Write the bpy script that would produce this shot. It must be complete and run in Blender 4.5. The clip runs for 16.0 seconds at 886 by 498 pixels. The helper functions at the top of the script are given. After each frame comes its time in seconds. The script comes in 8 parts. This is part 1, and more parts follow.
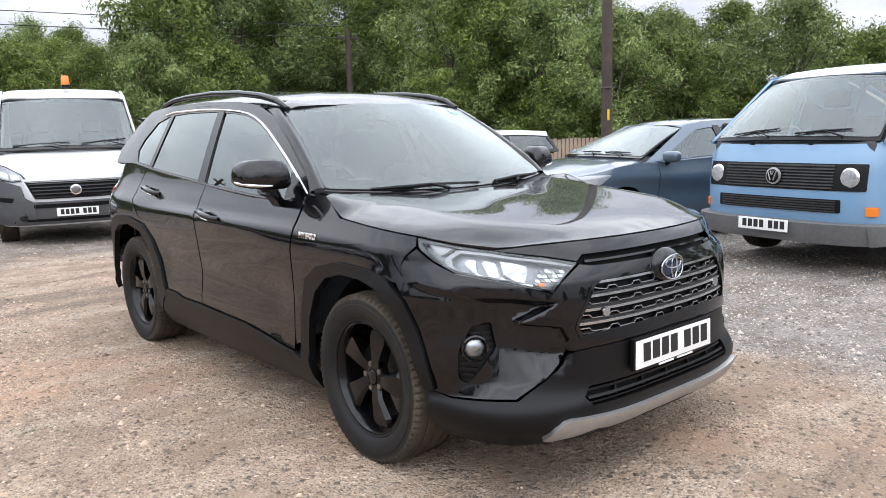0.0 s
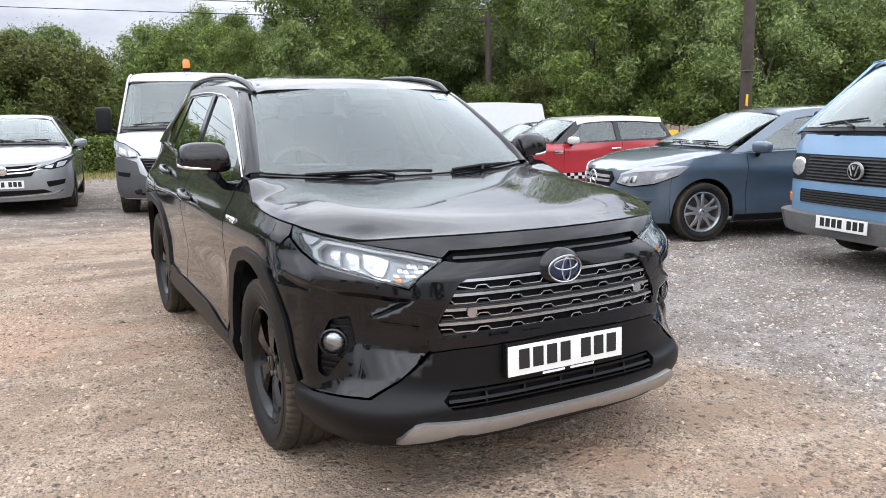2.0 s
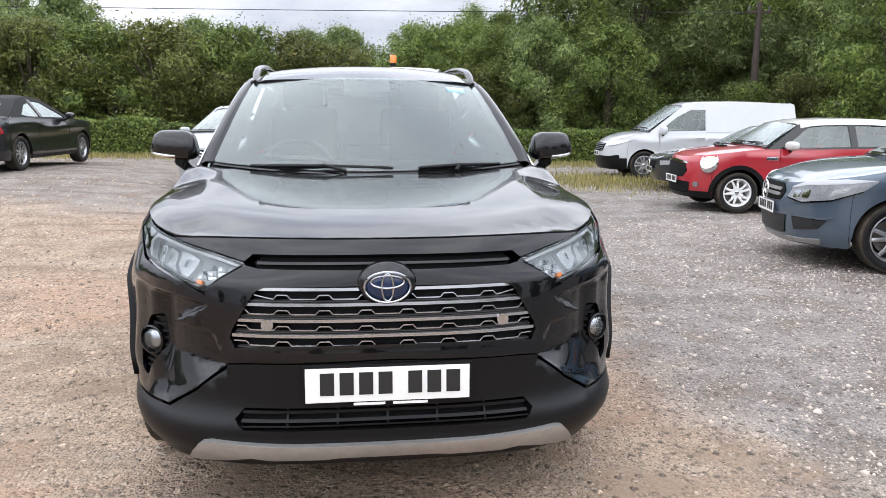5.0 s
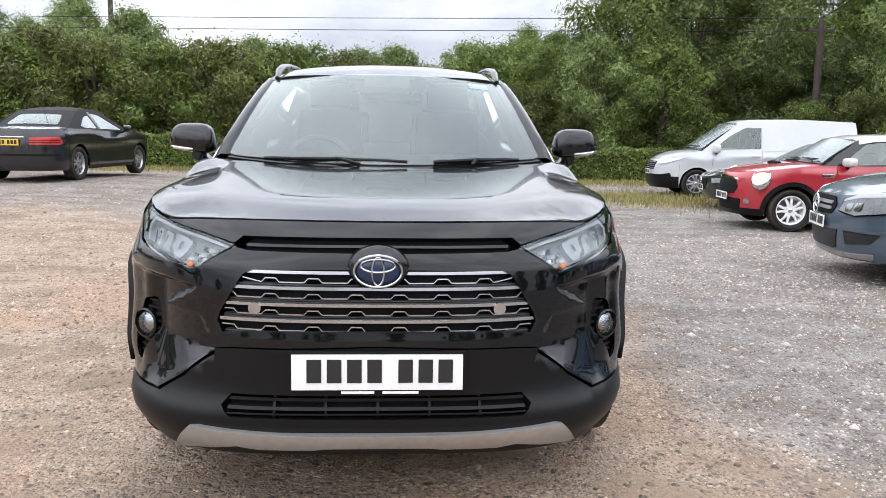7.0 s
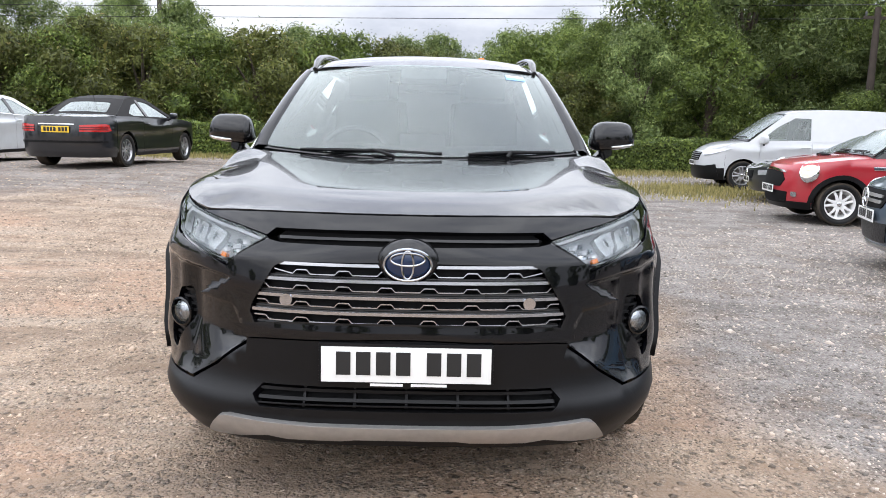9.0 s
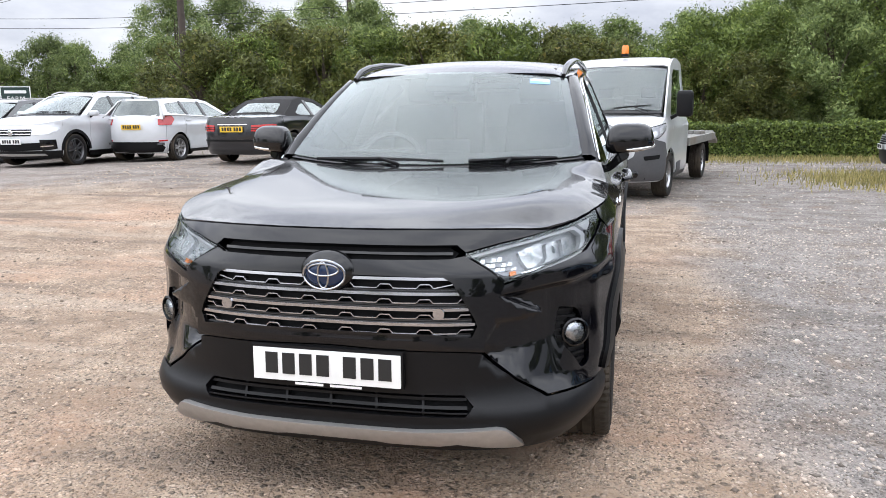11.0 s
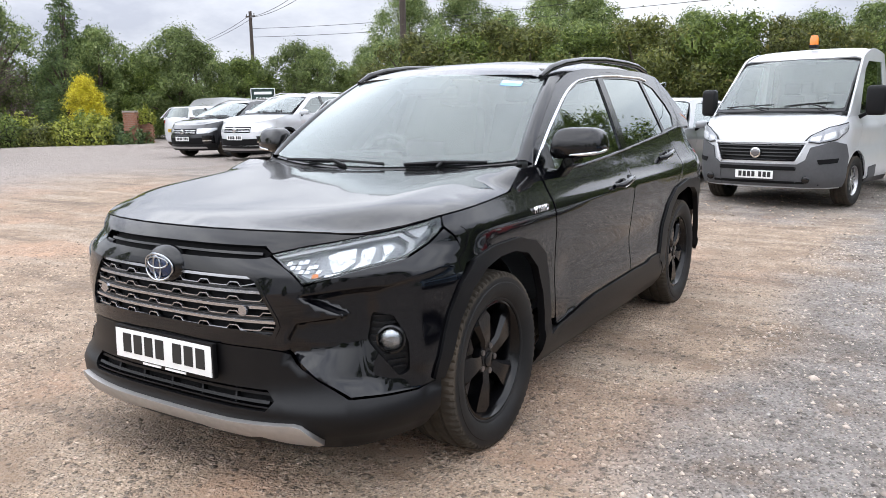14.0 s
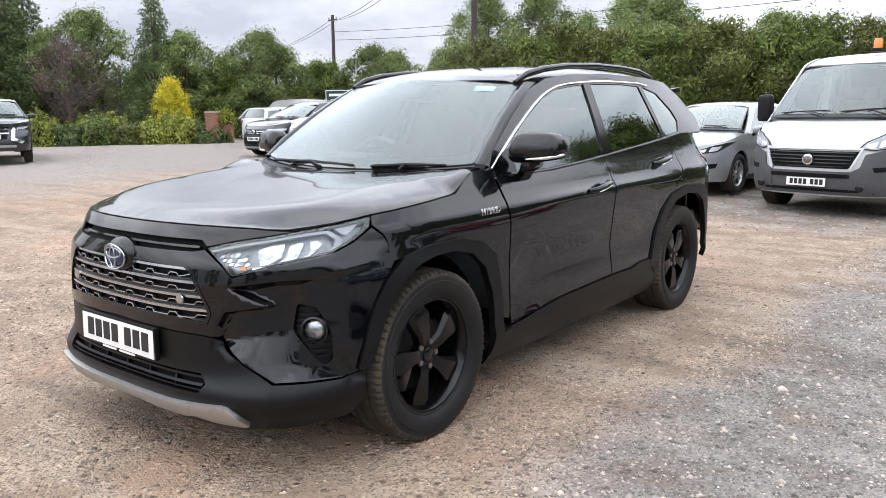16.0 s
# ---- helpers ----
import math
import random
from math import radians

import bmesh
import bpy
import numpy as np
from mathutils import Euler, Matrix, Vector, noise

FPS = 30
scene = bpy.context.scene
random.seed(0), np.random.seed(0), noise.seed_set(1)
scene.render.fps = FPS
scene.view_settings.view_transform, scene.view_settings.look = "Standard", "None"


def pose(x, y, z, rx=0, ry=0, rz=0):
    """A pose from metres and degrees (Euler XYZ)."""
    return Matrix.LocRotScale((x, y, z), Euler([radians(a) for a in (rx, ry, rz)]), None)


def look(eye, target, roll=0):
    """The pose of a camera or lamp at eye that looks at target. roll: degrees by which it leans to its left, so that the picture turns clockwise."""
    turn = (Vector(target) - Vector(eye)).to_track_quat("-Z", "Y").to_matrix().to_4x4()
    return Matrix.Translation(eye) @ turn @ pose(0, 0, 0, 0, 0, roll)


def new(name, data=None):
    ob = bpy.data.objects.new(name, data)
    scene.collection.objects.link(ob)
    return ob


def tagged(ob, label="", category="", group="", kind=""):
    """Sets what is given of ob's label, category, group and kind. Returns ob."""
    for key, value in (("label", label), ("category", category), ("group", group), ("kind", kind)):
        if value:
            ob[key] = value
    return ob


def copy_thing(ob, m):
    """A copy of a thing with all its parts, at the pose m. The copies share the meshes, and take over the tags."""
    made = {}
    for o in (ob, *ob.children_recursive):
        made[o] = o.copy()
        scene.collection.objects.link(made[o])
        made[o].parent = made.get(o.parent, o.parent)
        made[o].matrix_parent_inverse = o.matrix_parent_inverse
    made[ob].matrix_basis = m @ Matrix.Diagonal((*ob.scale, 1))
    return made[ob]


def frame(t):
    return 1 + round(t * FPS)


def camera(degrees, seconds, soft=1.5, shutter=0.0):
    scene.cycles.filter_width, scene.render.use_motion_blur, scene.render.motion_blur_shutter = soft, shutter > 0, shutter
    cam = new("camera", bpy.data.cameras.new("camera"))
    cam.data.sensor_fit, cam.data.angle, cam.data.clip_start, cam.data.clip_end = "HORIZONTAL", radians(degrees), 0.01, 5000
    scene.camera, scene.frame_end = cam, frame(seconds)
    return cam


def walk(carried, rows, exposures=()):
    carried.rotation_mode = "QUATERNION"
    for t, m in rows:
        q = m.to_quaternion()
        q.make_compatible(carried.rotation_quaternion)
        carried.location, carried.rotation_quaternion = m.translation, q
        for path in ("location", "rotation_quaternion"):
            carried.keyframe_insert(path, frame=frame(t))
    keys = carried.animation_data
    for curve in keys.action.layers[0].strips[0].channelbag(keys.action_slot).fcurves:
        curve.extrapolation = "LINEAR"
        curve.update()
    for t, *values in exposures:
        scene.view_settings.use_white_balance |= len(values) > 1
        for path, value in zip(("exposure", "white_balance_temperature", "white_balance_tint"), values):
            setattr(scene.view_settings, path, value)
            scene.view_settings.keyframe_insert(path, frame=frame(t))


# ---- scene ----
cam = camera(60.0, 16.0, 0.8)
PATH = [
    (0, (-2.624, -3.921, 1.374), (-1.351, -2.409, 1.066), -1.6),
    (0.5, (-2.41, -4.102, 1.371), (-1.206, -2.536, 1.057), -1.6),
    (1, (-2.201, -4.226, 1.378), (-1.074, -2.606, 1.055), -1.5),
    (1.5, (-1.937, -4.293, 1.37), (-0.901, -2.616, 1.037), -1.2),
    (2, (-1.687, -4.423, 1.365), (-0.756, -2.686, 1.024), -0.9),
    (2.5, (-1.43, -4.573, 1.393), (-0.613, -2.781, 1.045), -0.5),
    (3, (-1.178, -4.588, 1.371), (-0.479, -2.748, 1.016), -0.1),
    (5.5, (0.011, -4.536, 1.341), (0.196, -2.573, 1.005), 0.5),
    (6, (0.061, -4.518, 1.321), (0.2, -2.549, 1.0), 0.6),
    (6.5, (0.056, -4.505, 1.24), (0.176, -2.531, 0.938), 0.7),
    (7, (0.057, -4.492, 1.217), (0.176, -2.517, 0.925), 0.9),
    (7.5, (0.049, -4.488, 1.216), (0.176, -2.512, 0.929), 1.1),
    (8, (0.042, -4.485, 1.213), (0.166, -2.51, 0.921), 1.4),
    (8.5, (0.037, -4.48, 1.216), (0.126, -2.506, 0.91), 1.4),
    (9, (0.09, -4.488, 1.234), (0.103, -2.514, 0.911), 1.2),
    (9.5, (0.306, -4.57, 1.277), (0.197, -2.602, 0.935), 0.4),
    (12, (1.457, -4.38, 1.342), (0.758, -2.54, 0.986), -0.5),
    (12.5, (1.741, -4.321, 1.348), (0.936, -2.524, 0.995), -0.5),
    (13, (1.966, -4.244, 1.358), (1.065, -2.494, 1.005), -0.7),
    (13.5, (2.11, -4.071, 1.352), (1.13, -2.364, 0.998), -0.8),
    (14, (2.285, -3.955, 1.347), (1.242, -2.287, 0.99), -0.9),
    (14.5, (2.49, -3.854, 1.355), (1.395, -2.219, 0.995), -0.8),
    (15, (2.59, -3.734, 1.344), (1.447, -2.133, 0.982), -0.7),
    (15.5, (2.751, -3.723, 1.353), (1.567, -2.153, 0.994), -0.6),
    (16, (2.823, -3.739, 1.351), (1.608, -2.19, 1.002), -0.5),
]
walk(cam, [(t, look(eye, target, roll)) for t, eye, target, roll in PATH])

# ---- sky, sun, exposure ----
world = bpy.data.worlds.new("sky")
scene.world = world
world.use_nodes = True
wnt = world.node_tree
sky = wnt.nodes.new("ShaderNodeTexSky")
sky.sky_type = "NISHITA"
sky.sun_disc = False
sky.sun_elevation = radians(52)
sky.sun_rotation = radians(215)
sky.dust_density = 3.0
grey_sky = wnt.nodes.new("ShaderNodeHueSaturation")
grey_sky.inputs["Saturation"].default_value = 0.22
wnt.links.new(sky.outputs[0], grey_sky.inputs["Color"])
wco = wnt.nodes.new("ShaderNodeTexCoord")
wmap = wnt.nodes.new("ShaderNodeMapping")
wmap.inputs["Scale"].default_value = (1.0, 1.0, 2.6)
wnt.links.new(wco.outputs["Generated"], wmap.inputs["Vector"])
cloud = wnt.nodes.new("ShaderNodeTexNoise")
cloud.inputs["Scale"].default_value = 2.6
cloud.inputs["Detail"].default_value = 7.0
cloud.inputs["Roughness"].default_value = 0.6
wnt.links.new(wmap.outputs[0], cloud.inputs["Vector"])
cramp = wnt.nodes.new("ShaderNodeValToRGB")
cramp.color_ramp.elements[0].position, cramp.color_ramp.elements[0].color = 0.36, (3.9, 4.05, 4.6, 1)
cramp.color_ramp.elements[1].position, cramp.color_ramp.elements[1].color = 0.62, (6.9, 6.95, 7.15, 1)
wnt.links.new(cloud.outputs[0], cramp.inputs[0])
# an overcast sky is brightest overhead
wsep = wnt.nodes.new("ShaderNodeSeparateXYZ")
wnt.links.new(wco.outputs["Generated"], wsep.inputs[0])
wgrad = wnt.nodes.new("ShaderNodeMapRange")
wgrad.interpolation_type = "SMOOTHSTEP"
wgrad.inputs[1].default_value, wgrad.inputs[2].default_value = 0.08, 0.55
wgrad.inputs[3].default_value, wgrad.inputs[4].default_value = 0.57, 1.62
wnt.links.new(wsep.outputs[2], wgrad.inputs[0])
wlift = wnt.nodes.new("ShaderNodeVectorMath")
wlift.operation = "SCALE"
wnt.links.new(cramp.outputs[0], wlift.inputs[0])
wnt.links.new(wgrad.outputs[0], wlift.inputs[3])
wmix = wnt.nodes.new("ShaderNodeMix")
wmix.data_type = "RGBA"
wmix.inputs[0].default_value = 0.95
wnt.links.new(grey_sky.outputs[0], wmix.inputs[6])
wnt.links.new(wlift.outputs[0], wmix.inputs[7])
wnt.links.new(wmix.outputs[2], wnt.nodes["Background"].inputs[0])
wnt.nodes["Background"].inputs[1].default_value = 0.165
sun = new("sun", bpy.data.lights.new("sun", "SUN"))
sun.data.energy, sun.data.angle, sun.data.color = 0.5, radians(100), (1.0, 0.96, 0.9)
sun.matrix_world = look((0, 0, 0), (0.45, 0.5, -1.0))
scene.view_settings.exposure = 0.81
scene.view_settings.use_white_balance = True
scene.view_settings.white_balance_temperature = 6230
scene.view_settings.white_balance_tint = 10

# ---- materials ----
def shader(name, col, rough=0.5, metal=0.0, coat=0.0, vary=0.0, scale=30.0, bump=0.0, spec=0.5, dirt=None, dirt_at=0.55):
    """A principled surface whose colour varies at two scales, with optional dirt in patches and fine relief."""
    m = bpy.data.materials.new(name)
    m.use_nodes = True
    t = m.node_tree
    b = t.nodes["Principled BSDF"]
    b.inputs["Base Color"].default_value = (*col, 1)
    b.inputs["Roughness"].default_value = rough
    b.inputs["Metallic"].default_value = metal
    b.inputs["Coat Weight"].default_value = coat
    b.inputs["Coat Roughness"].default_value = 0.03
    b.inputs["Specular IOR Level"].default_value = spec
    if vary or bump or dirt:
        co = t.nodes.new("ShaderNodeTexCoord")
        n1 = t.nodes.new("ShaderNodeTexNoise")
        n1.inputs["Scale"].default_value = scale
        n1.inputs["Detail"].default_value = 5
        n2 = t.nodes.new("ShaderNodeTexNoise")
        n2.inputs["Scale"].default_value = scale / 9
        n2.inputs["Detail"].default_value = 3
        for n in (n1, n2):
            t.links.new(co.outputs["Object"], n.inputs["Vector"])
        add = t.nodes.new("ShaderNodeMath")
        add.operation = "ADD"
        t.links.new(n1.outputs[0], add.inputs[0])
        t.links.new(n2.outputs[0], add.inputs[1])
        mr = t.nodes.new("ShaderNodeMapRange")
        mr.inputs[1].default_value, mr.inputs[2].default_value = 0.6, 1.4
        mr.inputs[3].default_value, mr.inputs[4].default_value = 1 - vary, 1 + vary
        t.links.new(add.outputs[0], mr.inputs[0])
        hs = t.nodes.new("ShaderNodeHueSaturation")
        hs.inputs["Color"].default_value = (*col, 1)
        t.links.new(mr.outputs[0], hs.inputs["Value"])
        out = hs.outputs[0]
        if dirt:
            cr = t.nodes.new("ShaderNodeMapRange")
            cr.inputs[1].default_value, cr.inputs[2].default_value = dirt_at, dirt_at + 0.3
            t.links.new(n2.outputs[0], cr.inputs[0])
            mx = t.nodes.new("ShaderNodeMix")
            mx.data_type = "RGBA"
            t.links.new(cr.outputs[0], mx.inputs[0])
            t.links.new(out, mx.inputs[6])
            mx.inputs[7].default_value = (*dirt, 1)
            out = mx.outputs[2]
        t.links.new(out, b.inputs["Base Color"])
        if bump:
            bp = t.nodes.new("ShaderNodeBump")
            bp.inputs["Strength"].default_value = 0.6
            bp.inputs["Distance"].default_value = bump
            t.links.new(n1.outputs[0], bp.inputs["Height"])
            t.links.new(bp.outputs[0], b.inputs["Normal"])
    return m


def pane(name, tint, rough=0.0, gain=1.9, base=0.02, shine=1.0):
    """Glass: a clear tinted sheet under a mirror-like surface."""
    m = bpy.data.materials.new(name)
    m.use_nodes = True
    t = m.node_tree
    t.nodes.remove(t.nodes["Principled BSDF"])
    tr = t.nodes.new("ShaderNodeBsdfTransparent")
    tr.inputs[0].default_value = (*tint, 1)
    gl = t.nodes.new("ShaderNodeBsdfGlossy")
    gl.inputs["Roughness"].default_value = rough
    gl.inputs[0].default_value = (0.93 * shine, shine, 0.985 * shine, 1)
    fr = t.nodes.new("ShaderNodeFresnel")
    fr.inputs[0].default_value = 1.52
    lift = t.nodes.new("ShaderNodeMath")
    lift.operation = "MULTIPLY_ADD"
    lift.inputs[1].default_value, lift.inputs[2].default_value = gain, base
    t.links.new(fr.outputs[0], lift.inputs[0])
    mx = t.nodes.new("ShaderNodeMixShader")
    t.links.new(lift.outputs[0], mx.inputs[0])
    t.links.new(tr.outputs[0], mx.inputs[1])
    t.links.new(gl.outputs[0], mx.inputs[2])
    t.links.new(mx.outputs[0], t.nodes["Material Output"].inputs[0])
    return m


PAINT_BLACK = shader("black_pearl_paint", (0.0012, 0.0013, 0.0024), 0.30, 0.0, 1.0, vary=0.15, scale=14, spec=0.05)
PAINT_BLACK.node_tree.nodes["Principled BSDF"].inputs["Coat IOR"].default_value = 1.46
TRIM = shader("textured_black_plastic", (0.0045, 0.0045, 0.0052), 0.42, vary=0.2, scale=90, bump=0.0004, spec=0.24, dirt=(0.011, 0.010, 0.009), dirt_at=0.64)
TRIM_GLOSS = shader("gloss_black_trim", (0.004, 0.004, 0.0045), 0.09)
DARK = shader("matte_dark_void", (0.004, 0.004, 0.0045), 0.8, vary=0.2, spec=0.2)
SILVER = shader("satin_silver_trim", (0.42, 0.41, 0.40), 0.38, 0.75, vary=0.12, scale=40, dirt=(0.2, 0.17, 0.14), dirt_at=0.62)
GUNMETAL = shader("dark_chrome_bar", (0.50, 0.50, 0.52), 0.2, 0.95, vary=0.06)
GRILLE_GREY = shader("dark_grille_plastic", (0.04, 0.04, 0.042), 0.35, 0.2, vary=0.1)
CHROME = shader("bright_chrome", (0.78, 0.79, 0.80), 0.08, 1.0)
RUBBER = shader("dusty_tyre_rubber", (0.0085, 0.0085, 0.0088), 0.58, vary=0.35, scale=26, bump=0.0012, spec=0.28, dirt=(0.020, 0.017, 0.0145), dirt_at=0.55)
TREAD = shader("dusty_tyre_tread", (0.045, 0.038, 0.030), 0.9, vary=0.4, scale=40, bump=0.002, spec=0.2, dirt=(0.080, 0.064, 0.048), dirt_at=0.45)
RIM_BLACK = shader("gloss_black_alloy", (0.003, 0.003, 0.0035), 0.16, vary=0.3, scale=20, spec=0.32)
RIM_SILVER = shader("silver_alloy", (0.42, 0.42, 0.43), 0.3, 0.85, vary=0.1)
RIM_WHITE = shader("white_alloy", (0.75, 0.75, 0.74), 0.3, 0.0, 0.3, vary=0.06)
STEEL = shader("brake_steel", (0.22, 0.2, 0.19), 0.4, 0.9, vary=0.3, scale=50)
LENS = pane("clear_lamp_lens", (0.93, 0.94, 0.95), 0.0, 1.1, 0.0)
GLASS = pane("windscreen_glass", (0.90, 0.97, 0.95), 0.27, 3.0, 0.08, 0.55)
GLASS_SIDE = pane("side_glass", (0.50, 0.55, 0.53))
GLASS_DARK = pane("privacy_glass", (0.07, 0.075, 0.08))
WHITE_PLATE = shader("white_plate_plastic", (0.78, 0.78, 0.76), 0.35, vary=0.04)
YELLOW_PLATE = shader("yellow_plate_plastic", (0.72, 0.46, 0.03), 0.35, vary=0.04)
INK = shader("plate_ink", (0.012, 0.012, 0.012), 0.5)
CABIN = shader("grey_cabin_trim", (0.065, 0.067, 0.07), 0.7, vary=0.25, scale=25)
SEAT = shader("black_seat_cloth", (0.035, 0.035, 0.037), 0.85, vary=0.3, scale=60)
LAMP_RED = shader("red_lamp_plastic", (0.42, 0.012, 0.012), 0.12, coat=0.8, vary=0.1)
LAMP_AMBER = shader("amber_lamp_plastic", (0.75, 0.2, 0.015), 0.15, coat=0.6, vary=0.1)
LAMP_CLEAR = shader("pale_lamp_bowl", (0.66, 0.675, 0.69), 0.2, 0.6, vary=0.25, scale=60, bump=0.004)
LAMP_FOG = shader("silvered_fog_lamp", (0.40, 0.41, 0.43), 0.16, 0.9, vary=0.4, scale=60, bump=0.004)
LAMP_BOWL = shader("grey_lamp_bowl", (0.30, 0.31, 0.33), 0.28, 0.35, vary=0.4, scale=70, bump=0.004)
EMBLEM = shader("emblem_chrome", (0.45, 0.47, 0.50), 0.08, 1.0)
BLUE_GLASS = shader("blue_emblem", (0.008, 0.022, 0.065), 0.12, 0.2, 0.5)


# ---- mesh tools ----
def link_mesh(name, verts, faces, material, parent=None, label="", normals=None, smooth=True):
    me = bpy.data.meshes.new(name)
    me.from_pydata([tuple(map(float, v)) for v in verts], [], [tuple(map(int, f)) for f in faces])
    me.materials.append(material)
    if smooth:
        me.shade_smooth()
    if normals is not None:
        me.normals_split_custom_set_from_vertices([tuple(map(float, n)) for n in normals])
    me.update()
    ob = new(name, me)
    ob.parent = parent
    if label:
        ob["label"] = label
    return ob


def part(name, bm, material, parent=None, label="", angle=35):
    """Links a bmesh as one mesh under a thing or under a part."""
    me = bpy.data.meshes.new(name)
    bmesh.ops.recalc_face_normals(bm, faces=bm.faces)
    for e in bm.edges:
        e.smooth = len(e.link_faces) == 2 and e.calc_face_angle(0) < radians(angle)
    for f in bm.faces:
        f.smooth = True
    bm.to_mesh(me)
    bm.free()
    me.materials.append(material)
    ob = new(name, me)
    ob.parent = parent
    if label:
        ob["label"] = label
    return ob


def thing(name, m, label, category, group=""):
    ob = new(name)
    ob.empty_display_size = 0.1
    ob.matrix_basis = m
    return tagged(ob, label, category, group)


def add_box(bm, c, size, m=None, bevel=0.0, taper=1.0):
    vs = bmesh.ops.create_cube(bm, size=1)["verts"]
    for v in vs:
        k = taper if v.co.z > 0 else 1.0
        p = Vector((v.co.x * size[0] * k, v.co.y * size[1] * k, v.co.z * size[2]))
        v.co = (m @ p if m else p) + Vector(c)
    if bevel:
        es = list({e for v in vs for e in v.link_edges})
        bmesh.ops.bevel(bm, geom=es, offset=bevel, segments=2, profile=0.7, affect="EDGES")
    return bm


def box(name, c, size, material, parent=None, label="", bevel=0.0, m=None, taper=1.0):
    return part(name, add_box(bmesh.new(), c, size, m, bevel, taper), material, parent, label)


def add_tube(bm, pts, radii, seg=10, cap=True, squash=1.0):
    """A tube along points with a radius for each."""
    pts = [Vector(p) for p in pts]
    if not hasattr(radii, "__len__"):
        radii = [radii] * len(pts)
    rings = []
    side = None
    for i, p in enumerate(pts):
        d = (pts[min(i + 1, len(pts) - 1)] - pts[max(i - 1, 0)]).normalized()
        if side is None:
            side = d.cross(Vector((0, 0, 1)) if abs(d.z) < 0.9 else Vector((1, 0, 0))).normalized()
        side = (side - d * side.dot(d)).normalized()
        up = side.cross(d)
        rings.append([bm.verts.new(p + radii[i] * (math.cos(a) * side + squash * math.sin(a) * up))
                      for a in (2 * math.pi * k / seg for k in range(seg))])
    for a, b in zip(rings, rings[1:]):
        for k in range(seg):
            bm.faces.new((a[k], a[(k + 1) % seg], b[(k + 1) % seg], b[k]))
    if cap:
        bm.faces.new(rings[0][::-1])
        bm.faces.new(rings[-1])
    return bm


def tube(name, pts, radii, material, parent=None, label="", seg=10, squash=1.0):
    return part(name, add_tube(bmesh.new(), pts, radii, seg, True, squash), material, parent, label, 50)


def add_lathe(bm, profile, seg=48, axis="x"):
    """Turns a profile of (radius, along) round the x axis."""
    rings = []
    for r, a in profile:
        ring = []
        for k in range(seg):
            t = 2 * math.pi * k / seg
            ring.append(bm.verts.new((a, r * math.cos(t), r * math.sin(t)) if axis == "x" else (r * math.cos(t), r * math.sin(t), a)))
        rings.append(ring)
    for p, q in zip(rings, rings[1:]):
        for k in range(seg):
            bm.faces.new((p[k], p[(k + 1) % seg], q[(k + 1) % seg], q[k]))
    return bm


def curve(xs, ys):
    """A smooth curve through the given values that does not overshoot."""
    x, y = np.array(xs, float), np.array(ys, float)
    h, d = np.diff(x), np.diff(y) / np.diff(x)
    m = np.zeros(len(x))
    for i in range(1, len(x) - 1):
        if d[i - 1] * d[i] > 0:
            m[i] = 3 * (h[i - 1] + h[i]) / ((2 * h[i] + h[i - 1]) / d[i - 1] + (h[i] + 2 * h[i - 1]) / d[i])
    m[0], m[-1] = d[0], d[-1]

    def at(q):
        q = np.clip(np.asarray(q, float), x[0], x[-1])
        i = np.clip(np.searchsorted(x, q) - 1, 0, len(h) - 1)
        t = (q - x[i]) / h[i]
        return ((2 * t**3 - 3 * t**2 + 1) * y[i] + (t**3 - 2 * t**2 + t) * h[i] * m[i]
                + (3 * t**2 - 2 * t**3) * y[i + 1] + (t**3 - t**2) * h[i] * m[i + 1])
    return at


def inside(poly, pts):
    """Which of the points lie inside the polygon."""
    poly, pts = np.asarray(poly, float), np.asarray(pts, float)
    hit = np.zeros(len(pts), bool)
    for a, b in zip(poly, np.roll(poly, -1, 0)):
        if a[1] == b[1]:
            continue
        k = (a[1] > pts[:, 1]) != (b[1] > pts[:, 1])
        hit ^= k & (pts[:, 0] < a[0] + (pts[:, 1] - a[1]) / (b[1] - a[1]) * (b[0] - a[0]))
    return hit


def dense(poly, res):
    out = []
    for a, b in zip(poly, poly[1:] + poly[:1]):
        a, b = np.array(a, float), np.array(b, float)
        n = max(1, int(np.ceil(np.linalg.norm(b - a) / res)))
        out += [tuple(a + (b - a) * k / n) for k in range(n)]
    return out


def rounded(poly, r, n=4):
    """The polygon with its corners rounded off."""
    out = []
    for i, p in enumerate(poly):
        p, a, b = np.array(p, float), np.array(poly[i - 1], float), np.array(poly[(i + 1) % len(poly)], float)
        ka = min(r / max(np.linalg.norm(a - p), 1e-6), 0.45)
        kb = min(r / max(np.linalg.norm(b - p), 1e-6), 0.45)
        s, e = p + (a - p) * ka, p + (b - p) * kb
        for k in range(n + 1):
            t = k / n
            out.append(tuple((1 - t)**2 * s + 2 * t * (1 - t) * p + t * t * e))
    return out


def ellipse(cx, cy, rx, ry, n=24):
    return [(cx + rx * math.cos(2 * math.pi * k / n), cy + ry * math.sin(2 * math.pi * k / n)) for k in range(n)]


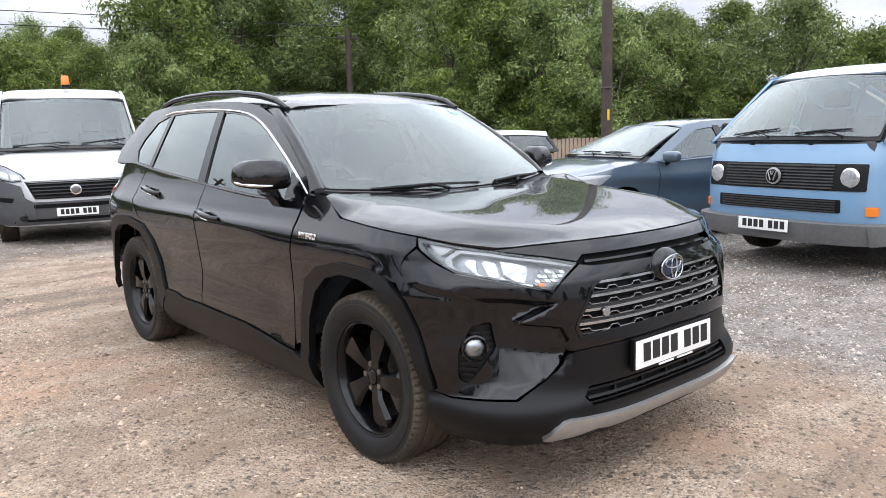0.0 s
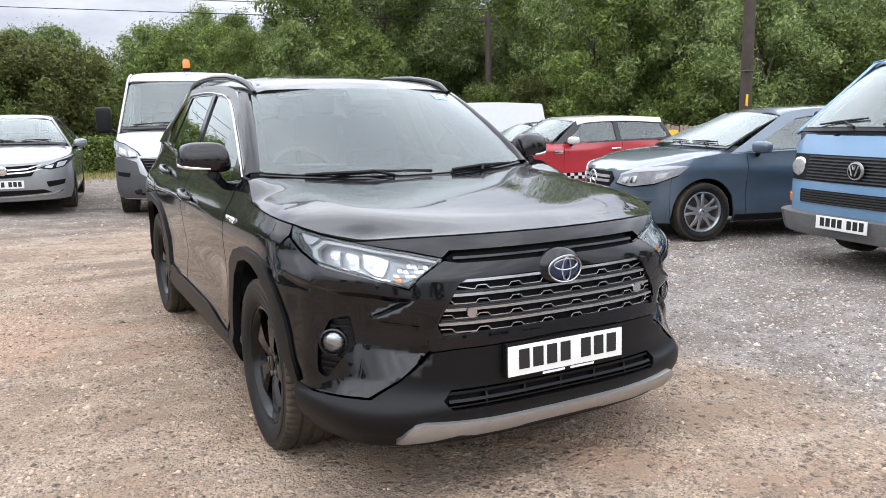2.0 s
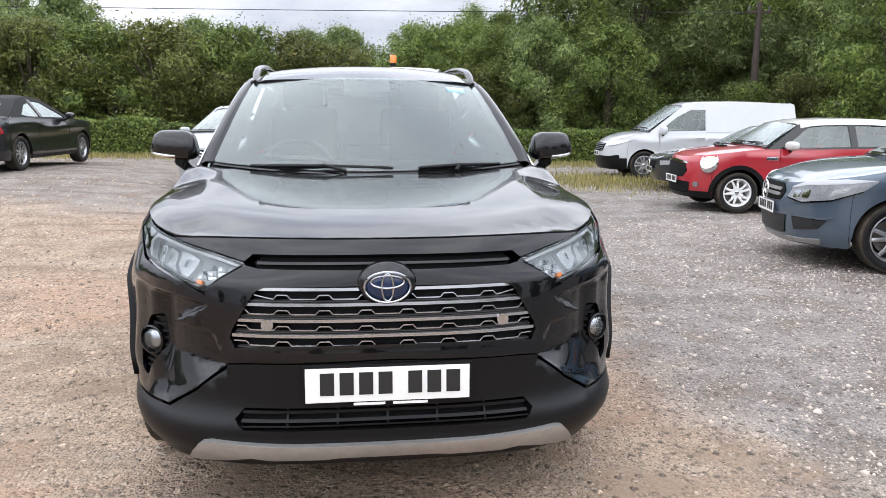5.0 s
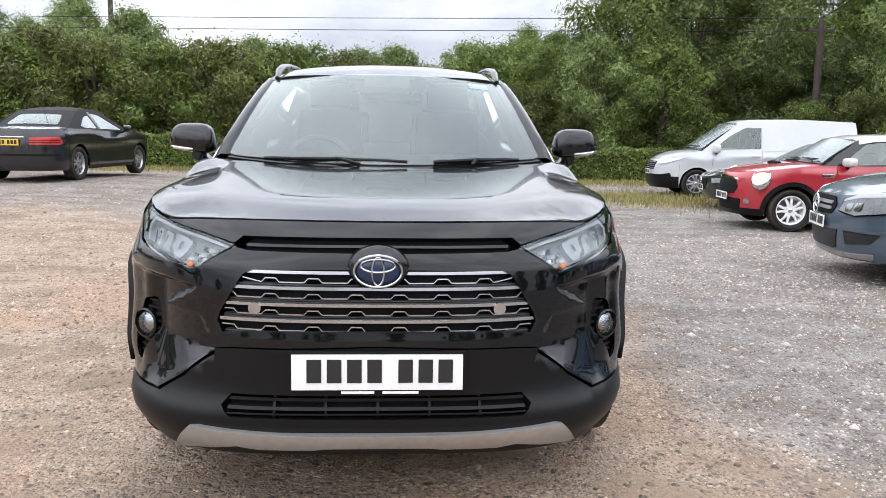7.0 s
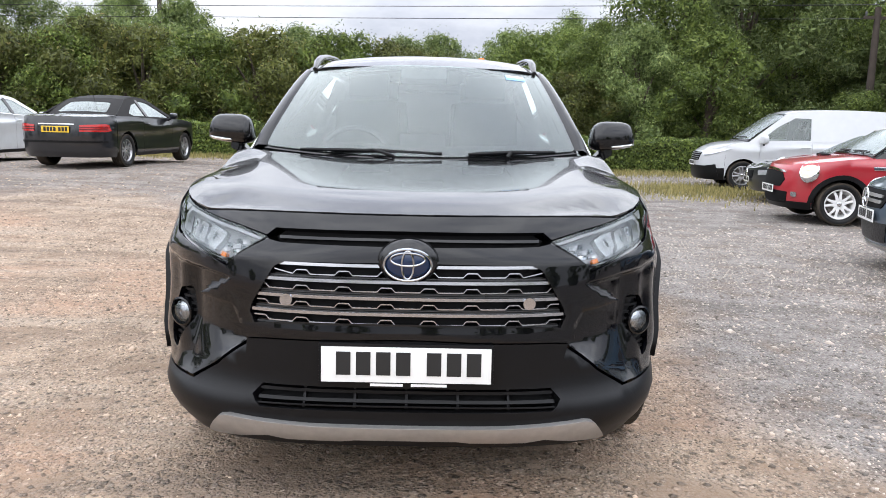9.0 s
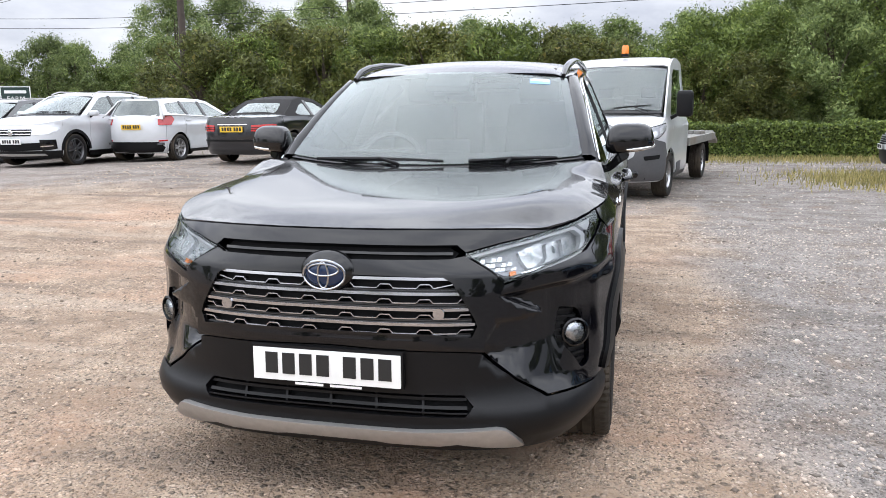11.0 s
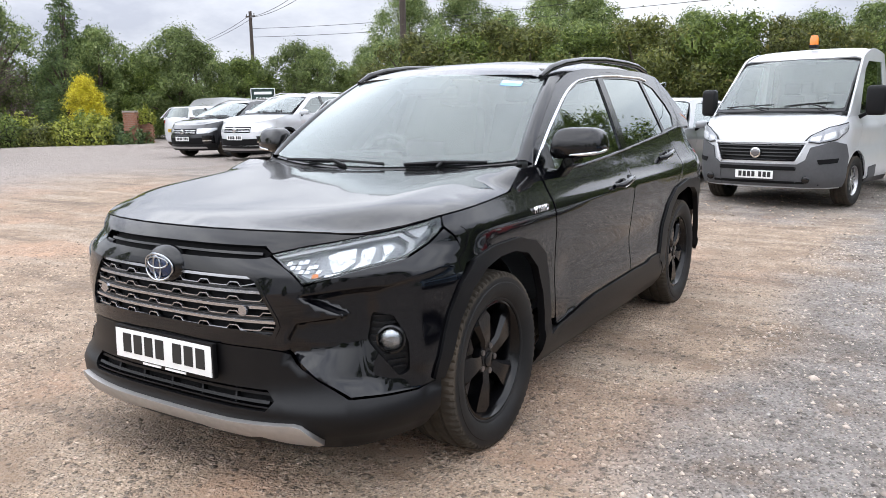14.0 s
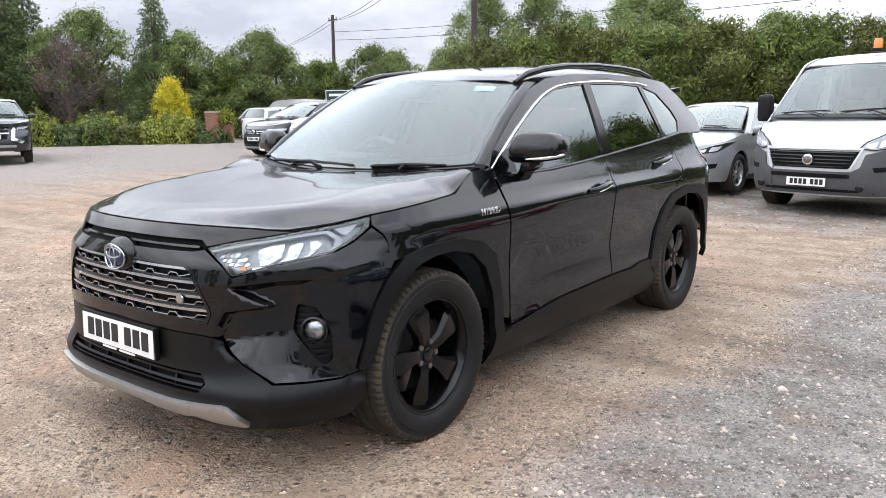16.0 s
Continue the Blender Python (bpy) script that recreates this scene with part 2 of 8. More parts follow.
def sheet(poly, holes, res, lines=()):
    """Triangulates a flat outline with holes; gives points, triangles and rim edges."""
    from mathutils.geometry import delaunay_2d_cdt
    loops = [dense(list(poly), res)] + [dense(list(h), res) for h in holes]
    pts, edges = [], []
    for lp in loops:
        o = len(pts)
        pts += lp
        edges += [(o + k, o + (k + 1) % len(lp)) for k in range(len(lp))]
    for ln in lines:
        ln = np.array(ln)
        ok = inside(loops[0], ln)
        for h in loops[1:]:
            ok &= ~inside(h, ln)
        ok &= np.min(((ln[:, None, :] - np.array(pts)[None]) ** 2).sum(-1), 1) > 1e-5
        o = len(pts)
        num = np.cumsum(ok) - 1 + o
        pts += [tuple(p) for p in ln[ok]]
        edges += [(int(num[k]), int(num[k + 1])) for k in range(len(ln) - 1) if ok[k] and ok[k + 1]]
    P = np.array(pts)
    lo, hi = P.min(0), P.max(0)
    gx, gy = np.meshgrid(np.arange(lo[0] + res / 2, hi[0], res), np.arange(lo[1] + res / 2, hi[1], res))
    grid = np.stack([gx.ravel(), gy.ravel()], 1)
    if len(grid):
        ok = inside(loops[0], grid)
        for h in loops[1:]:
            ok &= ~inside(h, grid)
        grid = grid[ok]
        if len(grid):
            far = np.min(((grid[:, None, :] - P[None]) ** 2).sum(-1), 1) > (0.45 * res) ** 2
            grid = grid[far]
    allp = [Vector(p) for p in pts] + [Vector(p) for p in grid]
    v, e, f, *_ = delaunay_2d_cdt(allp, edges, [], 0, 1e-6)
    V = np.array([(p.x, p.y) for p in v])
    F = np.array([t for t in f if len(t) == 3])
    c = V[F].mean(1)
    ok = inside(loops[0], c)
    for h in loops[1:]:
        ok &= ~inside(h, c)
    a, b, cc = V[F[:, 0]], V[F[:, 1]], V[F[:, 2]]
    area = (b[:, 0] - a[:, 0]) * (cc[:, 1] - a[:, 1]) - (b[:, 1] - a[:, 1]) * (cc[:, 0] - a[:, 0])
    F = F[ok & (np.abs(area) > 1e-9)]
    count = {}
    for t in F:
        for i in range(3):
            k = (int(t[i]), int(t[(i + 1) % 3]))
            count[k] = count.get(k, 0) + 1
    rim = [k for k in count if (k[1], k[0]) not in count]
    return V, F, rim


def panel(name, poly, surf, material, parent, holes=(), res=0.05, depth=0.012, off=0.0, sides=(1,), label="", eps=0.003, lip=0.003, lines=()):
    """A thin shaped panel: an outline in a surface's own two numbers, laid on the surface, with a turned-in rim."""
    V, F, rim = sheet(poly, holes, res, lines)
    u, v = V[:, 0], V[:, 1]
    S = surf(u, v)
    N = np.cross(surf(u + eps, v) - surf(u - eps, v), surf(u, v + eps) - surf(u, v - eps))
    N /= np.maximum(np.linalg.norm(N, axis=1), 1e-9)[:, None]
    S = S + N * off
    n = len(S)
    made = []
    ids = sorted({i for e in rim for i in e})
    at = {i: n + k for k, i in enumerate(ids)}
    m = len(ids)
    base = S[ids] - N[ids] * lip * 0.35
    verts = np.concatenate([S, base, S[ids] - N[ids] * depth])
    faces = [tuple(t) for t in F]
    for a, b in rim:
        faces.append((b, a, at[a], at[b]))
        faces.append((at[b], at[a], at[a] + m, at[b] + m))
    normals = np.concatenate([N, np.zeros((2 * m, 3))])
    for side in sides:
        if side > 0:
            made.append(link_mesh(name, verts, faces, material, parent, label, normals))
        else:
            fl = np.array([-1, 1, 1])
            made.append(link_mesh(name, verts * fl, [f[::-1] for f in faces], material, parent, label, normals * fl))
    return made[0] if len(made) == 1 else made


def wedge(name, poly, surf, material, parent, thick, sides=(1,), label="", res=0.05, off=0.0, eps=0.003, holes=()):
    return panel(name, poly, surf, material, parent, holes, res, thick, off, sides, label, eps)


def lettering(name, text, size, m, material, parent=None, deep=0.002, label="", align="CENTER"):
    """Raised letters in the built-in face, as a mesh."""
    cu = bpy.data.curves.new(name, "FONT")
    cu.body, cu.size, cu.extrude, cu.align_x, cu.align_y = text, size, deep, align, "CENTER"
    cu.resolution_u = 2
    tmp = bpy.data.objects.new(name, cu)
    me = bpy.data.meshes.new_from_object(tmp)
    bpy.data.objects.remove(tmp)
    me.materials.clear()
    me.materials.append(material)
    me.transform(m)
    ob = new(name, me)
    ob.parent = parent
    if label:
        ob["label"] = label
    return ob


def plate(parent, m, yellow=False, w=0.52, h=0.111):
    """A registration plate: a thin board with a bar for each character."""
    bm = add_box(bmesh.new(), (0, 0, 0), (w, 0.006, h), None, 0.002)
    bm.transform(m)
    board = part("number_plate", bm, YELLOW_PLATE if yellow else WHITE_PLATE, parent,
                 "yellow plastic rear number plate" if yellow else "white plastic front number plate")
    k = w / 0.52
    x = -0.2
    for i in range(7):
        b2 = add_box(bmesh.new(), (x * k + 0.008, -0.0042, 0.004 * k), (0.044 * k, 0.003, 0.072 * k))
        b2.transform(m)
        part("bar", b2, INK, board)
        x += 0.061 if i != 3 else 0.094
    return board


WHEELS = {}


def wheel_set(kind, r, width, rim_r, rim_mat, spokes, style, cap_mat):
    """Meshes of a wheel that faces +x, made once for each kind."""
    if kind in WHEELS:
        return WHEELS[kind]
    out = {}
    w = width / 2
    bm = add_lathe(bmesh.new(), [(rim_r, w * 0.72), (rim_r + 0.006, w * 0.84), (rim_r + 0.012, w * 0.86), (rim_r + 0.014, w * 0.84), (rim_r + 0.028, w * 0.95), ((r + rim_r) / 2, w * 1.02), (r - 0.046, w * 1.02), (r - 0.044, w * 1.0), (r - 0.026, w * 0.985)], 64)
    add_lathe(bm, [(rim_r, -w * 0.8), ((r + rim_r) / 2, -w * 1.02), (r - 0.03, -w * 0.96), (r - 0.016, -w * 0.88)], 64)
    out["sidewall"] = (bm, RUBBER)
    # tread: ribs parted by grooves, the outer ribs cut into blocks
    bm = bmesh.new()
    seg = 216 if style == "main" else 64
    prof = [(r - 0.030, 0.99, 1), (r - 0.014, 0.96, 2), (r - 0.005, 0.87, 2), (r - 0.003, 0.62, 1), (r - 0.002, 0.52, 0), (r - 0.010, 0.50, 0), (r - 0.010, 0.42, 0), (r, 0.40, 0), (r, 0.10, 0), (r - 0.009, 0.08, 0), (r - 0.009, 0.0, 0)]
    prof = prof + [(q, -a, c) for q, a, c in prof[-2::-1]]
    rings = []
    for q, a, c in prof:
        ring = []
        for k in range(seg):
            t = 2 * math.pi * (k + (0.8 if a * w > 0 else 0.0) * abs(a)) / seg
            d = 0.009 * c / 2 if style == "main" and k % 3 == 0 else 0.0
            ring.append(bm.verts.new((a * w, (q - d) * math.cos(t), (q - d) * math.sin(t))))
        rings.append(ring)
    for p, q in zip(rings, rings[1:]):
        for k in range(seg):
            bm.faces.new((p[k], p[(k + 1) % seg], q[(k + 1) % seg], q[k]))
    out["tread"] = (bm, TREAD)
    bm = add_lathe(bmesh.new(), [(rim_r, w * 0.74), (rim_r + 0.004, w * 0.80), (rim_r - 0.006, w * 0.82), (rim_r - 0.016, w * 0.70), (rim_r - 0.03, w * 0.2), (rim_r - 0.045, -w * 0.7)], 64)
    out["rim"] = (bm, rim_mat)
    bm = add_lathe(bmesh.new(), [(0.0, -0.02), (rim_r * 0.74, -0.02), (rim_r * 0.76, -0.032), (rim_r * 0.76, -0.045)], 40)
    out["brake_disc"] = (bm, STEEL)
    bm = add_lathe(bmesh.new(), [(rim_r - 0.045, -w * 0.7), (0.0, -w * 0.7)], 40)
    out["inner_barrel"] = (bm, DARK)
    face = w * 0.55
    for k in range(spokes):
        t = 2 * math.pi * k / spokes
        bm = bmesh.new()
        if style == "main":
            # a broad spoke that forks towards the rim
            for s in (1,):
                pts = [(0.045, 0.0, 0.0), (rim_r * 0.40, -0.004, 0.012), (rim_r * 0.76, -0.016, 0.014), (rim_r - 0.006, -0.020, 0.0)]
                rows = []
                for j, (q, c, z) in enumerate(pts):
                    hw = (0.026, 0.031, 0.057, 0.036)[j]
                    rows.append([bm.verts.new((face + z - 0.010, c - hw, q)), bm.verts.new((face + z + 0.006, c - hw * 0.62, q)), bm.verts.new((face + z + 0.002, c + hw, q)),
                                 bm.verts.new((face - 0.045, c + hw * 0.8, q)), bm.verts.new((face - 0.045, c - hw * 0.8, q))])
                for p, q in zip(rows, rows[1:]):
                    for i in range(5):
                        bm.faces.new((p[i], p[(i + 1) % 5], q[(i + 1) % 5], q[i]))
                bm.faces.new(rows[-1])
        else:
            fork = (0,) if style == "plain" else (-1, 1)
            for s in fork:
                rows = []
                for q, c, hw, z in ((0.045, 0.016 * s, 0.024, 0.0), (rim_r * 0.55, 0.026 * s, 0.018, 0.012), (rim_r - 0.012, 0.05 * s, 0.018 if fork != (0,) else 0.03, 0.0)):
                    rows.append([bm.verts.new((face + z, c - hw, q)), bm.verts.new((face + z + 0.006, c, q)), bm.verts.new((face + z, c + hw, q)), bm.verts.new((face - 0.03, c, q))])
                for p, q in zip(rows, rows[1:]):
                    for i in range(4):
                        bm.faces.new((p[i], p[(i + 1) % 4], q[(i + 1) % 4], q[i]))
                bm.faces.new(rows[-1])
        bm.transform(Matrix.Rotation(t, 4, "X"))
        out["spoke", k] = (bm, rim_mat)
    bm = add_lathe(bmesh.new(), [(0.075, face - 0.03), (0.07, face + 0.0), (0.035, face + 0.006), (0.033, face - 0.0)], 32)
    out["hub"] = (bm, rim_mat)
    bm = add_lathe(bmesh.new(), [(0.033, face + 0.0), (0.031, face + 0.010), (0.026, face + 0.013), (0.0, face + 0.014)], 28)
    out["centre_cap"] = (bm, cap_mat)
    for k in range(5):
        t = 2 * math.pi * (k + 0.5) / 5
        bm = add_lathe(bmesh.new(), [(0.012, face - 0.01), (0.012, face + 0.008), (0.0, face + 0.010)], 8)
        bm.transform(Matrix.Translation((0, 0.054 * math.sin(t), 0.054 * math.cos(t))))
        out["wheel_nut", k] = (bm, STEEL if style == "main" else rim_mat)
    made = {}
    for key, (bm, mt) in out.items():
        nm = key if isinstance(key, str) else key[0]
        bmesh.ops.recalc_face_normals(bm, faces=bm.faces)
        for e in bm.edges:
            e.smooth = len(e.link_faces) == 2 and e.calc_face_angle(0) < radians(32)
        for f in bm.faces:
            f.smooth = True
        me = bpy.data.meshes.new(nm)
        bm.to_mesh(me)
        bm.free()
        me.materials.append(mt)
        made[key] = me
    WHEELS[kind] = made
    return made


def put_wheel(parent, kind, m, spin=0.0):
    ob = new("wheel", WHEELS[kind]["sidewall"])
    ob.name = "wheel"
    ob.parent = parent
    ob.matrix_basis = m @ Matrix.Rotation(radians(spin), 4, "X")
    for key, me in WHEELS[kind].items():
        if key == "sidewall":
            continue
        o = new(key if isinstance(key, str) else key[0], me)
        o.parent = ob
    return ob


# ---- vehicle skins ----
class Skin:
    """The upright sides of a vehicle, wrapped from the middle of the front (u = 0) round the corner and along to the back."""

    def __init__(self, half, front, back, cf, cr, n=2.5, nr=3.0, af=1.45, ar=1.3, relief=None):
        self.half, self.front, self.back, self.cf, self.cr = half, front, back, cf, cr
        self.n = n if callable(n) else (lambda z, q=n: q + 0.0 * np.asarray(z, float))
        self.nr, self.af, self.ar, self.relief = nr, af, ar, relief
        self.mid = cr - cf

    def F(self, x, z):
        k = min(abs(x) / float(self.half(z)), 1.0)
        return (math.copysign(math.asin(k ** (float(self.n(z)) / 2)) / (math.pi / 2) * self.af, x), z)

    def S(self, y, z):
        if y < self.cf:
            k = min((self.cf - y) / float(self.cf - self.front(z)), 1.0)
            return (math.acos(k ** (float(self.n(z)) / 2)) / (math.pi / 2) * self.af, z)
        if y > self.cr:
            k = min((y - self.cr) / float(self.back(z) - self.cr), 1.0)
            return (self.af + self.mid + (math.pi / 2 - math.acos(k ** (self.nr / 2))) / (math.pi / 2) * self.ar, z)
        return (self.af + y - self.cf, z)

    def R(self, x, z):
        k = min(abs(x) / float(self.half(z)), 1.0)
        end = self.af + self.mid + self.ar
        return (end - math.asin(k ** (self.nr / 2)) / (math.pi / 2) * self.ar * (1 if x >= 0 else -1), z)

    def surf(self, u, z):
        u, z = np.asarray(u, float), np.asarray(z, float)
        end = self.af + self.mid + self.ar
        sg = np.where(u < 0, -1.0, 1.0)
        w = np.abs(u)
        over = w > end
        sg = np.where(over, -sg, sg)
        w = np.where(over, 2 * end - w, w)
        half = self.half(z)
        th = np.clip(w / self.af, 0, 1) * np.pi / 2
        fi = np.clip((w - self.af - self.mid) / self.ar, 0, 1) * np.pi / 2
        sn, cs = np.sin(th), np.cos(th)
        x = half * sn ** (2 / self.n(z)) * np.maximum(np.cos(fi), 1e-9) ** (2 / self.nr)
        y = np.where(w < self.af, self.cf - (self.cf - self.front(z)) * np.maximum(cs, 0) ** (2 / self.n(z)),
                     np.where(w < self.af + self.mid, self.cf + w - self.af, self.cr + (self.back(z) - self.cr) * np.sin(fi) ** (2 / self.nr)))
        if self.relief:
            d = self.relief(x, y, z)
            x, y = x - d * np.where(w < self.af, sn, np.cos(fi)), y + d * np.where(w < self.af, cs, -np.sin(fi))
        return np.stack([x * sg, y, z], -1)


def ease(a, b, x):
    t = np.clip((np.asarray(x, float) - a) / (b - a), 0, 1)
    return t * t * (3 - 2 * t)


def matched(base, rim):
    """A surface over (x, y) pulled so that it meets the given rim points in height."""
    rim = np.array(rim, float)
    rim = np.concatenate([rim, rim * (-1, 1, 1)])
    gap = rim[:, 2] - base(rim[:, 0], rim[:, 1])

    def at(x, y):
        x, y = np.asarray(x, float) + 0 * np.asarray(y, float), np.asarray(y, float) + 0 * np.asarray(x, float)
        d2 = (x[..., None] - rim[:, 0]) ** 2 + (y[..., None] - rim[:, 1]) ** 2
        near = d2.min(-1)
        w = np.exp(-(d2 - near[..., None]) / 0.0012)
        pull = (w * gap).sum(-1) / w.sum(-1) * np.exp(-near / 0.012)
        return np.stack([x, y, base(x, y) + pull], -1)
    return at


def line3(skin, pts, res=0.03):
    """Places on a skin along a line of its own numbers."""
    out = []
    for a, b in zip(pts, pts[1:]):
        n = max(1, int(math.hypot(b[0] - a[0], b[1] - a[1]) / res))
        out += [(a[0] + (b[0] - a[0]) * k / n, a[1] + (b[1] - a[1]) * k / n) for k in range(n)]
    out.append(pts[-1])
    q = np.array(out)
    return skin.surf(q[:, 0], q[:, 1])


def seat(parent, x, y, z, mat, w=0.5, head=True):
    """A seat: cushion, leaning backrest and headrest."""
    o = box("seat", (x, y, z), (w, 0.5, 0.16), mat, parent, "", 0.04)
    lean = Matrix.Rotation(radians(-14), 3, "X")
    box("backrest", (x, y + 0.3, z + 0.36), (w * 0.92, 0.14, 0.62), mat, o, "", 0.05, lean, 0.85)
    if head:
        box("headrest", (x, y + 0.41, z + 0.76), (0.26, 0.1, 0.17), mat, o, "", 0.04, lean)
        for k in (-0.05, 0.05):
            tube("headrest_post", [(x + k, y + 0.4, z + 0.62), (x + k, y + 0.41, z + 0.72)], 0.007, CHROME, o, "", 6)
    return o


def steering_wheel(parent, x, y, z, r=0.19):
    bm = bmesh.new()
    tilt = Matrix.Translation((x, y, z)) @ Matrix.Rotation(radians(65), 4, "X")
    pts = [(r * math.cos(2 * math.pi * k / 28), r * math.sin(2 * math.pi * k / 28), 0) for k in range(29)]
    add_tube(bm, pts, 0.016, 8, False)
    add_box(bm, (0, 0, 0), (0.16, 0.11, 0.05), None, 0.015)
    add_box(bm, (0, 0, 0), (0.34, 0.035, 0.02))
    add_box(bm, (0, -0.09, 0), (0.04, 0.16, 0.02))
    bm.transform(tilt)
    return part("steering_wheel", bm, CABIN, parent)


def wiper(parent, pivot, a, b, up=(0, 0, 1)):
    """A wiper arm from its pivot to the blade, which lies from a to b."""
    mid = (Vector(a) + Vector(b)) / 2 + Vector((0, -0.015, 0.012))
    arm = tube("wiper", [pivot, Vector(pivot) + Vector((0, -0.01, 0.02)), mid], [0.011, 0.010, 0.007], TRIM, parent, "black windscreen wiper", 8, 0.6)
    tube("blade", [a, (Vector(a) + Vector(b)) / 2 + Vector((0, 0, 0.004)), b], [0.008, 0.010, 0.007], TRIM, arm, "", 6)
    return arm


# ---- the black car in the middle ----
GUIDE = shader("white_light_guide", (0.52, 0.53, 0.55), 0.25)
rav_half = curve([0.14, 0.25, 0.35, 0.45, 0.60, 0.75, 0.85, 0.92, 0.98, 1.04, 1.10, 1.22], [0.80, 0.866, 0.902, 0.912, 0.908, 0.912, 0.918, 0.909, 0.878, 0.850, 0.822, 0.79])
rav_front = curve([0.14, 0.22, 0.32, 0.45, 0.57, 0.63, 0.72, 0.81, 0.88, 0.93, 0.97, 1.02], [-2.09, -2.17, -2.205, -2.215, -2.217, -2.210, -2.205, -2.190, -2.170, -2.141, -2.105, -2.01])
rav_back = curve([0.14, 0.3, 0.6, 0.9, 1.1, 1.25], [2.15, 2.27, 2.32, 2.30, 2.25, 2.17])


def shoulder_z(ax):
    """Height of the edge under the headlamps, by distance from the middle."""
    return np.interp(ax, [0.50, 0.55, 0.69, 0.79, 0.85, 0.90], [0.738, 0.745, 0.768, 0.774, 0.795, 0.815])


def fang(ax, z):
    """1 outside the pointed fold beside the grille, 0 on it."""
    beyond = ease(0.0, 0.022, ax - np.interp(z, [0.674, 0.745, 0.80], [0.690, 0.55, 0.53]))
    under = ease(0.0, 0.009, np.interp(ax, [0.50, 0.53, 0.555, 0.69], [0.50, 0.60, 0.652, 0.674]) - z)
    return 1 - (1 - beyond) * (1 - under)


def rav_relief(x, y, z):
    ax = np.abs(x)
    under = shoulder_z(ax) - z
    roof_z, foot_z = np.interp(ax, [0.56, 0.75], [0.535, 0.575]), np.interp(ax, [0.53, 0.74], [0.520, 0.385])
    ramp = np.clip((z - foot_z) / np.maximum(roof_z - foot_z, 0.01), 0, 1)
    pocket = 0.048 * fang(ax, z) * ease(0.0, 0.034, under) * ramp * (1 - ease(0.735, 0.80, ax)) * (1 - ease(-1.80, -1.66, y))
    ledge = 0.013 * ease(0.0, 0.026, under) * ease(0.72, 0.80, ax) * (1 - ease(-1.78, -1.64, y)) * ease(0.50, 0.70, z)
    flare = -0.022 * ease(-1.905, -1.80, y) * ease(-1.15, -1.5, y) * ease(0.36, 0.50, z) * ease(0.84, 0.74, z)
    chin = -0.016 * ease(0.40, 0.36, z) * ease(0.22, 0.28, z)
    door = 0.013 * np.exp(-(((z - 0.60) / 0.11) ** 2)) * ease(-0.85, -0.6, y) * ease(1.0, 0.7, y)
    crease = -0.010 * np.exp(-(((z - 0.90 - 0.03 * (y + 0.6)) / 0.035) ** 2)) * ease(-0.9, -0.4, y)
    haunch = -0.014 * np.exp(-(((z - 0.95) / 0.12) ** 2)) * ease(0.8, 1.5, y)
    return pocket + ledge + flare + chin + door + crease + haunch


SK = Skin(rav_half, rav_front, rav_back, -1.35, 1.5, lambda z: 2.35 + 0.42 * ease(0.89, 0.80, z) + 0.75 * ease(0.46, 0.30, z), 3.0, 1.45, 1.3, rav_relief)
F, S = SK.F, SK.S


def A(a, z):
    """A place on the front by its distance from the middle, or on the side by its (negative) y."""
    return F(a, z) if a > 0 else S(a, z)


hood_mid = curve([-2.2, -2.12, -2.0, -1.6, -1.3, -1.05, -0.9], [0.938, 0.962, 0.986, 1.032, 1.058, 1.074, 1.083])


def hood_base(x, y):
    ax = np.abs(x)
    rise = curve([-2.2, -1.9, -1.5, -1.1, -0.9], [0.0, 0.004, 0.010, 0.018, 0.022])(y)
    drop = curve([-2.2, -1.9, -1.6, -1.1, -0.9], [0.03, 0.045, 0.06, 0.05, 0.03])(y)
    return hood_mid(y) + rise * ease(0.25, 0.66, ax) - drop * np.clip((ax - 0.60) / 0.24, 0, 1.3) ** 2 - 0.004 * (ax / 0.4) ** 2


hood_rim = [F(0.0, 0.953), F(0.15, 0.953), F(0.30, 0.953), F(0.45, 0.951), F(0.58, 0.947), F(0.67, 0.938), S(-1.79, 0.957), S(-1.652, 0.977), S(-1.40, 0.997), S(-1.15, 1.017), S(-1.05, 1.069), S(-0.985, 1.096)]
rim_line = line3(SK, hood_rim)
hood = matched(hood_base, rim_line)


def windscreen(x, v):
    k = (x / 0.726) ** 2
    y0, z0 = -1.0 + 0.17 * k, 1.082 + 0.034 * k
    xt = x * 0.83
    y1, z1 = -0.385 + 0.125 * k, 1.530 - 0.036 * k
    b = 4 * v * (1 - v) * 0.018
    return np.stack([x + (xt - x) * v, y0 + (y1 - y0) * v - b * 0.6, z0 + (z1 - z0) * v + b * 0.8], -1)


roof_mid = curve([-0.40, -0.2, 0.1, 0.6, 1.1, 1.6, 2.0, 2.2], [1.524, 1.580, 1.616, 1.640, 1.637, 1.60, 1.55, 1.51])


def roof(x, y):
    z = roof_mid(y) - 0.045 * (np.abs(x) / 0.6) ** 2.2 - 0.03 * np.clip((np.abs(x) - 0.5) / 0.12, 0, 1.5) ** 2 - 0.004 * ease(-0.1, -0.3, y)
    return np.stack([x + 0 * y, y + 0 * x, z], -1)


def house(y, z):
    """The side of the cabin above the belt line."""
    k = np.clip((z - 1.06) / 0.48, -0.2, 1.3)
    x = 0.838 - 0.178 * k - 0.022 * k * k - 0.075 * np.clip((y - 1.0) / 0.9, 0, 1.4) ** 2 * k - 0.02 * np.clip((-0.35 - y) / 0.45, 0, 1.2)
    return np.stack([x + 0 * y, y + 0 * z, z + 0 * y], -1)


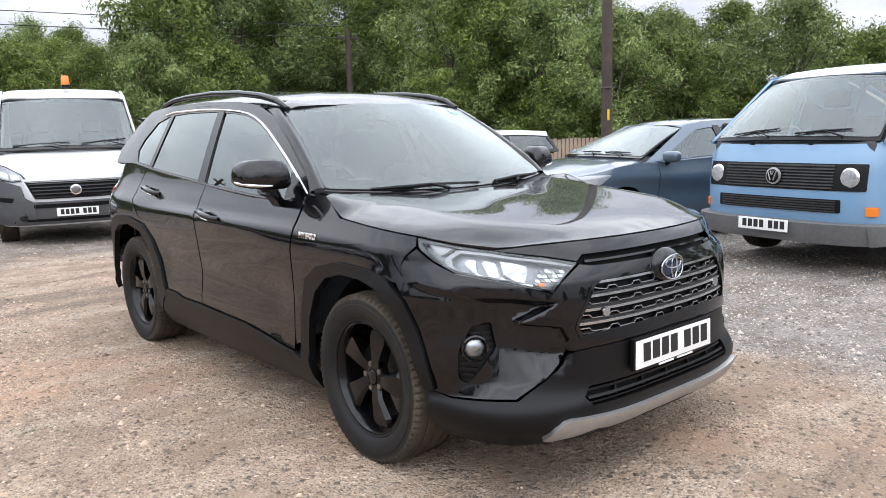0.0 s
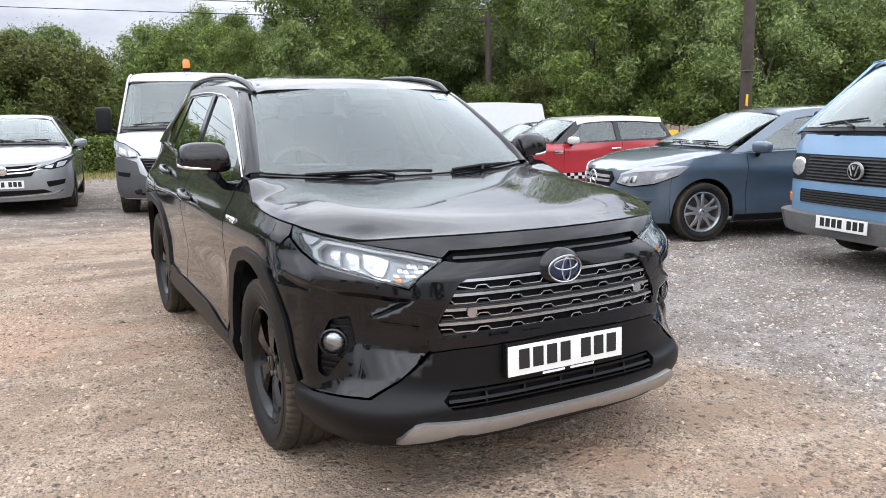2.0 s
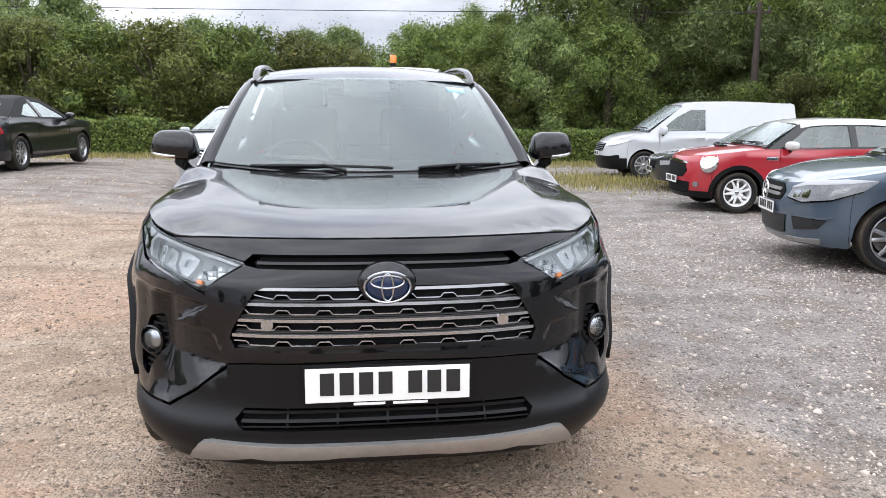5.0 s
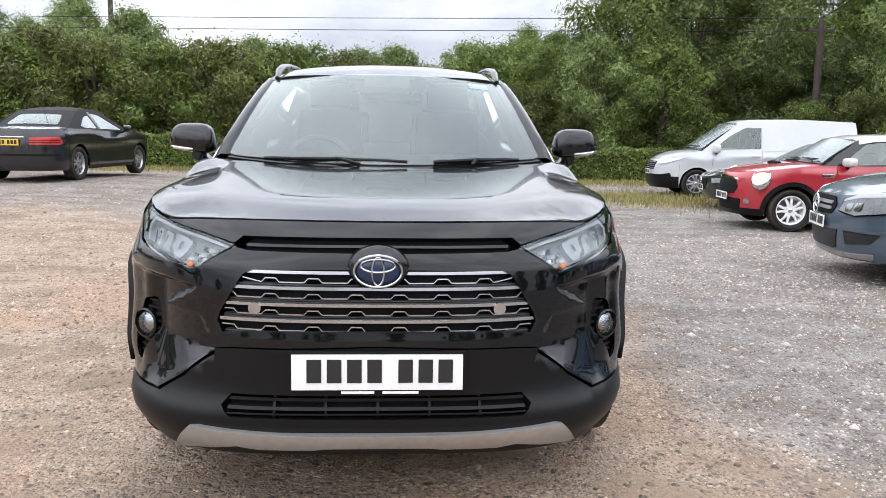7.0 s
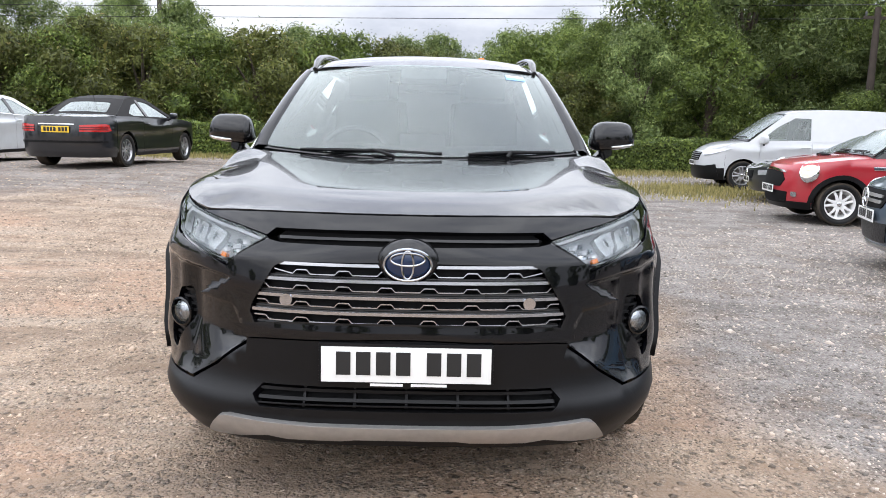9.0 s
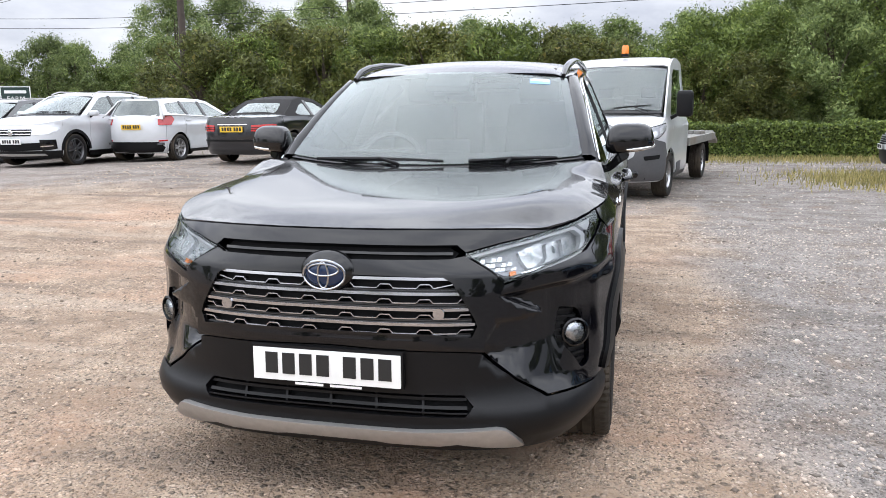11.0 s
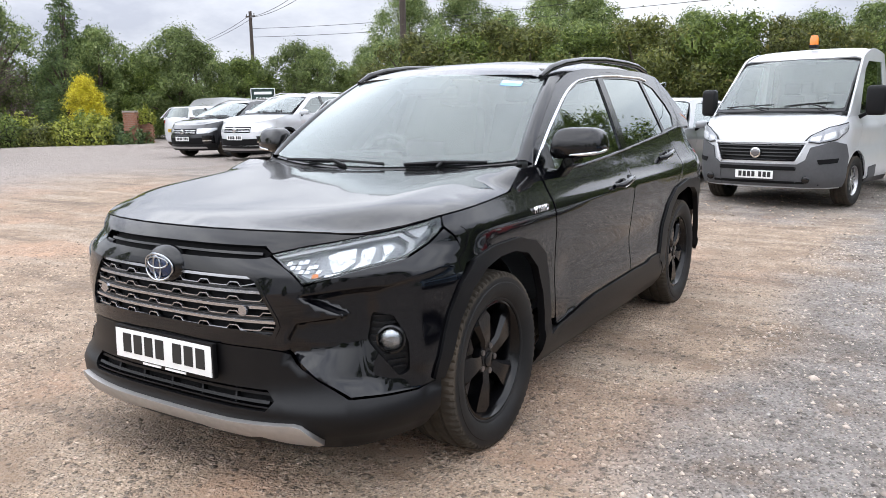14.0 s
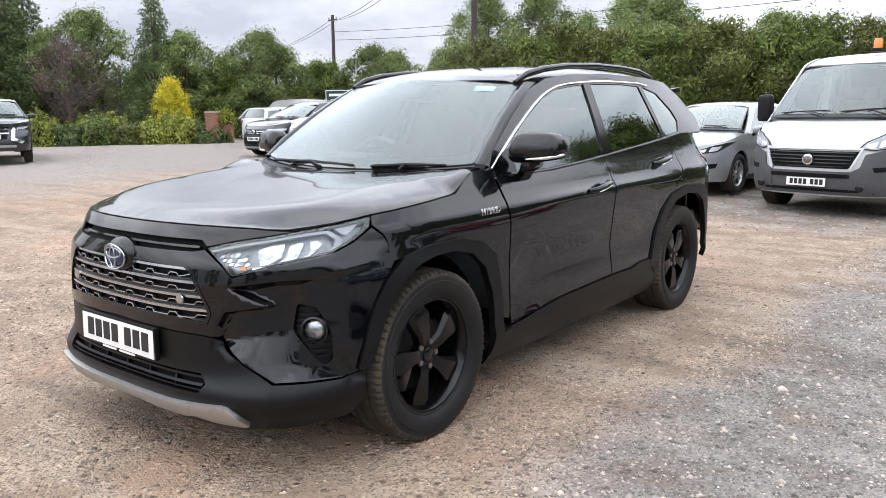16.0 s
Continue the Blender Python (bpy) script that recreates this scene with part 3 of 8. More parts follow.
suv = thing("black_suv", pose(0, 0, 0), "glossy black hybrid SUV parked on dusty gravel", "car")
LR = (1, -1)
grille_out = [(0.0, 0.818), (0.395, 0.812), (0.425, 0.795), (0.498, 0.668), (0.506, 0.640), (0.490, 0.602), (0.36, 0.615), (0.0, 0.618)]
grille_poly = [F(x, z) for x, z in grille_out] + [F(-x, z) for x, z in grille_out[-2:0:-1]]
gloss_top = [F(0.0, 0.858), F(0.40, 0.860), F(0.445, 0.868), F(0.577, 0.776), F(0.70, 0.819), S(-1.83, 0.851), S(-1.74, 0.886), S(-1.668, 0.930), S(-1.632, 0.90), S(-1.60, 0.80)]
gloss_low = [S(-1.665, 0.72), S(-1.745, 0.52), S(-1.775, 0.405), S(-1.84, 0.395), F(0.715, 0.398), F(0.62, 0.46), F(0.515, 0.560), F(0.44, 0.566), F(0.25, 0.570), F(0.0, 0.578)]


def both(pts):
    """An outline for the right half, closed by its mirror image."""
    return pts + [(-u, z) for u, z in pts[::-1] if abs(u) > 1e-6]


fog_poly = rounded([F(0.762, 0.676), F(0.803, 0.660), F(0.827, 0.568), F(0.829, 0.458), F(0.812, 0.444), F(0.752, 0.574)], 0.02)
crease = []
for low in (-0.003, 0.0, 0.012, 0.023, 0.034):
    crease.append([F(x, float(shoulder_z(x)) - low) for x in np.arange(0.54, 0.885, 0.011)])
for off in (-0.002, 0.008, 0.016, 0.024):
    crease.append([F(0.690 - (z - 0.674) * 1.972 + off, z) for z in np.arange(0.742, 0.676, -0.006)])
for off in (0.0015, -0.001, -0.004, -0.007, -0.010):
    crease.append([F(x, 0.652 + (x - 0.555) * 0.163 + off) for x in np.arange(0.557, 0.70, 0.007)])
    crease.append([F(x, 0.60 + (x - 0.53) * 2.08 + off) for x in np.arange(0.530, 0.5545, 0.003)])
crease.append([F(x, 0.535 + (x - 0.56) * 0.21) for x in np.arange(0.55, 0.755, 0.01)])
crease.append([F(x, 0.520 - (x - 0.53) * 0.643) for x in np.arange(0.55, 0.745, 0.01)])
crease += [[(-u, z) for u, z in ln] for ln in crease]
bumper = panel("front_bumper", both(gloss_top + gloss_low), SK.surf, PAINT_BLACK, suv,
               [grille_poly, fog_poly, [(-u, z) for u, z in fog_poly]], 0.018, 0.03, lines=crease, label="gloss black front bumper")
vent_out = [(0.0, 0.420), (0.455, 0.418), (0.485, 0.385), (0.455, 0.348), (0.0, 0.345)]
vent_poly = both([F(x, z) for x, z in vent_out])
valance = panel("lower_bumper", both([F(0.0, 0.572), F(0.25, 0.564), F(0.44, 0.560), F(0.508, 0.554), F(0.615, 0.454), F(0.71, 0.392), S(-1.84, 0.389), S(-1.775, 0.399), S(-1.738, 0.402),
                                      S(-1.742, 0.30), S(-1.77, 0.225), F(0.70, 0.20), F(0.58, 0.205), F(0.0, 0.205)]),
                SK.surf, TRIM, suv, [vent_poly], 0.04, 0.04, -0.004, label="textured black plastic lower bumper")
skid = panel("skid_plate", both([F(0.0, 0.300), F(0.30, 0.302), F(0.555, 0.316), F(0.582, 0.310), F(0.634, 0.246), F(0.615, 0.238), F(0.52, 0.248), F(0.43, 0.264), F(0.37, 0.252), F(0.20, 0.252), F(0.16, 0.258), F(0.0, 0.258)]),
             SK.surf, SILVER, suv, (), 0.05, 0.03, 0.016, label="satin silver skid plate")
# recess behind the openings
panel("grille_backing", [F(x, z) for x, z in [(-0.54, 0.58), (0.54, 0.58), (0.47, 0.83), (-0.47, 0.83)]], SK.surf, DARK, suv, (), 0.08, 0.01, -0.06)
panel("vent_backing", [F(x, z) for x, z in [(-0.52, 0.33), (0.52, 0.33), (0.50, 0.43), (-0.50, 0.43)]], SK.surf, DARK, suv, (), 0.08, 0.01, -0.05)
for z in (0.362, 0.383, 0.404):
    panel("vent_slat", [F(-0.465, z - 0.005), F(0.465, z - 0.005), F(0.465, z + 0.004), F(-0.465, z + 0.004)], SK.surf, TRIM, valance, (), 0.06, 0.03, -0.012)
for x in (-0.32, -0.16, 0.0, 0.16, 0.32):
    panel("vent_stay", [F(x - 0.004, 0.348), F(x + 0.004, 0.348), F(x + 0.004, 0.418), F(x - 0.004, 0.418)], SK.surf, TRIM, valance, (), 0.06, 0.02, -0.022)
# grille: bars with hexagonal drops, in four rows
grille = panel("grille", grille_poly, SK.surf, TRIM_GLOSS, suv, [[F(x * 0.975, 0.716 + (z - 0.716) * 0.93) for x, z in grille_out] + [F(-x * 0.975, 0.716 + (z - 0.716) * 0.93) for x, z in grille_out[-2:0:-1]]],
               0.03, 0.03, 0.004, label="black grille with satin metal bars")


def grille_reach(z):
    return float(curve([0.605, 0.64, 0.67, 0.80, 0.815], [0.478, 0.492, 0.485, 0.408, 0.385])(z))


def chain(z, w, high, low, thick):
    """An outline that runs along a row of cells, dipping round each."""
    top_side = []
    for k in range(-5, 6):
        xc = 0.1315 * k
        top_side += [(xc - 0.0657, high), (xc - 0.050, high), (xc - 0.038, low), (xc + 0.038, low), (xc + 0.050, high)]
    top_side = [(x, q) for x, q in top_side if abs(x) < w]
    top_side = [(-w, high)] + top_side + [(w, high)]
    return [F(x, z + q - thick) for x, q in top_side] + [F(x, z + q) for x, q in top_side[::-1]]


for i, z in enumerate((0.793, 0.745, 0.694, 0.645)):
    w = grille_reach(z) - 0.004
    panel("grille_bar", [F(-w, z + 0.003), F(w, z + 0.003), F(w, z + 0.0125), F(-w, z + 0.0125)], SK.surf, GUNMETAL, grille, (), 0.03, 0.014, -0.002, label="satin dark metal grille bar")
    w1 = grille_reach(z - 0.012) - 0.008
    panel("cell_outline", chain(z, w1, -0.008, -0.0205, 0.0036), SK.surf, GUNMETAL, grille, (), 0.03, 0.014, -0.005, label="satin metal outline of hexagonal cells")
    w2 = min(grille_reach(z - 0.026), grille_reach(z)) - 0.008
    panel("grille_web", chain(z, w2, 0.004, -0.012, 0.012)[: len(chain(z, w2, 0.004, -0.012, 0.012)) // 2] + [F(w2, z + 0.003), F(-w2, z + 0.003)], SK.surf, DARK, grille, (), 0.03, 0.02, -0.030)
    for dz in (-0.029, -0.0355):
        w3 = grille_reach(max(z + dz, 0.606)) - 0.008
        if z + dz > 0.612:
            panel("grille_slat", [F(-w3, z + dz - 0.0022), F(w3, z + dz - 0.0022), F(w3, z + dz + 0.0014), F(-w3, z + dz + 0.0014)], SK.surf, GRILLE_GREY, grille, (), 0.04, 0.02, -0.010)
            for sx in LR:
                a, b = sorted((sx * 0.24, sx * w3))
                panel("grille_blank", [F(a, z + dz - 0.0065), F(b, z + dz - 0.0065), F(b, z + dz + 0.006), F(a, z + dz + 0.006)], SK.surf, TRIM_GLOSS, grille, (), 0.05, 0.01, -0.018 - 0.001 * (dz < -0.03))
for x in (-0.375, 0.375):
    c = SK.surf(*[np.array([q]) for q in F(x, 0.690)])[0]
    bm = add_lathe(bmesh.new(), [(0.0, 0.0), (0.019, 0.0), (0.02, -0.006)], 20, "z")
    bm.transform(Matrix.Translation(tuple(c + np.array([0, -0.006, 0]))) @ Matrix.Rotation(radians(90), 4, "X"))
    part("sensor", bm, GUNMETAL, grille)
# emblem: ring, bowl and strokes
ec = (0.0, -2.222, 0.812)
bm = bmesh.new()
bmesh.ops.create_uvsphere(bm, u_segments=40, v_segments=16, radius=1)
bm.transform(Matrix.Translation((0, -2.172, 0.815)) @ Matrix.Diagonal((0.098, 0.05, 0.072, 1)))
emblem = part("emblem", bm, TRIM_GLOSS, suv, "oval chrome and blue emblem")
bm = bmesh.new()
bmesh.ops.create_uvsphere(bm, u_segments=36, v_segments=14, radius=1)
bm.transform(Matrix.Translation((0, -2.206, ec[2])) @ Matrix.Diagonal((0.070, 0.018, 0.046, 1)))
part("bowl", bm, BLUE_GLASS, emblem)
for rx, rz, cz, tr in ((0.072, 0.048, 0.0, 0.0042), (0.052, 0.020, 0.017, 0.0036), (0.018, 0.043, 0.0, 0.0036)):
    pts = [(rx * math.cos(2 * math.pi * k / 32), ec[1] - 0.002 + 0.010 * (rx * math.cos(2 * math.pi * k / 32) / 0.072) ** 2, ec[2] + cz + rz * math.sin(2 * math.pi * k / 32)) for k in range(33)]
    part("ring", add_tube(bmesh.new(), pts, tr, 8, False), EMBLEM, emblem)
# slot under the bonnet and its upper strip
slot = panel("upper_slot", both([F(0.0, 0.906), F(0.40, 0.902), F(0.43, 0.885), F(0.40, 0.858), F(0.0, 0.855)]), SK.surf, DARK, suv, (), 0.06, 0.01, -0.03)
panel("slot_bar", both([F(0.0, 0.886), F(0.41, 0.884), F(0.41, 0.876), F(0.0, 0.878)]), SK.surf, TRIM_GLOSS, slot, (), 0.06, 0.02, -0.012)
panel("nose_strip", both([F(0.0, 0.948), F(0.30, 0.948), F(0.45, 0.946), F(0.58, 0.941), F(0.67, 0.933), F(0.70, 0.932), F(0.55, 0.904), F(0.448, 0.880), F(0.42, 0.902), F(0.0, 0.905)]), SK.surf, PAINT_BLACK, suv, (), 0.03, 0.03)
# bonnet
bonnet_half = [(0.0, float(rim_line[0][1]))] + [(float(p[0]), float(p[1])) for p in rim_line[1::3]] + [(0.735, -0.955), (0.61, -0.965), (0.50, -1.03), (0.0, -1.065)]
bonnet = panel("bonnet", bonnet_half + [(-x, y) for x, y in bonnet_half[-2:0:-1]], hood, PAINT_BLACK, suv, (), 0.035, 0.02)


def cowl(x, y):
    k = ease(-1.08, -0.97, y - 0.12 * (np.abs(x) / 0.7) ** 2)
    return np.stack([x + 0 * y, y + 0 * x, 1.048 + 0.022 * k + 0.025 * (np.abs(x) / 0.7) ** 2], -1)


panel("cowl", [(-0.74, -0.97), (-0.5, -1.07), (0, -1.10), (0.5, -1.07), (0.74, -0.97), (0.74, -0.80), (0.5, -0.86), (0, -0.93), (-0.5, -0.86), (-0.74, -0.80)], cowl, TRIM, suv, (), 0.06, 0.01, label="black plastic cowl")
screen_poly = rounded([(-0.730, 0.0), (0.730, 0.0), (0.730, 0.998), (-0.730, 0.998)], 0.03)
scr = panel("windscreen", screen_poly, windscreen, GLASS, suv, (), 0.08, 0.004, 0.002, label="clear windscreen reflecting grey sky")
scr.visible_shadow = False
panel("screen_border", [(-0.735, -0.02), (0.735, -0.02), (0.735, 1.0), (-0.735, 1.0)], windscreen, TRIM_GLOSS, suv, [rounded([(-0.69, 0.10), (0.69, 0.10), (0.69, 0.955), (-0.69, 0.955)], 0.06)], 0.06, 0.004, -0.004)
panel("sticker", [(0.50, 0.86), (0.62, 0.86), (0.62, 0.93), (0.50, 0.93)], windscreen, shader("pale_blue_sticker", (0.25, 0.5, 0.8), 0.4, vary=0.2, scale=80), scr, (), 0.08, 0.001, 0.004, label="pale blue and white paper sticker")
panel("sticker", [(0.505, 0.895), (0.615, 0.895), (0.615, 0.925), (0.505, 0.925)], windscreen, WHITE_PLATE, scr, (), 0.08, 0.001, 0.0055)
wiper(suv, (-0.12, -1.0, 1.065), (-0.55, -0.945, 1.105), (0.10, -0.985, 1.098))
wiper(suv, (0.40, -0.97, 1.07), (0.22, -0.985, 1.098), (0.62, -0.905, 1.112))
# roof and rails
roof_half = [(0.0, -0.390), (0.18, -0.380), (0.35, -0.350), (0.48, -0.312), (0.598, -0.262), (0.628, -0.05), (0.635, 0.4), (0.632, 1.0), (0.60, 1.6), (0.54, 2.05), (0.0, 2.14)]
panel("roof", roof_half + [(-x, y) for x, y in roof_half[-2:0:-1]], roof, PAINT_BLACK, suv, (), 0.07, 0.02)
for sx in LR:
    ys = [-0.27, -0.16, 0.0, 0.25, 0.6, 1.0, 1.25, 1.42, 1.52]
    zs = [1.495, 1.540, 1.572, 1.598, 1.614, 1.612, 1.600, 1.575, 1.545]
    xs = [0.588, 0.592, 0.597, 0.60, 0.60, 0.598, 0.594, 0.59, 0.585]
    tube("roof_rail", [(sx * x, y, z + 0.012) for x, y, z in zip(xs, ys, zs)], [0.012, 0.020, 0.021, 0.020, 0.020, 0.020, 0.021, 0.019, 0.010], TRIM_GLOSS, suv, "gloss black roof rail", 10, 0.9)
# sides: glass, frames, doors
belt = curve([-0.82, -0.6, 0.06, 0.35, 1.21, 1.6, 1.8], [1.085, 1.060, 1.088, 1.108, 1.172, 1.206, 1.23])
top = curve([-0.80, -0.65, -0.40, -0.17, 0.03, 0.27, 0.70, 1.15, 1.41, 1.66], [1.092, 1.187, 1.326, 1.430, 1.487, 1.512, 1.532, 1.530, 1.484, 1.294])
win_f = [(-0.60, 1.066)] + [(y, float(belt(y)) + 0.006) for y in (-0.3, 0.06, 0.315)] + [(0.355, 1.505)] + [(y, float(top(y)) - 0.012) for y in (0.27, 0.03, -0.17, -0.40, -0.62)] + [(-0.73, 1.118), (-0.73, 1.09)]
win_r = [(0.425, 1.122), (0.8, 1.148), (1.235, 1.180), (1.135, 1.512), (0.9, 1.52), (0.455, 1.513)]
win_q = [(1.285, 1.192), (1.56, 1.214), (1.63, 1.285), (1.585, 1.36), (1.42, 1.470), (1.195, 1.512)]
house_poly = [(-0.83, 1.075), (-0.6, 1.052), (0.06, 1.080), (0.35, 1.10), (1.21, 1.164), (1.60, 1.198), (2.05, 1.20), (2.12, 1.30), (1.95, 1.46), (1.7, 1.555), (1.3, 1.575), (0.7, 1.580), (0.2, 1.560), (-0.05, 1.530), (-0.26, 1.470), (-0.50, 1.335), (-0.76, 1.165)]
for sx in LR:
    panel("cabin_frame", house_poly, house, PAINT_BLACK, suv, [win_f, win_r, win_q], 0.05, 0.03, sides=(sx,))
    for nm, wp, gm, lb in (("front_window", win_f, GLASS_SIDE, "clear side window"), ("rear_window", win_r, GLASS_DARK, "dark privacy window"), ("quarter_window", win_q, GLASS_DARK, "dark quarter window")):
        g = panel(nm, rounded(wp, 0.02, 3), house, gm, suv, (), 0.08, 0.004, -0.006, (sx,), lb)
        g.visible_shadow = False
    # pillar between the screen and the side
    q = np.array([(-0.80, 1.10), (-0.74, 1.18), (-0.50, 1.338), (-0.26, 1.472), (-0.17, 1.505)])
    pv = np.linspace(0, 1, 13)
    t = np.linspace(0, 1, len(q))
    oy, oz = np.interp(pv, t, q[:, 0]), np.interp(pv, t, q[:, 1])
    inn = windscreen(np.full(13, 0.728), pv) + (0, 0, 0.002)
    out = house(oy, oz)
    mid = (inn + out) / 2 + (0.006, -0.010, 0.010)
    vs = np.concatenate([inn, mid, out, inn - (0.02, -0.04, 0.02)]) * (sx, 1, 1)
    fs = [(a + k, a + k + 1, b + k + 1, b + k) for a, b in ((0, 13), (13, 26), (39, 0)) for k in range(12)]
    link_mesh("screen_pillar", vs, fs if sx > 0 else [f[::-1] for f in fs], PAINT_BLACK, suv)
    for a, b in ((0.325, 0.445),):
        panel("pillar_cover", [(a, 1.112), (b - 0.02, 1.12), (b, 1.515), (a + 0.035, 1.512)], house, TRIM_GLOSS, suv, (), 0.06, 0.012, 0.003, (sx,))
    # bright strip round the glass
    ysb = [-0.80, -0.725, -0.65, -0.52, -0.40, -0.28, -0.17, -0.07, 0.03, 0.15, 0.27, 0.48, 0.70, 0.93, 1.15, 1.28]
    pts = [house(np.array([y]), np.array([float(top(y)) + 0.002]))[0] * (sx, 1, 1) + np.array((sx * 0.004, 0, 0)) for y in ysb]
    tube("chrome_strip", [tuple(p) for p in pts], 0.0065, CHROME, suv, "chrome window strip", 6)
    pts = [house(np.array([y]), np.array([float(belt(y)) - 0.002]))[0] * (sx, 1, 1) + np.array((sx * 0.006, 0, 0)) for y in (-0.80, -0.6, -0.3, 0.06, 0.35, 0.8, 1.21, 1.5, 1.6)]
    tube("chrome_strip", [tuple(p) for p in pts], 0.0065, TRIM_GLOSS, suv, "black belt strip", 6)

arch_fo = [(-1.778, 0.412), (-1.762, 0.47), (-1.70, 0.64), (-1.645, 0.74), (-1.545, 0.808), (-1.40, 0.834), (-1.20, 0.836), (-1.04, 0.800), (-0.93, 0.728), (-0.888, 0.60), (-0.872, 0.45), (-0.865, 0.34)]
arch_fi = [(-1.735, 0.408), (-1.72, 0.44), (-1.655, 0.60), (-1.585, 0.706), (-1.50, 0.762), (-1.38, 0.786), (-1.24, 0.788), (-1.11, 0.758), (-1.01, 0.68), (-0.955, 0.56), (-0.94, 0.42), (-0.935, 0.26)]
arch_ro = [(0.80, 0.40), (0.845, 0.50), (0.90, 0.62), (0.985, 0.73), (1.13, 0.822), (1.40, 0.858), (1.62, 0.845), (1.80, 0.78), (1.90, 0.66), (1.945, 0.50), (1.95, 0.34)]
arch_ri = [(0.905, 0.28), (0.925, 0.42), (0.975, 0.56), (1.06, 0.69), (1.18, 0.772), (1.38, 0.805), (1.56, 0.79), (1.70, 0.725), (1.78, 0.61), (1.82, 0.46), (1.825, 0.30)]


def SS(pts):
    return [S(y, z) for y, z in pts]


fender = [(-1.606, 0.80), (-1.624, 0.902), (-1.661, 0.941), (-1.646, 0.972), (-1.40, 0.992), (-1.15, 1.012), (-1.05, 1.065), (-0.97, 1.095), (-0.835, 1.092), (-0.822, 0.98), (-0.805, 0.80), (-0.80, 0.40), (-0.868, 0.42), (-0.885, 0.60), (-0.927, 0.728), (-1.037, 0.798), (-1.20, 0.833), (-1.40, 0.831), (-1.545, 0.805)]
door_f = [(-0.812, 1.086), (-0.60, 1.050), (0.06, 1.078), (0.298, 1.098), (0.308, 1.02), (0.262, 0.80), (0.27, 0.428), (-0.30, 0.415), (-0.58, 0.388), (-0.790, 0.372), (-0.795, 0.80)]
door_r = [(0.308, 1.100), (0.80, 1.134), (1.20, 1.163), (1.29, 1.172), (1.335, 1.08), (1.325, 0.98), (1.22, 0.90), (1.145, 0.832), (0.98, 0.735), (0.895, 0.62), (0.835, 0.48), (0.80, 0.445), (0.64, 0.442), (0.55, 0.425), (0.282, 0.428), (0.274, 0.80), (0.318, 1.02)]
quarter = [(1.30, 1.173), (1.60, 1.196), (2.05, 1.198), (2.14, 1.14), (2.19, 0.90), (2.20, 0.60), (1.955, 0.56), (1.905, 0.665), (1.805, 0.785), (1.62, 0.850), (1.40, 0.862), (1.155, 0.838), (1.23, 0.895), (1.336, 0.975), (1.346, 1.08)]
sill = [(-0.86, 0.345), (-0.795, 0.364), (-0.58, 0.380), (-0.30, 0.407), (0.30, 0.419), (0.55, 0.416), (0.64, 0.434), (0.80, 0.437), (0.82, 0.38), (0.905, 0.26), (0.90, 0.21), (0.30, 0.20), (-0.93, 0.20), (-0.93, 0.30)]
LAMP_PARTS = [
    ("daylight_bar", [(0.450, 0.874), (0.545, 0.8915), (0.643, 0.908), (-1.908, 0.924), (-1.833, 0.935), (-1.811, 0.935), (-1.823, 0.926), (-1.911, 0.915), (0.645, 0.900), (0.548, 0.8825), (0.466, 0.866)], GUIDE, -0.012),
    ("daylight_bar", [(-1.811, 0.937), (-1.778, 0.903), (-1.798, 0.871), (-1.847, 0.849), (-1.858, 0.853), (-1.812, 0.880), (-1.800, 0.901), (-1.823, 0.926)], GUIDE, -0.016),
    ("side_reflector", [(-1.791, 0.943), (-1.700, 0.957), (-1.758, 0.915), (-1.773, 0.918)], GUIDE, -0.016),
    ("lower_bar", [(0.602, 0.797), (0.699, 0.829), (-1.93, 0.846), (-1.852, 0.860), (-1.842, 0.853), (0.775, 0.839), (0.699, 0.820), (0.611, 0.790)], GUIDE, -0.014),
    ("trim_line", [(0.632, 0.818), (0.728, 0.845), (-1.893, 0.862), (-1.894, 0.857), (0.731, 0.839), (0.635, 0.812)], CHROME, -0.024),
    ("facet_tray", [(0.486, 0.862), (0.572, 0.872), (0.625, 0.828), (0.612, 0.806), (0.584, 0.806)], LAMP_BOWL, -0.034),
    ("indicator_bulb", [(0.594, 0.822), (0.612, 0.826), (0.617, 0.808), (0.597, 0.803)], LAMP_AMBER, -0.020),
    ("reflector", [(0.617, 0.880), (0.639, 0.887), (0.690, 0.897), (0.696, 0.862), (0.671, 0.837), (0.652, 0.833), (0.630, 0.858)], LAMP_CLEAR, -0.030),
    ("reflector", [(0.705, 0.889), (-1.903, 0.899), (-1.897, 0.892), (0.738, 0.856), (0.699, 0.843), (0.708, 0.860)], LAMP_CLEAR, -0.030),
    ("reflector", [(-1.877, 0.900), (-1.852, 0.903), (-1.844, 0.889), (-1.892, 0.862), (0.762, 0.853), (-1.883, 0.878)], LAMP_CLEAR, -0.030),
]
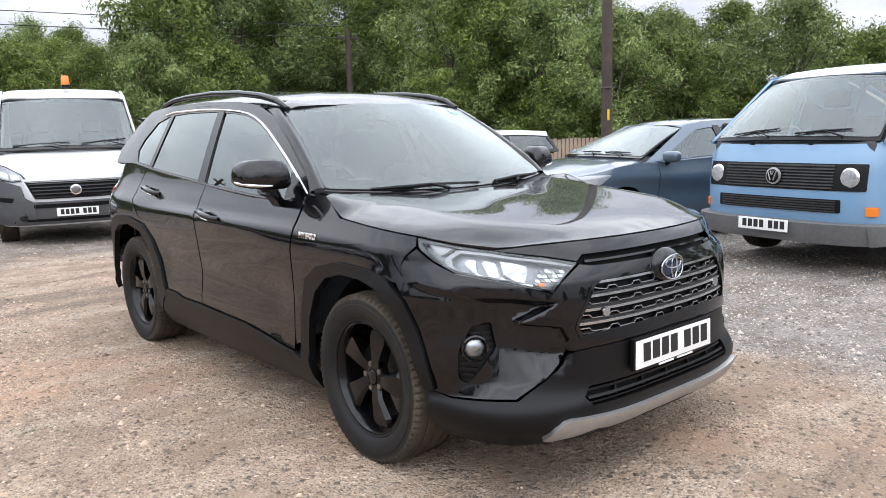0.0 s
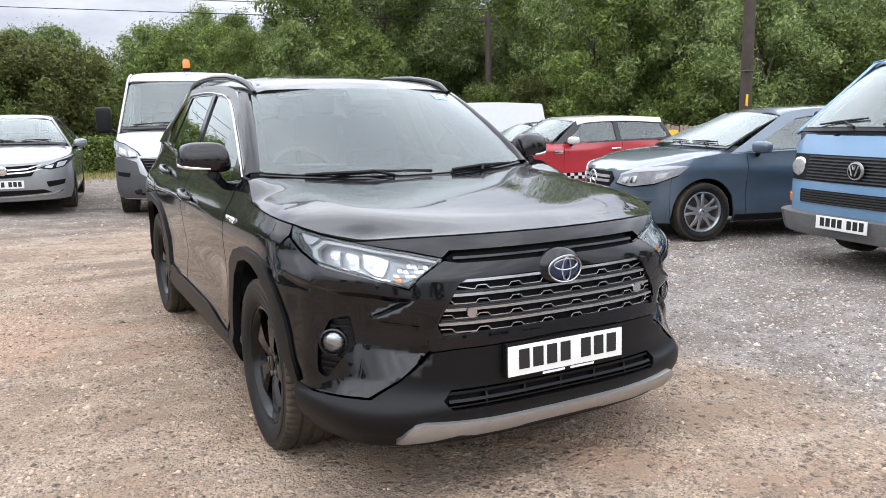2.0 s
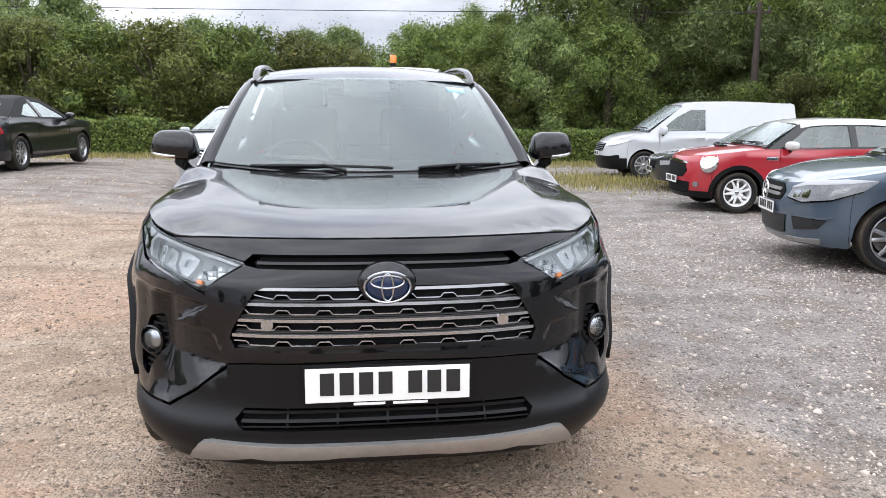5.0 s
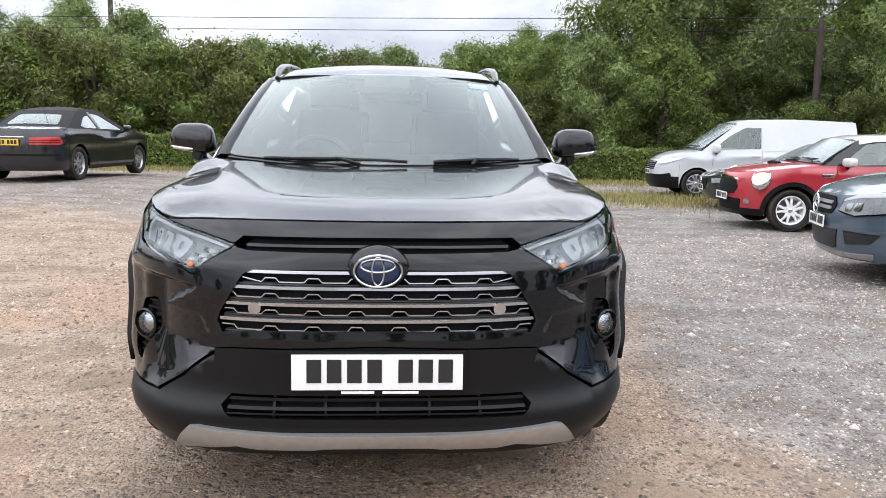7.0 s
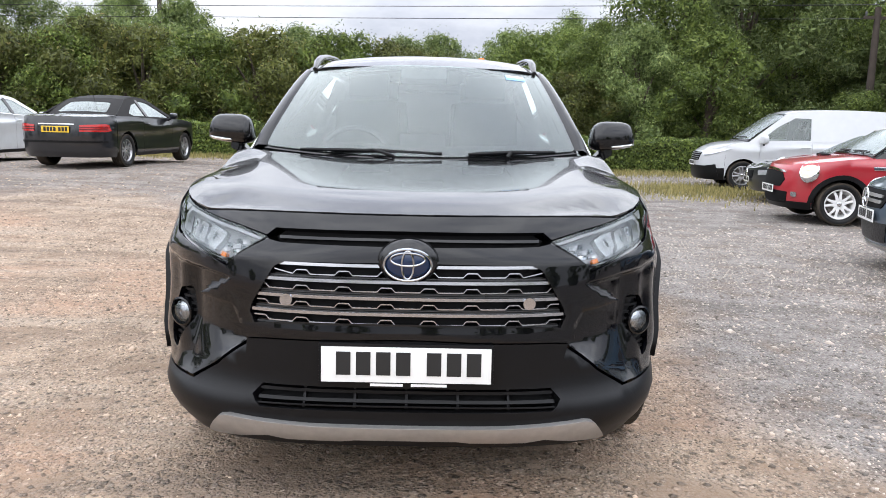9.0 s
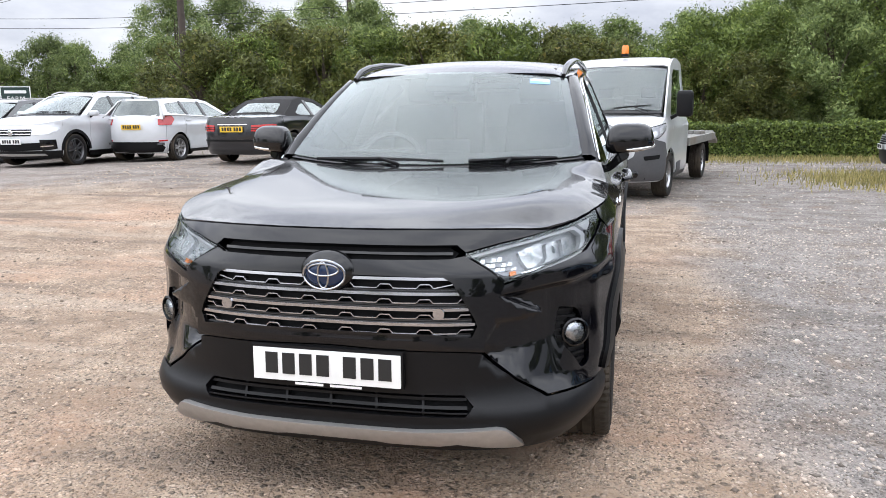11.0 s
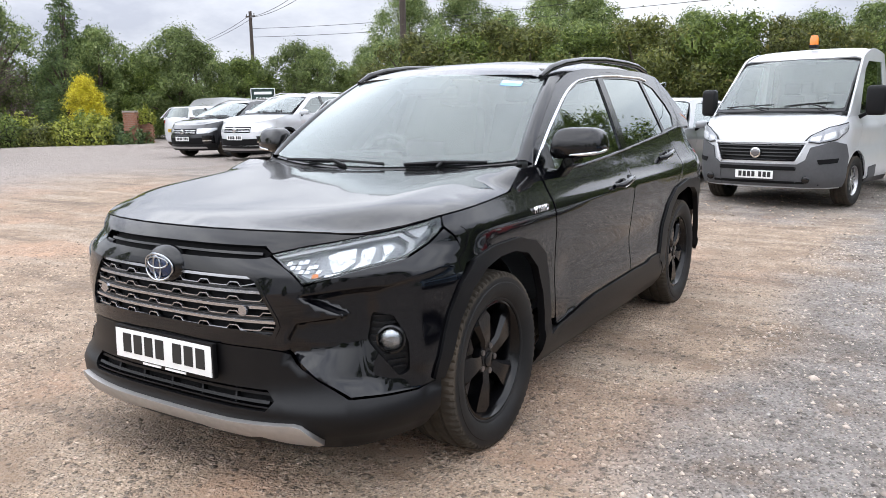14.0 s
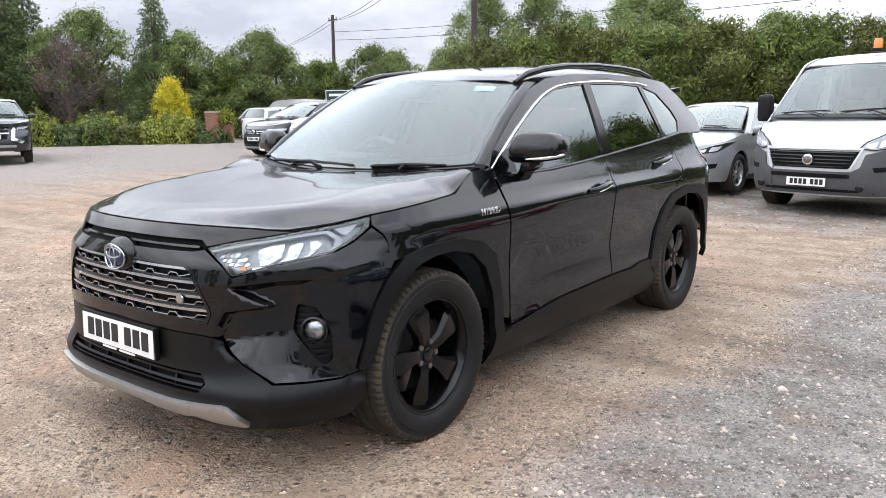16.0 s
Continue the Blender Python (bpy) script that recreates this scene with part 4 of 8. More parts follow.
for sx in LR:
    fe = panel("front_wing", SS(fender), SK.surf, PAINT_BLACK, suv, (), 0.04, 0.02, sides=(sx,))
    df = panel("front_door", SS(door_f), SK.surf, PAINT_BLACK, suv, (), 0.05, 0.03, sides=(sx,))
    dr = panel("rear_door", SS(door_r), SK.surf, PAINT_BLACK, suv, (), 0.05, 0.03, sides=(sx,))
    panel("rear_quarter", SS(quarter), SK.surf, PAINT_BLACK, suv, (), 0.05, 0.03, sides=(sx,))
    panel("sill", SS(sill), SK.surf, TRIM, suv, (), 0.06, 0.04, 0.012, (sx,), "black plastic sill cladding")
    panel("arch_trim", SS(arch_fo + arch_fi[::-1]), SK.surf, TRIM, suv, (), 0.04, 0.035, 0.014, (sx,), "black plastic wheel arch trim")
    panel("arch_trim", SS(arch_ro + arch_ri[::-1]), SK.surf, TRIM, suv, (), 0.04, 0.035, 0.014, (sx,), "black plastic wheel arch trim")
    for yc in (-1.345, 1.345):
        bm = bmesh.new()
        r, n = 0.475, 20
        rows = []
        for k in range(n + 1):
            a = math.pi * (-0.08 + 1.16 * k / n)
            c, s = math.cos(a), math.sin(a)
            rows.append([bm.verts.new((sx * x, yc + r * c * 0.97, 0.345 + r * s * 0.93)) for x in (0.79, 0.5)])
        for p, q in zip(rows, rows[1:]):
            bm.faces.new((p[0], p[1], q[1], q[0]))
        bm.faces.new([q[1] for q in rows])
        part("wheel_arch_liner", bm, DARK, suv)
    # fuel flap outline and handles
    for d, yy, zz in ((df, 0.085, 0.945), (dr, 1.045, 1.035)):
        c = SK.surf(*[np.array([q]) for q in S(yy, zz)])[0]
        x0 = c[0]
        cup = bmesh.new()
        bmesh.ops.create_uvsphere(cup, u_segments=20, v_segments=10, radius=1)
        cup.transform(Matrix.Translation((sx * (x0 + 0.001), yy - 0.01, zz - 0.006)) @ Matrix.Diagonal((0.006, 0.062, 0.030, 1)))
        part("handle_cup", cup, TRIM_GLOSS, d)
        h = tube("door_handle", [(sx * (x0 + 0.004), yy - 0.105, zz - 0.012), (sx * (x0 + 0.036), yy - 0.075, zz - 0.008), (sx * (x0 + 0.042), yy, zz + 0.004), (sx * (x0 + 0.036), yy + 0.085, zz + 0.018), (sx * (x0 + 0.004), yy + 0.115, zz + 0.023)],
                 [0.012, 0.017, 0.018, 0.017, 0.012], PAINT_BLACK, d, "gloss black door handle", 10, 1.0)
        tube("handle_strip", [(sx * (x0 + 0.047), yy - 0.07, zz - 0.018), (sx * (x0 + 0.052), yy, zz - 0.008), (sx * (x0 + 0.046), yy + 0.08, zz + 0.006)], 0.004, CHROME, h, "", 6)
    # hybrid badge
    bx = float(SK.surf(*[np.array([q]) for q in S(-0.95, 0.925)])[0][0])
    mm = Matrix.Translation((sx * (bx + 0.004), -0.955 if sx > 0 else -0.955, 0.922)) @ Matrix.Rotation(radians(90 * sx), 4, "Z") @ Matrix.Rotation(radians(90), 4, "X")
    lettering("badge", "HYBRID", 0.042, mm, CHROME, fe, 0.003, "raised chrome lettering")
    # mirrors
    bm = bmesh.new()
    bmesh.ops.create_uvsphere(bm, u_segments=28, v_segments=16, radius=1)
    for v in bm.verts:
        x, y, z = v.co
        x, y, z = (math.copysign(abs(q) ** 0.55, q) for q in (x, y, z))
        back = ease(0.1, 0.6, y)
        v.co = (0.945 + 0.112 * x * (1 - 0.12 * float(z)), -0.615 + 0.088 * y * (1 - 0.25 * max(z, 0)) + 0.035 * x, 1.190 + 0.076 * z * (1 - 0.08 * (x + 1)) + 0.006 * x)
    bm.transform(Matrix.Diagonal((sx, 1, 1, 1)))
    mi = part("door_mirror", bm, TRIM_GLOSS, suv, "gloss black door mirror with chrome strip", 60)
    tube("indicator_strip", [(sx * (0.93), -0.700, 1.136), (sx * 0.97, -0.692, 1.138), (sx * 1.025, -0.668, 1.144), (sx * 1.057, -0.61, 1.152), (sx * 1.058, -0.575, 1.156)], [0.004, 0.007, 0.008, 0.008, 0.005], CHROME, mi, "", 8)
    bm = bmesh.new()
    rows = [(0.83, -0.585, 1.035, 0.035, 0.05), (0.862, -0.60, 1.056, 0.035, 0.05), (0.895, -0.63, 1.095, 0.045, 0.05), (0.935, -0.615, 1.130, 0.06, 0.06)]
    rr = []
    for x, y, z, a, b in rows:
        rr.append([bm.verts.new((sx * (x + dx * 0.4), y + dy, z - dx)) for dx, dy in ((-a / 2, -b), (a / 2, -b), (a / 2, b), (-a / 2, b))])
    for p, q in zip(rr, rr[1:]):
        for i in range(4):
            bm.faces.new((p[i], p[(i + 1) % 4], q[(i + 1) % 4], q[i]))
    bm.faces.new(rr[0])
    bm.faces.new(rr[-1])
    bmesh.ops.bevel(bm, geom=list(bm.edges), offset=0.008, segments=2, affect="EDGES")
    part("mirror_arm", bm, TRIM_GLOSS, mi)
    panel("sail_cover", [(-0.81, 1.086), (-0.60, 1.062), (-0.60, 1.19), (-0.66, 1.17), (-0.75, 1.115)], house, TRIM_GLOSS, suv, (), 0.05, 0.01, -0.004, (sx,))
    # headlamp: bowl, shade, reflectors and lens
    lamp_poly = [F(0.448, 0.876), F(0.577, 0.782), F(0.70, 0.826), S(-1.83, 0.858), S(-1.74, 0.893), S(-1.672, 0.938), S(-1.650, 0.972), S(-1.78, 0.952), F(0.70, 0.930), F(0.55, 0.900)]
    hl = panel("headlamp", lamp_poly, SK.surf, LENS, suv, (), 0.03, 0.01, -0.004, (sx,), "clear headlamp with chrome reflectors")
    hl.visible_shadow = False
    panel("lamp_bowl", lamp_poly, SK.surf, LAMP_BOWL, hl, (), 0.04, 0.004, -0.050, (sx,))
    panel("lamp_rim", lamp_poly, SK.surf, TRIM_GLOSS, hl, [[F(0.462, 0.871), F(0.578, 0.788), F(0.70, 0.832), S(-1.83, 0.864), S(-1.75, 0.897), S(-1.690, 0.938), S(-1.678, 0.958), S(-1.78, 0.944), F(0.70, 0.922), F(0.55, 0.892)]], 0.03, 0.055, -0.006, (sx,))
    for nm, pts, mt, off in LAMP_PARTS:
        q = [A(a, z) for a, z in pts]
        if sum(p[0] * w[1] - w[0] * p[1] for p, w in zip(q, q[1:] + q[:1])) < 0:
            q = q[::-1]
        panel(nm, q, SK.surf, mt, hl, (), 0.02, 0.022 if nm != "reflector" else 0.03, off, (sx,))
    for a, z, w2 in ((0.655, 0.868, 0.011), (0.722, 0.876, 0.011), (-1.872, 0.884, 0.010)):
        panel("reflector_core", ellipse(*A(a, z), w2, w2, 12), SK.surf, CHROME, hl, (), 0.02, 0.012, -0.022, (sx,))
    for i in range(5):
        for j in range(3):
            x, z = 0.497 + 0.0175 * i + 0.016 * j, 0.861 - 0.0145 * j + 0.001 * i
            panel("facet", [F(x, z - 0.006), F(x + 0.016, z - 0.005), F(x + 0.017, z + 0.006), F(x + 0.004, z + 0.007)], SK.surf, (EMBLEM, LAMP_BOWL, LAMP_CLEAR)[(i + 2 * j) % 3], hl, (), 0.03, 0.008, -0.030 + 0.004 * ((i + j) % 2), (sx,))
    # fog lamp in its ribbed housing
    fz = panel("fog_housing", fog_poly, SK.surf, TRIM, suv, (), 0.04, 0.01, -0.026, (sx,), "ribbed black fog lamp housing")
    for k in range(9):
        z = 0.652 - 0.0225 * k
        xa = float(np.interp(z, [0.444, 0.574, 0.676], [0.812, 0.752, 0.762])) + 0.004
        xb = float(np.interp(z, [0.444, 0.458, 0.568, 0.660], [0.814, 0.829, 0.827, 0.803])) - 0.004
        if xb - xa > 0.012:
            panel("rib", [F(xa, z), F(xb, z), F(xb, z + 0.008), F(xa, z + 0.008)], SK.surf, TRIM, fz, (), 0.05, 0.012, -0.014, (sx,))
    c = SK.surf(*[np.array([q]) for q in F(0.797, 0.577)])[0] * (sx, 1, 1) + np.array((-sx * 0.004, 0.004, 0))
    aim = Matrix.Translation(tuple(c)) @ Matrix.Rotation(radians(30 * sx), 4, "Z") @ Matrix.Rotation(radians(90), 4, "X")
    bm = add_lathe(bmesh.new(), [(0.051, -0.03), (0.051, 0.004), (0.045, 0.007), (0.041, -0.004)], 28, "z")
    bm.transform(aim)
    fl = part("fog_lamp", bm, TRIM_GLOSS, suv, "round clear fog lamp")
    bm = add_lathe(bmesh.new(), [(0.041, -0.003), (0.036, 0.004), (0.022, 0.010), (0.0, 0.012)], 24, "z")
    bm.transform(aim)
    part("lens", bm, LENS, fl).visible_shadow = False
    bm = add_lathe(bmesh.new(), [(0.040, -0.010), (0.034, -0.002), (0.022, 0.005), (0.011, 0.008), (0.010, 0.003), (0.0, 0.002)], 24, "z")
    bm.transform(aim)
    part("bowl", bm, LAMP_FOG, fl)
    tl = panel("tail_lamp", SS([(2.0, 1.05), (2.19, 1.03), (2.22, 0.93), (2.05, 0.95), (1.86, 1.02)]), SK.surf, LAMP_RED, suv, (), 0.04, 0.02, 0.008, (sx,), "red rear lamp")
plate(suv, Matrix.Translation((0, -2.232, 0.503)) @ Matrix.Rotation(radians(-2), 4, "X"))
box("plate_surround", (0, -2.222, 0.505), (0.535, 0.02, 0.126), TRIM, suv, "", 0.004)
for x, w2 in ((-0.06, 0.10), (0.07, 0.11)):
    box("plate_lettering", (x, -2.2345, 0.4395), (w2, 0.003, 0.008), WHITE_PLATE, suv, "unreadable pale strip of lettering")
# back of the car
panel("tailgate", [SK.R(-0.80, 0.45), SK.R(0.80, 0.45), SK.R(0.78, 1.2), SK.R(-0.78, 1.2)][::-1], SK.surf, PAINT_BLACK, suv, (), 0.1, 0.02)
bm = bmesh.new()
add_box(bm, (0, 2.02, 1.34), (1.00, 0.02, 0.38), Matrix.Rotation(radians(38), 3, "X"), 0.006)
rg = part("rear_screen", bm, GLASS_DARK, suv, "dark rear window")
box("spoiler", (0, 2.0, 1.50), (1.10, 0.26, 0.035), PAINT_BLACK, suv, "", 0.012, Matrix.Rotation(radians(6), 3, "X"))
# underside, cabin
box("underbody", (0, 0.0, 0.29), (1.45, 4.0, 0.14), DARK, suv, "", 0.05)
box("engine_bay", (0, -1.55, 0.62), (1.1, 0.95, 0.5), DARK, suv, "", 0.05)
box("dashboard", (0, -0.62, 1.0), (1.44, 0.56, 0.16), CABIN, suv, "grey dashboard", 0.05)
box("instrument_hood", (-0.37, -0.48, 1.09), (0.34, 0.18, 0.07), CABIN, suv, "", 0.03)
box("touchscreen", (0.0, -0.46, 1.11), (0.24, 0.03, 0.14), TRIM_GLOSS, suv, "", 0.01)
box("cabin_floor", (0, 0.7, 0.42), (1.5, 2.8, 0.05), CABIN, suv)
box("headlining", (0, 0.8, 1.545), (1.08, 1.9, 0.02), shader("pale_headlining", (0.30, 0.29, 0.27), 0.9, vary=0.1), suv, "", 0.008)
for x in (-0.37, 0.37):
    seat(suv, x, 0.12, 0.70, SEAT)
seat(suv, -0.36, 1.05, 0.72, SEAT, 0.5)
seat(suv, 0.36, 1.05, 0.72, SEAT, 0.5)
steering_wheel(suv, -0.37, -0.36, 1.03)
box("camera_housing", (0, -0.43, 1.475), (0.24, 0.14, 0.04), CABIN, suv, "", 0.015, Matrix.Rotation(radians(30), 3, "X"))
box("rear_view_mirror", (0, -0.31, 1.44), (0.23, 0.03, 0.065), TRIM_GLOSS, suv, "", 0.012)
wheel_set("suv", 0.362, 0.236, 0.238, RIM_BLACK, 5, "main", TRIM_GLOSS)
for sx in LR:
    for yy, sp in ((-1.345, 14 if sx > 0 else 52), (1.345, 31 if sx > 0 else 5)):
        m = Matrix.Translation((sx * 0.79, yy, 0.355))
        if sx < 0:
            m = m @ Matrix.Rotation(math.pi, 4, "Z")
        put_wheel(suv, "suv", m, sp)


# ---- ground ----
def gz(x, y):
    """Height of the yard: level round the car, a little higher to the far left and lower to the far right."""
    return float(0.16 * ease(-1, -6, x) * ease(1, 9, y) + 0.14 * math.exp(-((x + 6.5) ** 2 + (y - 10.5) ** 2) / 18) - 0.07 * ease(2, 8, y) * ease(-3, 2, x))


def gravel_material():
    m = bpy.data.materials.new("dusty_gravel")
    m.use_nodes = True
    t = m.node_tree
    b = t.nodes["Principled BSDF"]
    b.inputs["Roughness"].default_value = 0.9
    b.inputs["Specular IOR Level"].default_value = 0.25
    co = t.nodes.new("ShaderNodeTexCoord")

    def noise_at(scale, detail=5, rough=0.6):
        n = t.nodes.new("ShaderNodeTexNoise")
        n.inputs["Scale"].default_value, n.inputs["Detail"].default_value, n.inputs["Roughness"].default_value = scale, detail, rough
        t.links.new(co.outputs["Object"], n.inputs["Vector"])
        return n.outputs[0]

    def remap(v, a, b2, c=0.0, d=1.0):
        r = t.nodes.new("ShaderNodeMapRange")
        r.interpolation_type = "SMOOTHSTEP"
        for i, q in enumerate((a, b2, c, d)):
            r.inputs[i + 1].default_value = q
        t.links.new(v, r.inputs[0])
        return r.outputs[0]

    def calc(op, a, b2, c=None):
        n = t.nodes.new("ShaderNodeMath")
        n.operation = op
        for i, q in enumerate((a, b2, c)):
            if q is None:
                continue
            if isinstance(q, (int, float)):
                n.inputs[i].default_value = q
            else:
                t.links.new(q, n.inputs[i])
        return n.outputs[0]

    def mix(f, a, b2, mode="MIX"):
        n = t.nodes.new("ShaderNodeMix")
        n.data_type = "RGBA"
        n.blend_type = mode
        if isinstance(f, float):
            n.inputs[0].default_value = f
        else:
            t.links.new(f, n.inputs[0])
        for i, q in ((6, a), (7, b2)):
            if isinstance(q, tuple):
                n.inputs[i].default_value = (*q, 1)
            else:
                t.links.new(q, n.inputs[i])
        return n.outputs[2]

    sep = t.nodes.new("ShaderNodeSeparateXYZ")
    t.links.new(co.outputs["Object"], sep.inputs[0])
    big, mid, fine = noise_at(0.45, 4), noise_at(2.3, 6, 0.65), noise_at(60, 4, 0.7)
    # loose grey stone towards the right and the back, trodden earth round the car
    east = calc("ADD", sep.outputs[0], calc("MULTIPLY", calc("SUBTRACT", big, 0.5), 2.6))
    north = calc("ADD", sep.outputs[1], calc("MULTIPLY", calc("SUBTRACT", big, 0.5), 7.0))
    grey = calc("MAXIMUM", remap(east, 1.25, 1.95), calc("MULTIPLY", remap(north, 5.0, 7.5), 0.85))
    grey = calc("MULTIPLY", grey, remap(mid, 0.25, 0.5, 0.45, 1.0))
    earth = mix(remap(mid, 0.35, 0.68), (0.225, 0.155, 0.102), (0.43, 0.315, 0.218))
    earth = mix(calc("MULTIPLY", remap(big, 0.48, 0.66), 0.8), earth, (0.43, 0.265, 0.168))
    stone = mix(remap(mid, 0.3, 0.7), (0.152, 0.136, 0.124), (0.302, 0.274, 0.252))
    # wheels have pressed pale bands into the earth along the lanes
    ru = t.nodes.new("ShaderNodeTexNoise")
    ru.inputs["Scale"].default_value, ru.inputs["Detail"].default_value = 1.0, 5
    rmap = t.nodes.new("ShaderNodeMapping")
    rmap.inputs["Scale"].default_value = (0.35, 2.2, 1.0)
    rmap.inputs["Rotation"].default_value = (0, 0, radians(-14))
    t.links.new(co.outputs["Object"], rmap.inputs["Vector"])
    t.links.new(rmap.outputs[0], ru.inputs["Vector"])
    earth = mix(remap(ru.outputs[0], 0.50, 0.64, 0.0, 0.75), earth, (0.40, 0.315, 0.235))
    earth = mix(remap(ru.outputs[0], 0.46, 0.34, 0.0, 0.7), earth, (0.150, 0.108, 0.078))
    stone = mix(remap(ru.outputs[0], 0.48, 0.34, 0.0, 0.6), stone, (0.115, 0.104, 0.096))
    base = mix(grey, earth, stone)
    far = calc("MULTIPLY", remap(sep.outputs[0], -9.0, -15.0), remap(noise_at(0.2, 3), 0.3, 0.5, 0.7, 1.0))
    base = mix(far, base, (0.305, 0.262, 0.235))
    # pebbles at two sizes
    heights = None
    for scale, weight, lim in ((85.0, 1.0, 0.0), (34.0, 1.7, 0.62)):
        vo = t.nodes.new("ShaderNodeTexVoronoi")
        vo.inputs["Scale"].default_value = scale
        t.links.new(co.outputs["Object"], vo.inputs["Vector"])
        tone = t.nodes.new("ShaderNodeSeparateColor")
        t.links.new(vo.outputs["Color"], tone.inputs[0])
        on = remap(tone.outputs[0], lim, lim + 0.05) if lim else remap(calc("ADD", mid, calc("MULTIPLY", grey, 0.18)), 0.36, 0.52, 0.15, 1.0)
        body = remap(vo.outputs["Distance"], 0.62, 0.30)
        val = calc("MULTIPLY_ADD", tone.outputs[1], 1.5, 0.22)
        hs = t.nodes.new("ShaderNodeHueSaturation")
        hs.inputs["Saturation"].default_value = 0.85
        t.links.new(base, hs.inputs["Color"])
        t.links.new(val, hs.inputs["Value"])
        base = mix(calc("MULTIPLY", on, calc("MULTIPLY_ADD", body, 0.75, 0.12)), base, hs.outputs[0])
        hgt = calc("MULTIPLY", calc("MULTIPLY", body, on), weight)
        heights = hgt if heights is None else calc("ADD", heights, hgt)
    base = mix(remap(fine, 0.3, 0.7, 0.0, 0.24), base, (0.40, 0.35, 0.30))
    t.links.new(base, b.inputs["Base Color"])
    bp = t.nodes.new("ShaderNodeBump")
    bp.inputs["Strength"].default_value, bp.inputs["Distance"].default_value = 0.9, 0.009
    t.links.new(calc("ADD", heights, calc("MULTIPLY", fine, 0.5)), bp.inputs["Height"])
    t.links.new(bp.outputs[0], b.inputs["Normal"])
    return m


GRAVEL = gravel_material()


def roll(x, y):
    """Shallow ruts and swells of the yard, none under the wheels of the vehicles."""
    k = noise.noise((x * 0.55, y * 0.55, 3.1)) * 0.016 + noise.noise((x * 2.1, y * 2.1, 7.7)) * 0.006
    calm = float(1 - ease(3.2, 2.2, math.hypot(x * 1.35, y)))
    return k * (0.25 + 0.75 * calm) - 0.012 * calm


def spread(near, step, far):
    out = list(np.arange(-near, near + 1e-6, step))
    d = step
    while out[-1] < far:
        d *= 1.28
        out.append(out[-1] + d)
    d, low = step, []
    q = -near
    while q > -far:
        d2 = step * 1.28 ** (len(low) + 1)
        q -= d2
        low.append(q)
    return low[::-1] + out


gxs, gys = spread(9.0, 0.16, 900), [q + 2.0 for q in spread(9.5, 0.16, 900)]
gv = [(x, y, gz(x, y) + (roll(x, y) if abs(x) < 30 and abs(y) < 40 else -0.012)) for y in gys for x in gxs]
nx = len(gxs)
gf = [(j * nx + i, j * nx + i + 1, (j + 1) * nx + i + 1, (j + 1) * nx + i) for j in range(len(gys) - 1) for i in range(nx - 1)]
ground = link_mesh("ground", gv, gf, GRAVEL)
tagged(ground, "dusty tan and grey gravel yard", "ground", kind="structure")

# loose stones
rng = np.random.default_rng(5)
STONE = shader("loose_stone", (0.29, 0.26, 0.232), 0.85, vary=0.25, scale=40, bump=0.002)
snt = STONE.node_tree
geo = snt.nodes.new("ShaderNodeNewGeometry")
isl = snt.nodes.new("ShaderNodeMapRange")
isl.inputs[3].default_value, isl.inputs[4].default_value = 0.38, 2.1
snt.links.new(geo.outputs["Random Per Island"], isl.inputs[0])
hs2 = snt.nodes.new("ShaderNodeHueSaturation")
old = snt.nodes["Principled BSDF"].inputs["Base Color"].links[0].from_socket
snt.links.new(old, hs2.inputs["Color"])
snt.links.new(isl.outputs[0], hs2.inputs["Value"])
sco = snt.nodes.new("ShaderNodeTexCoord")
ssep = snt.nodes.new("ShaderNodeSeparateXYZ")
snt.links.new(sco.outputs["Object"], ssep.inputs[0])
szone = snt.nodes.new("ShaderNodeMapRange")
szone.inputs[1].default_value, szone.inputs[2].default_value = 1.2, 1.7
snt.links.new(ssep.outputs[0], szone.inputs[0])
stint = snt.nodes.new("ShaderNodeMix")
stint.data_type, stint.blend_type = "RGBA", "MULTIPLY"
stint.inputs[0].default_value = 1.0
sand = snt.nodes.new("ShaderNodeMix")
sand.data_type = "RGBA"
sand.inputs[6].default_value, sand.inputs[7].default_value = (1.02, 0.87, 0.73, 1), (1.05, 1.0, 0.96, 1)
snt.links.new(szone.outputs[0], sand.inputs[0])
snt.links.new(hs2.outputs[0], stint.inputs[6])
snt.links.new(sand.outputs[2], stint.inputs[7])
snt.links.new(stint.outputs[2], snt.nodes["Principled BSDF"].inputs["Base Color"])
def chip_shapes(kind):
    out = []
    for k in range(8):
        bm = bmesh.new()
        if kind == "round":
            bmesh.ops.create_icosphere(bm, subdivisions=1, radius=1)
        else:
            bmesh.ops.create_cone(bm, cap_ends=False, segments=4, radius1=1, radius2=0.0, depth=1.0)
            vs = [bm.verts.new((0, 0, -0.9))]
            low = [v for v in bm.verts if abs(v.co.z + 0.5) < 0.01]
            low.sort(key=lambda v: math.atan2(v.co.y, v.co.x))
            for a, b in zip(low, low[1:] + low[:1]):
                bm.faces.new((b, a, vs[0]))
        bmesh.ops.triangulate(bm, faces=bm.faces)
        bm.verts.index_update()
        pts = np.array([v.co[:] for v in bm.verts])
        tris = np.array([[v.index for v in f.verts] for f in bm.faces])
        bm.free()
        pts *= 1 + rng.uniform(-0.32, 0.25, (len(pts), 1))
        pts *= rng.uniform(0.6, 1.15, 3) * (1, 1, 0.62)
        out.append((pts, tris))
    return out


SHAPES = {"round": chip_shapes("round"), "chip": chip_shapes("chip")}


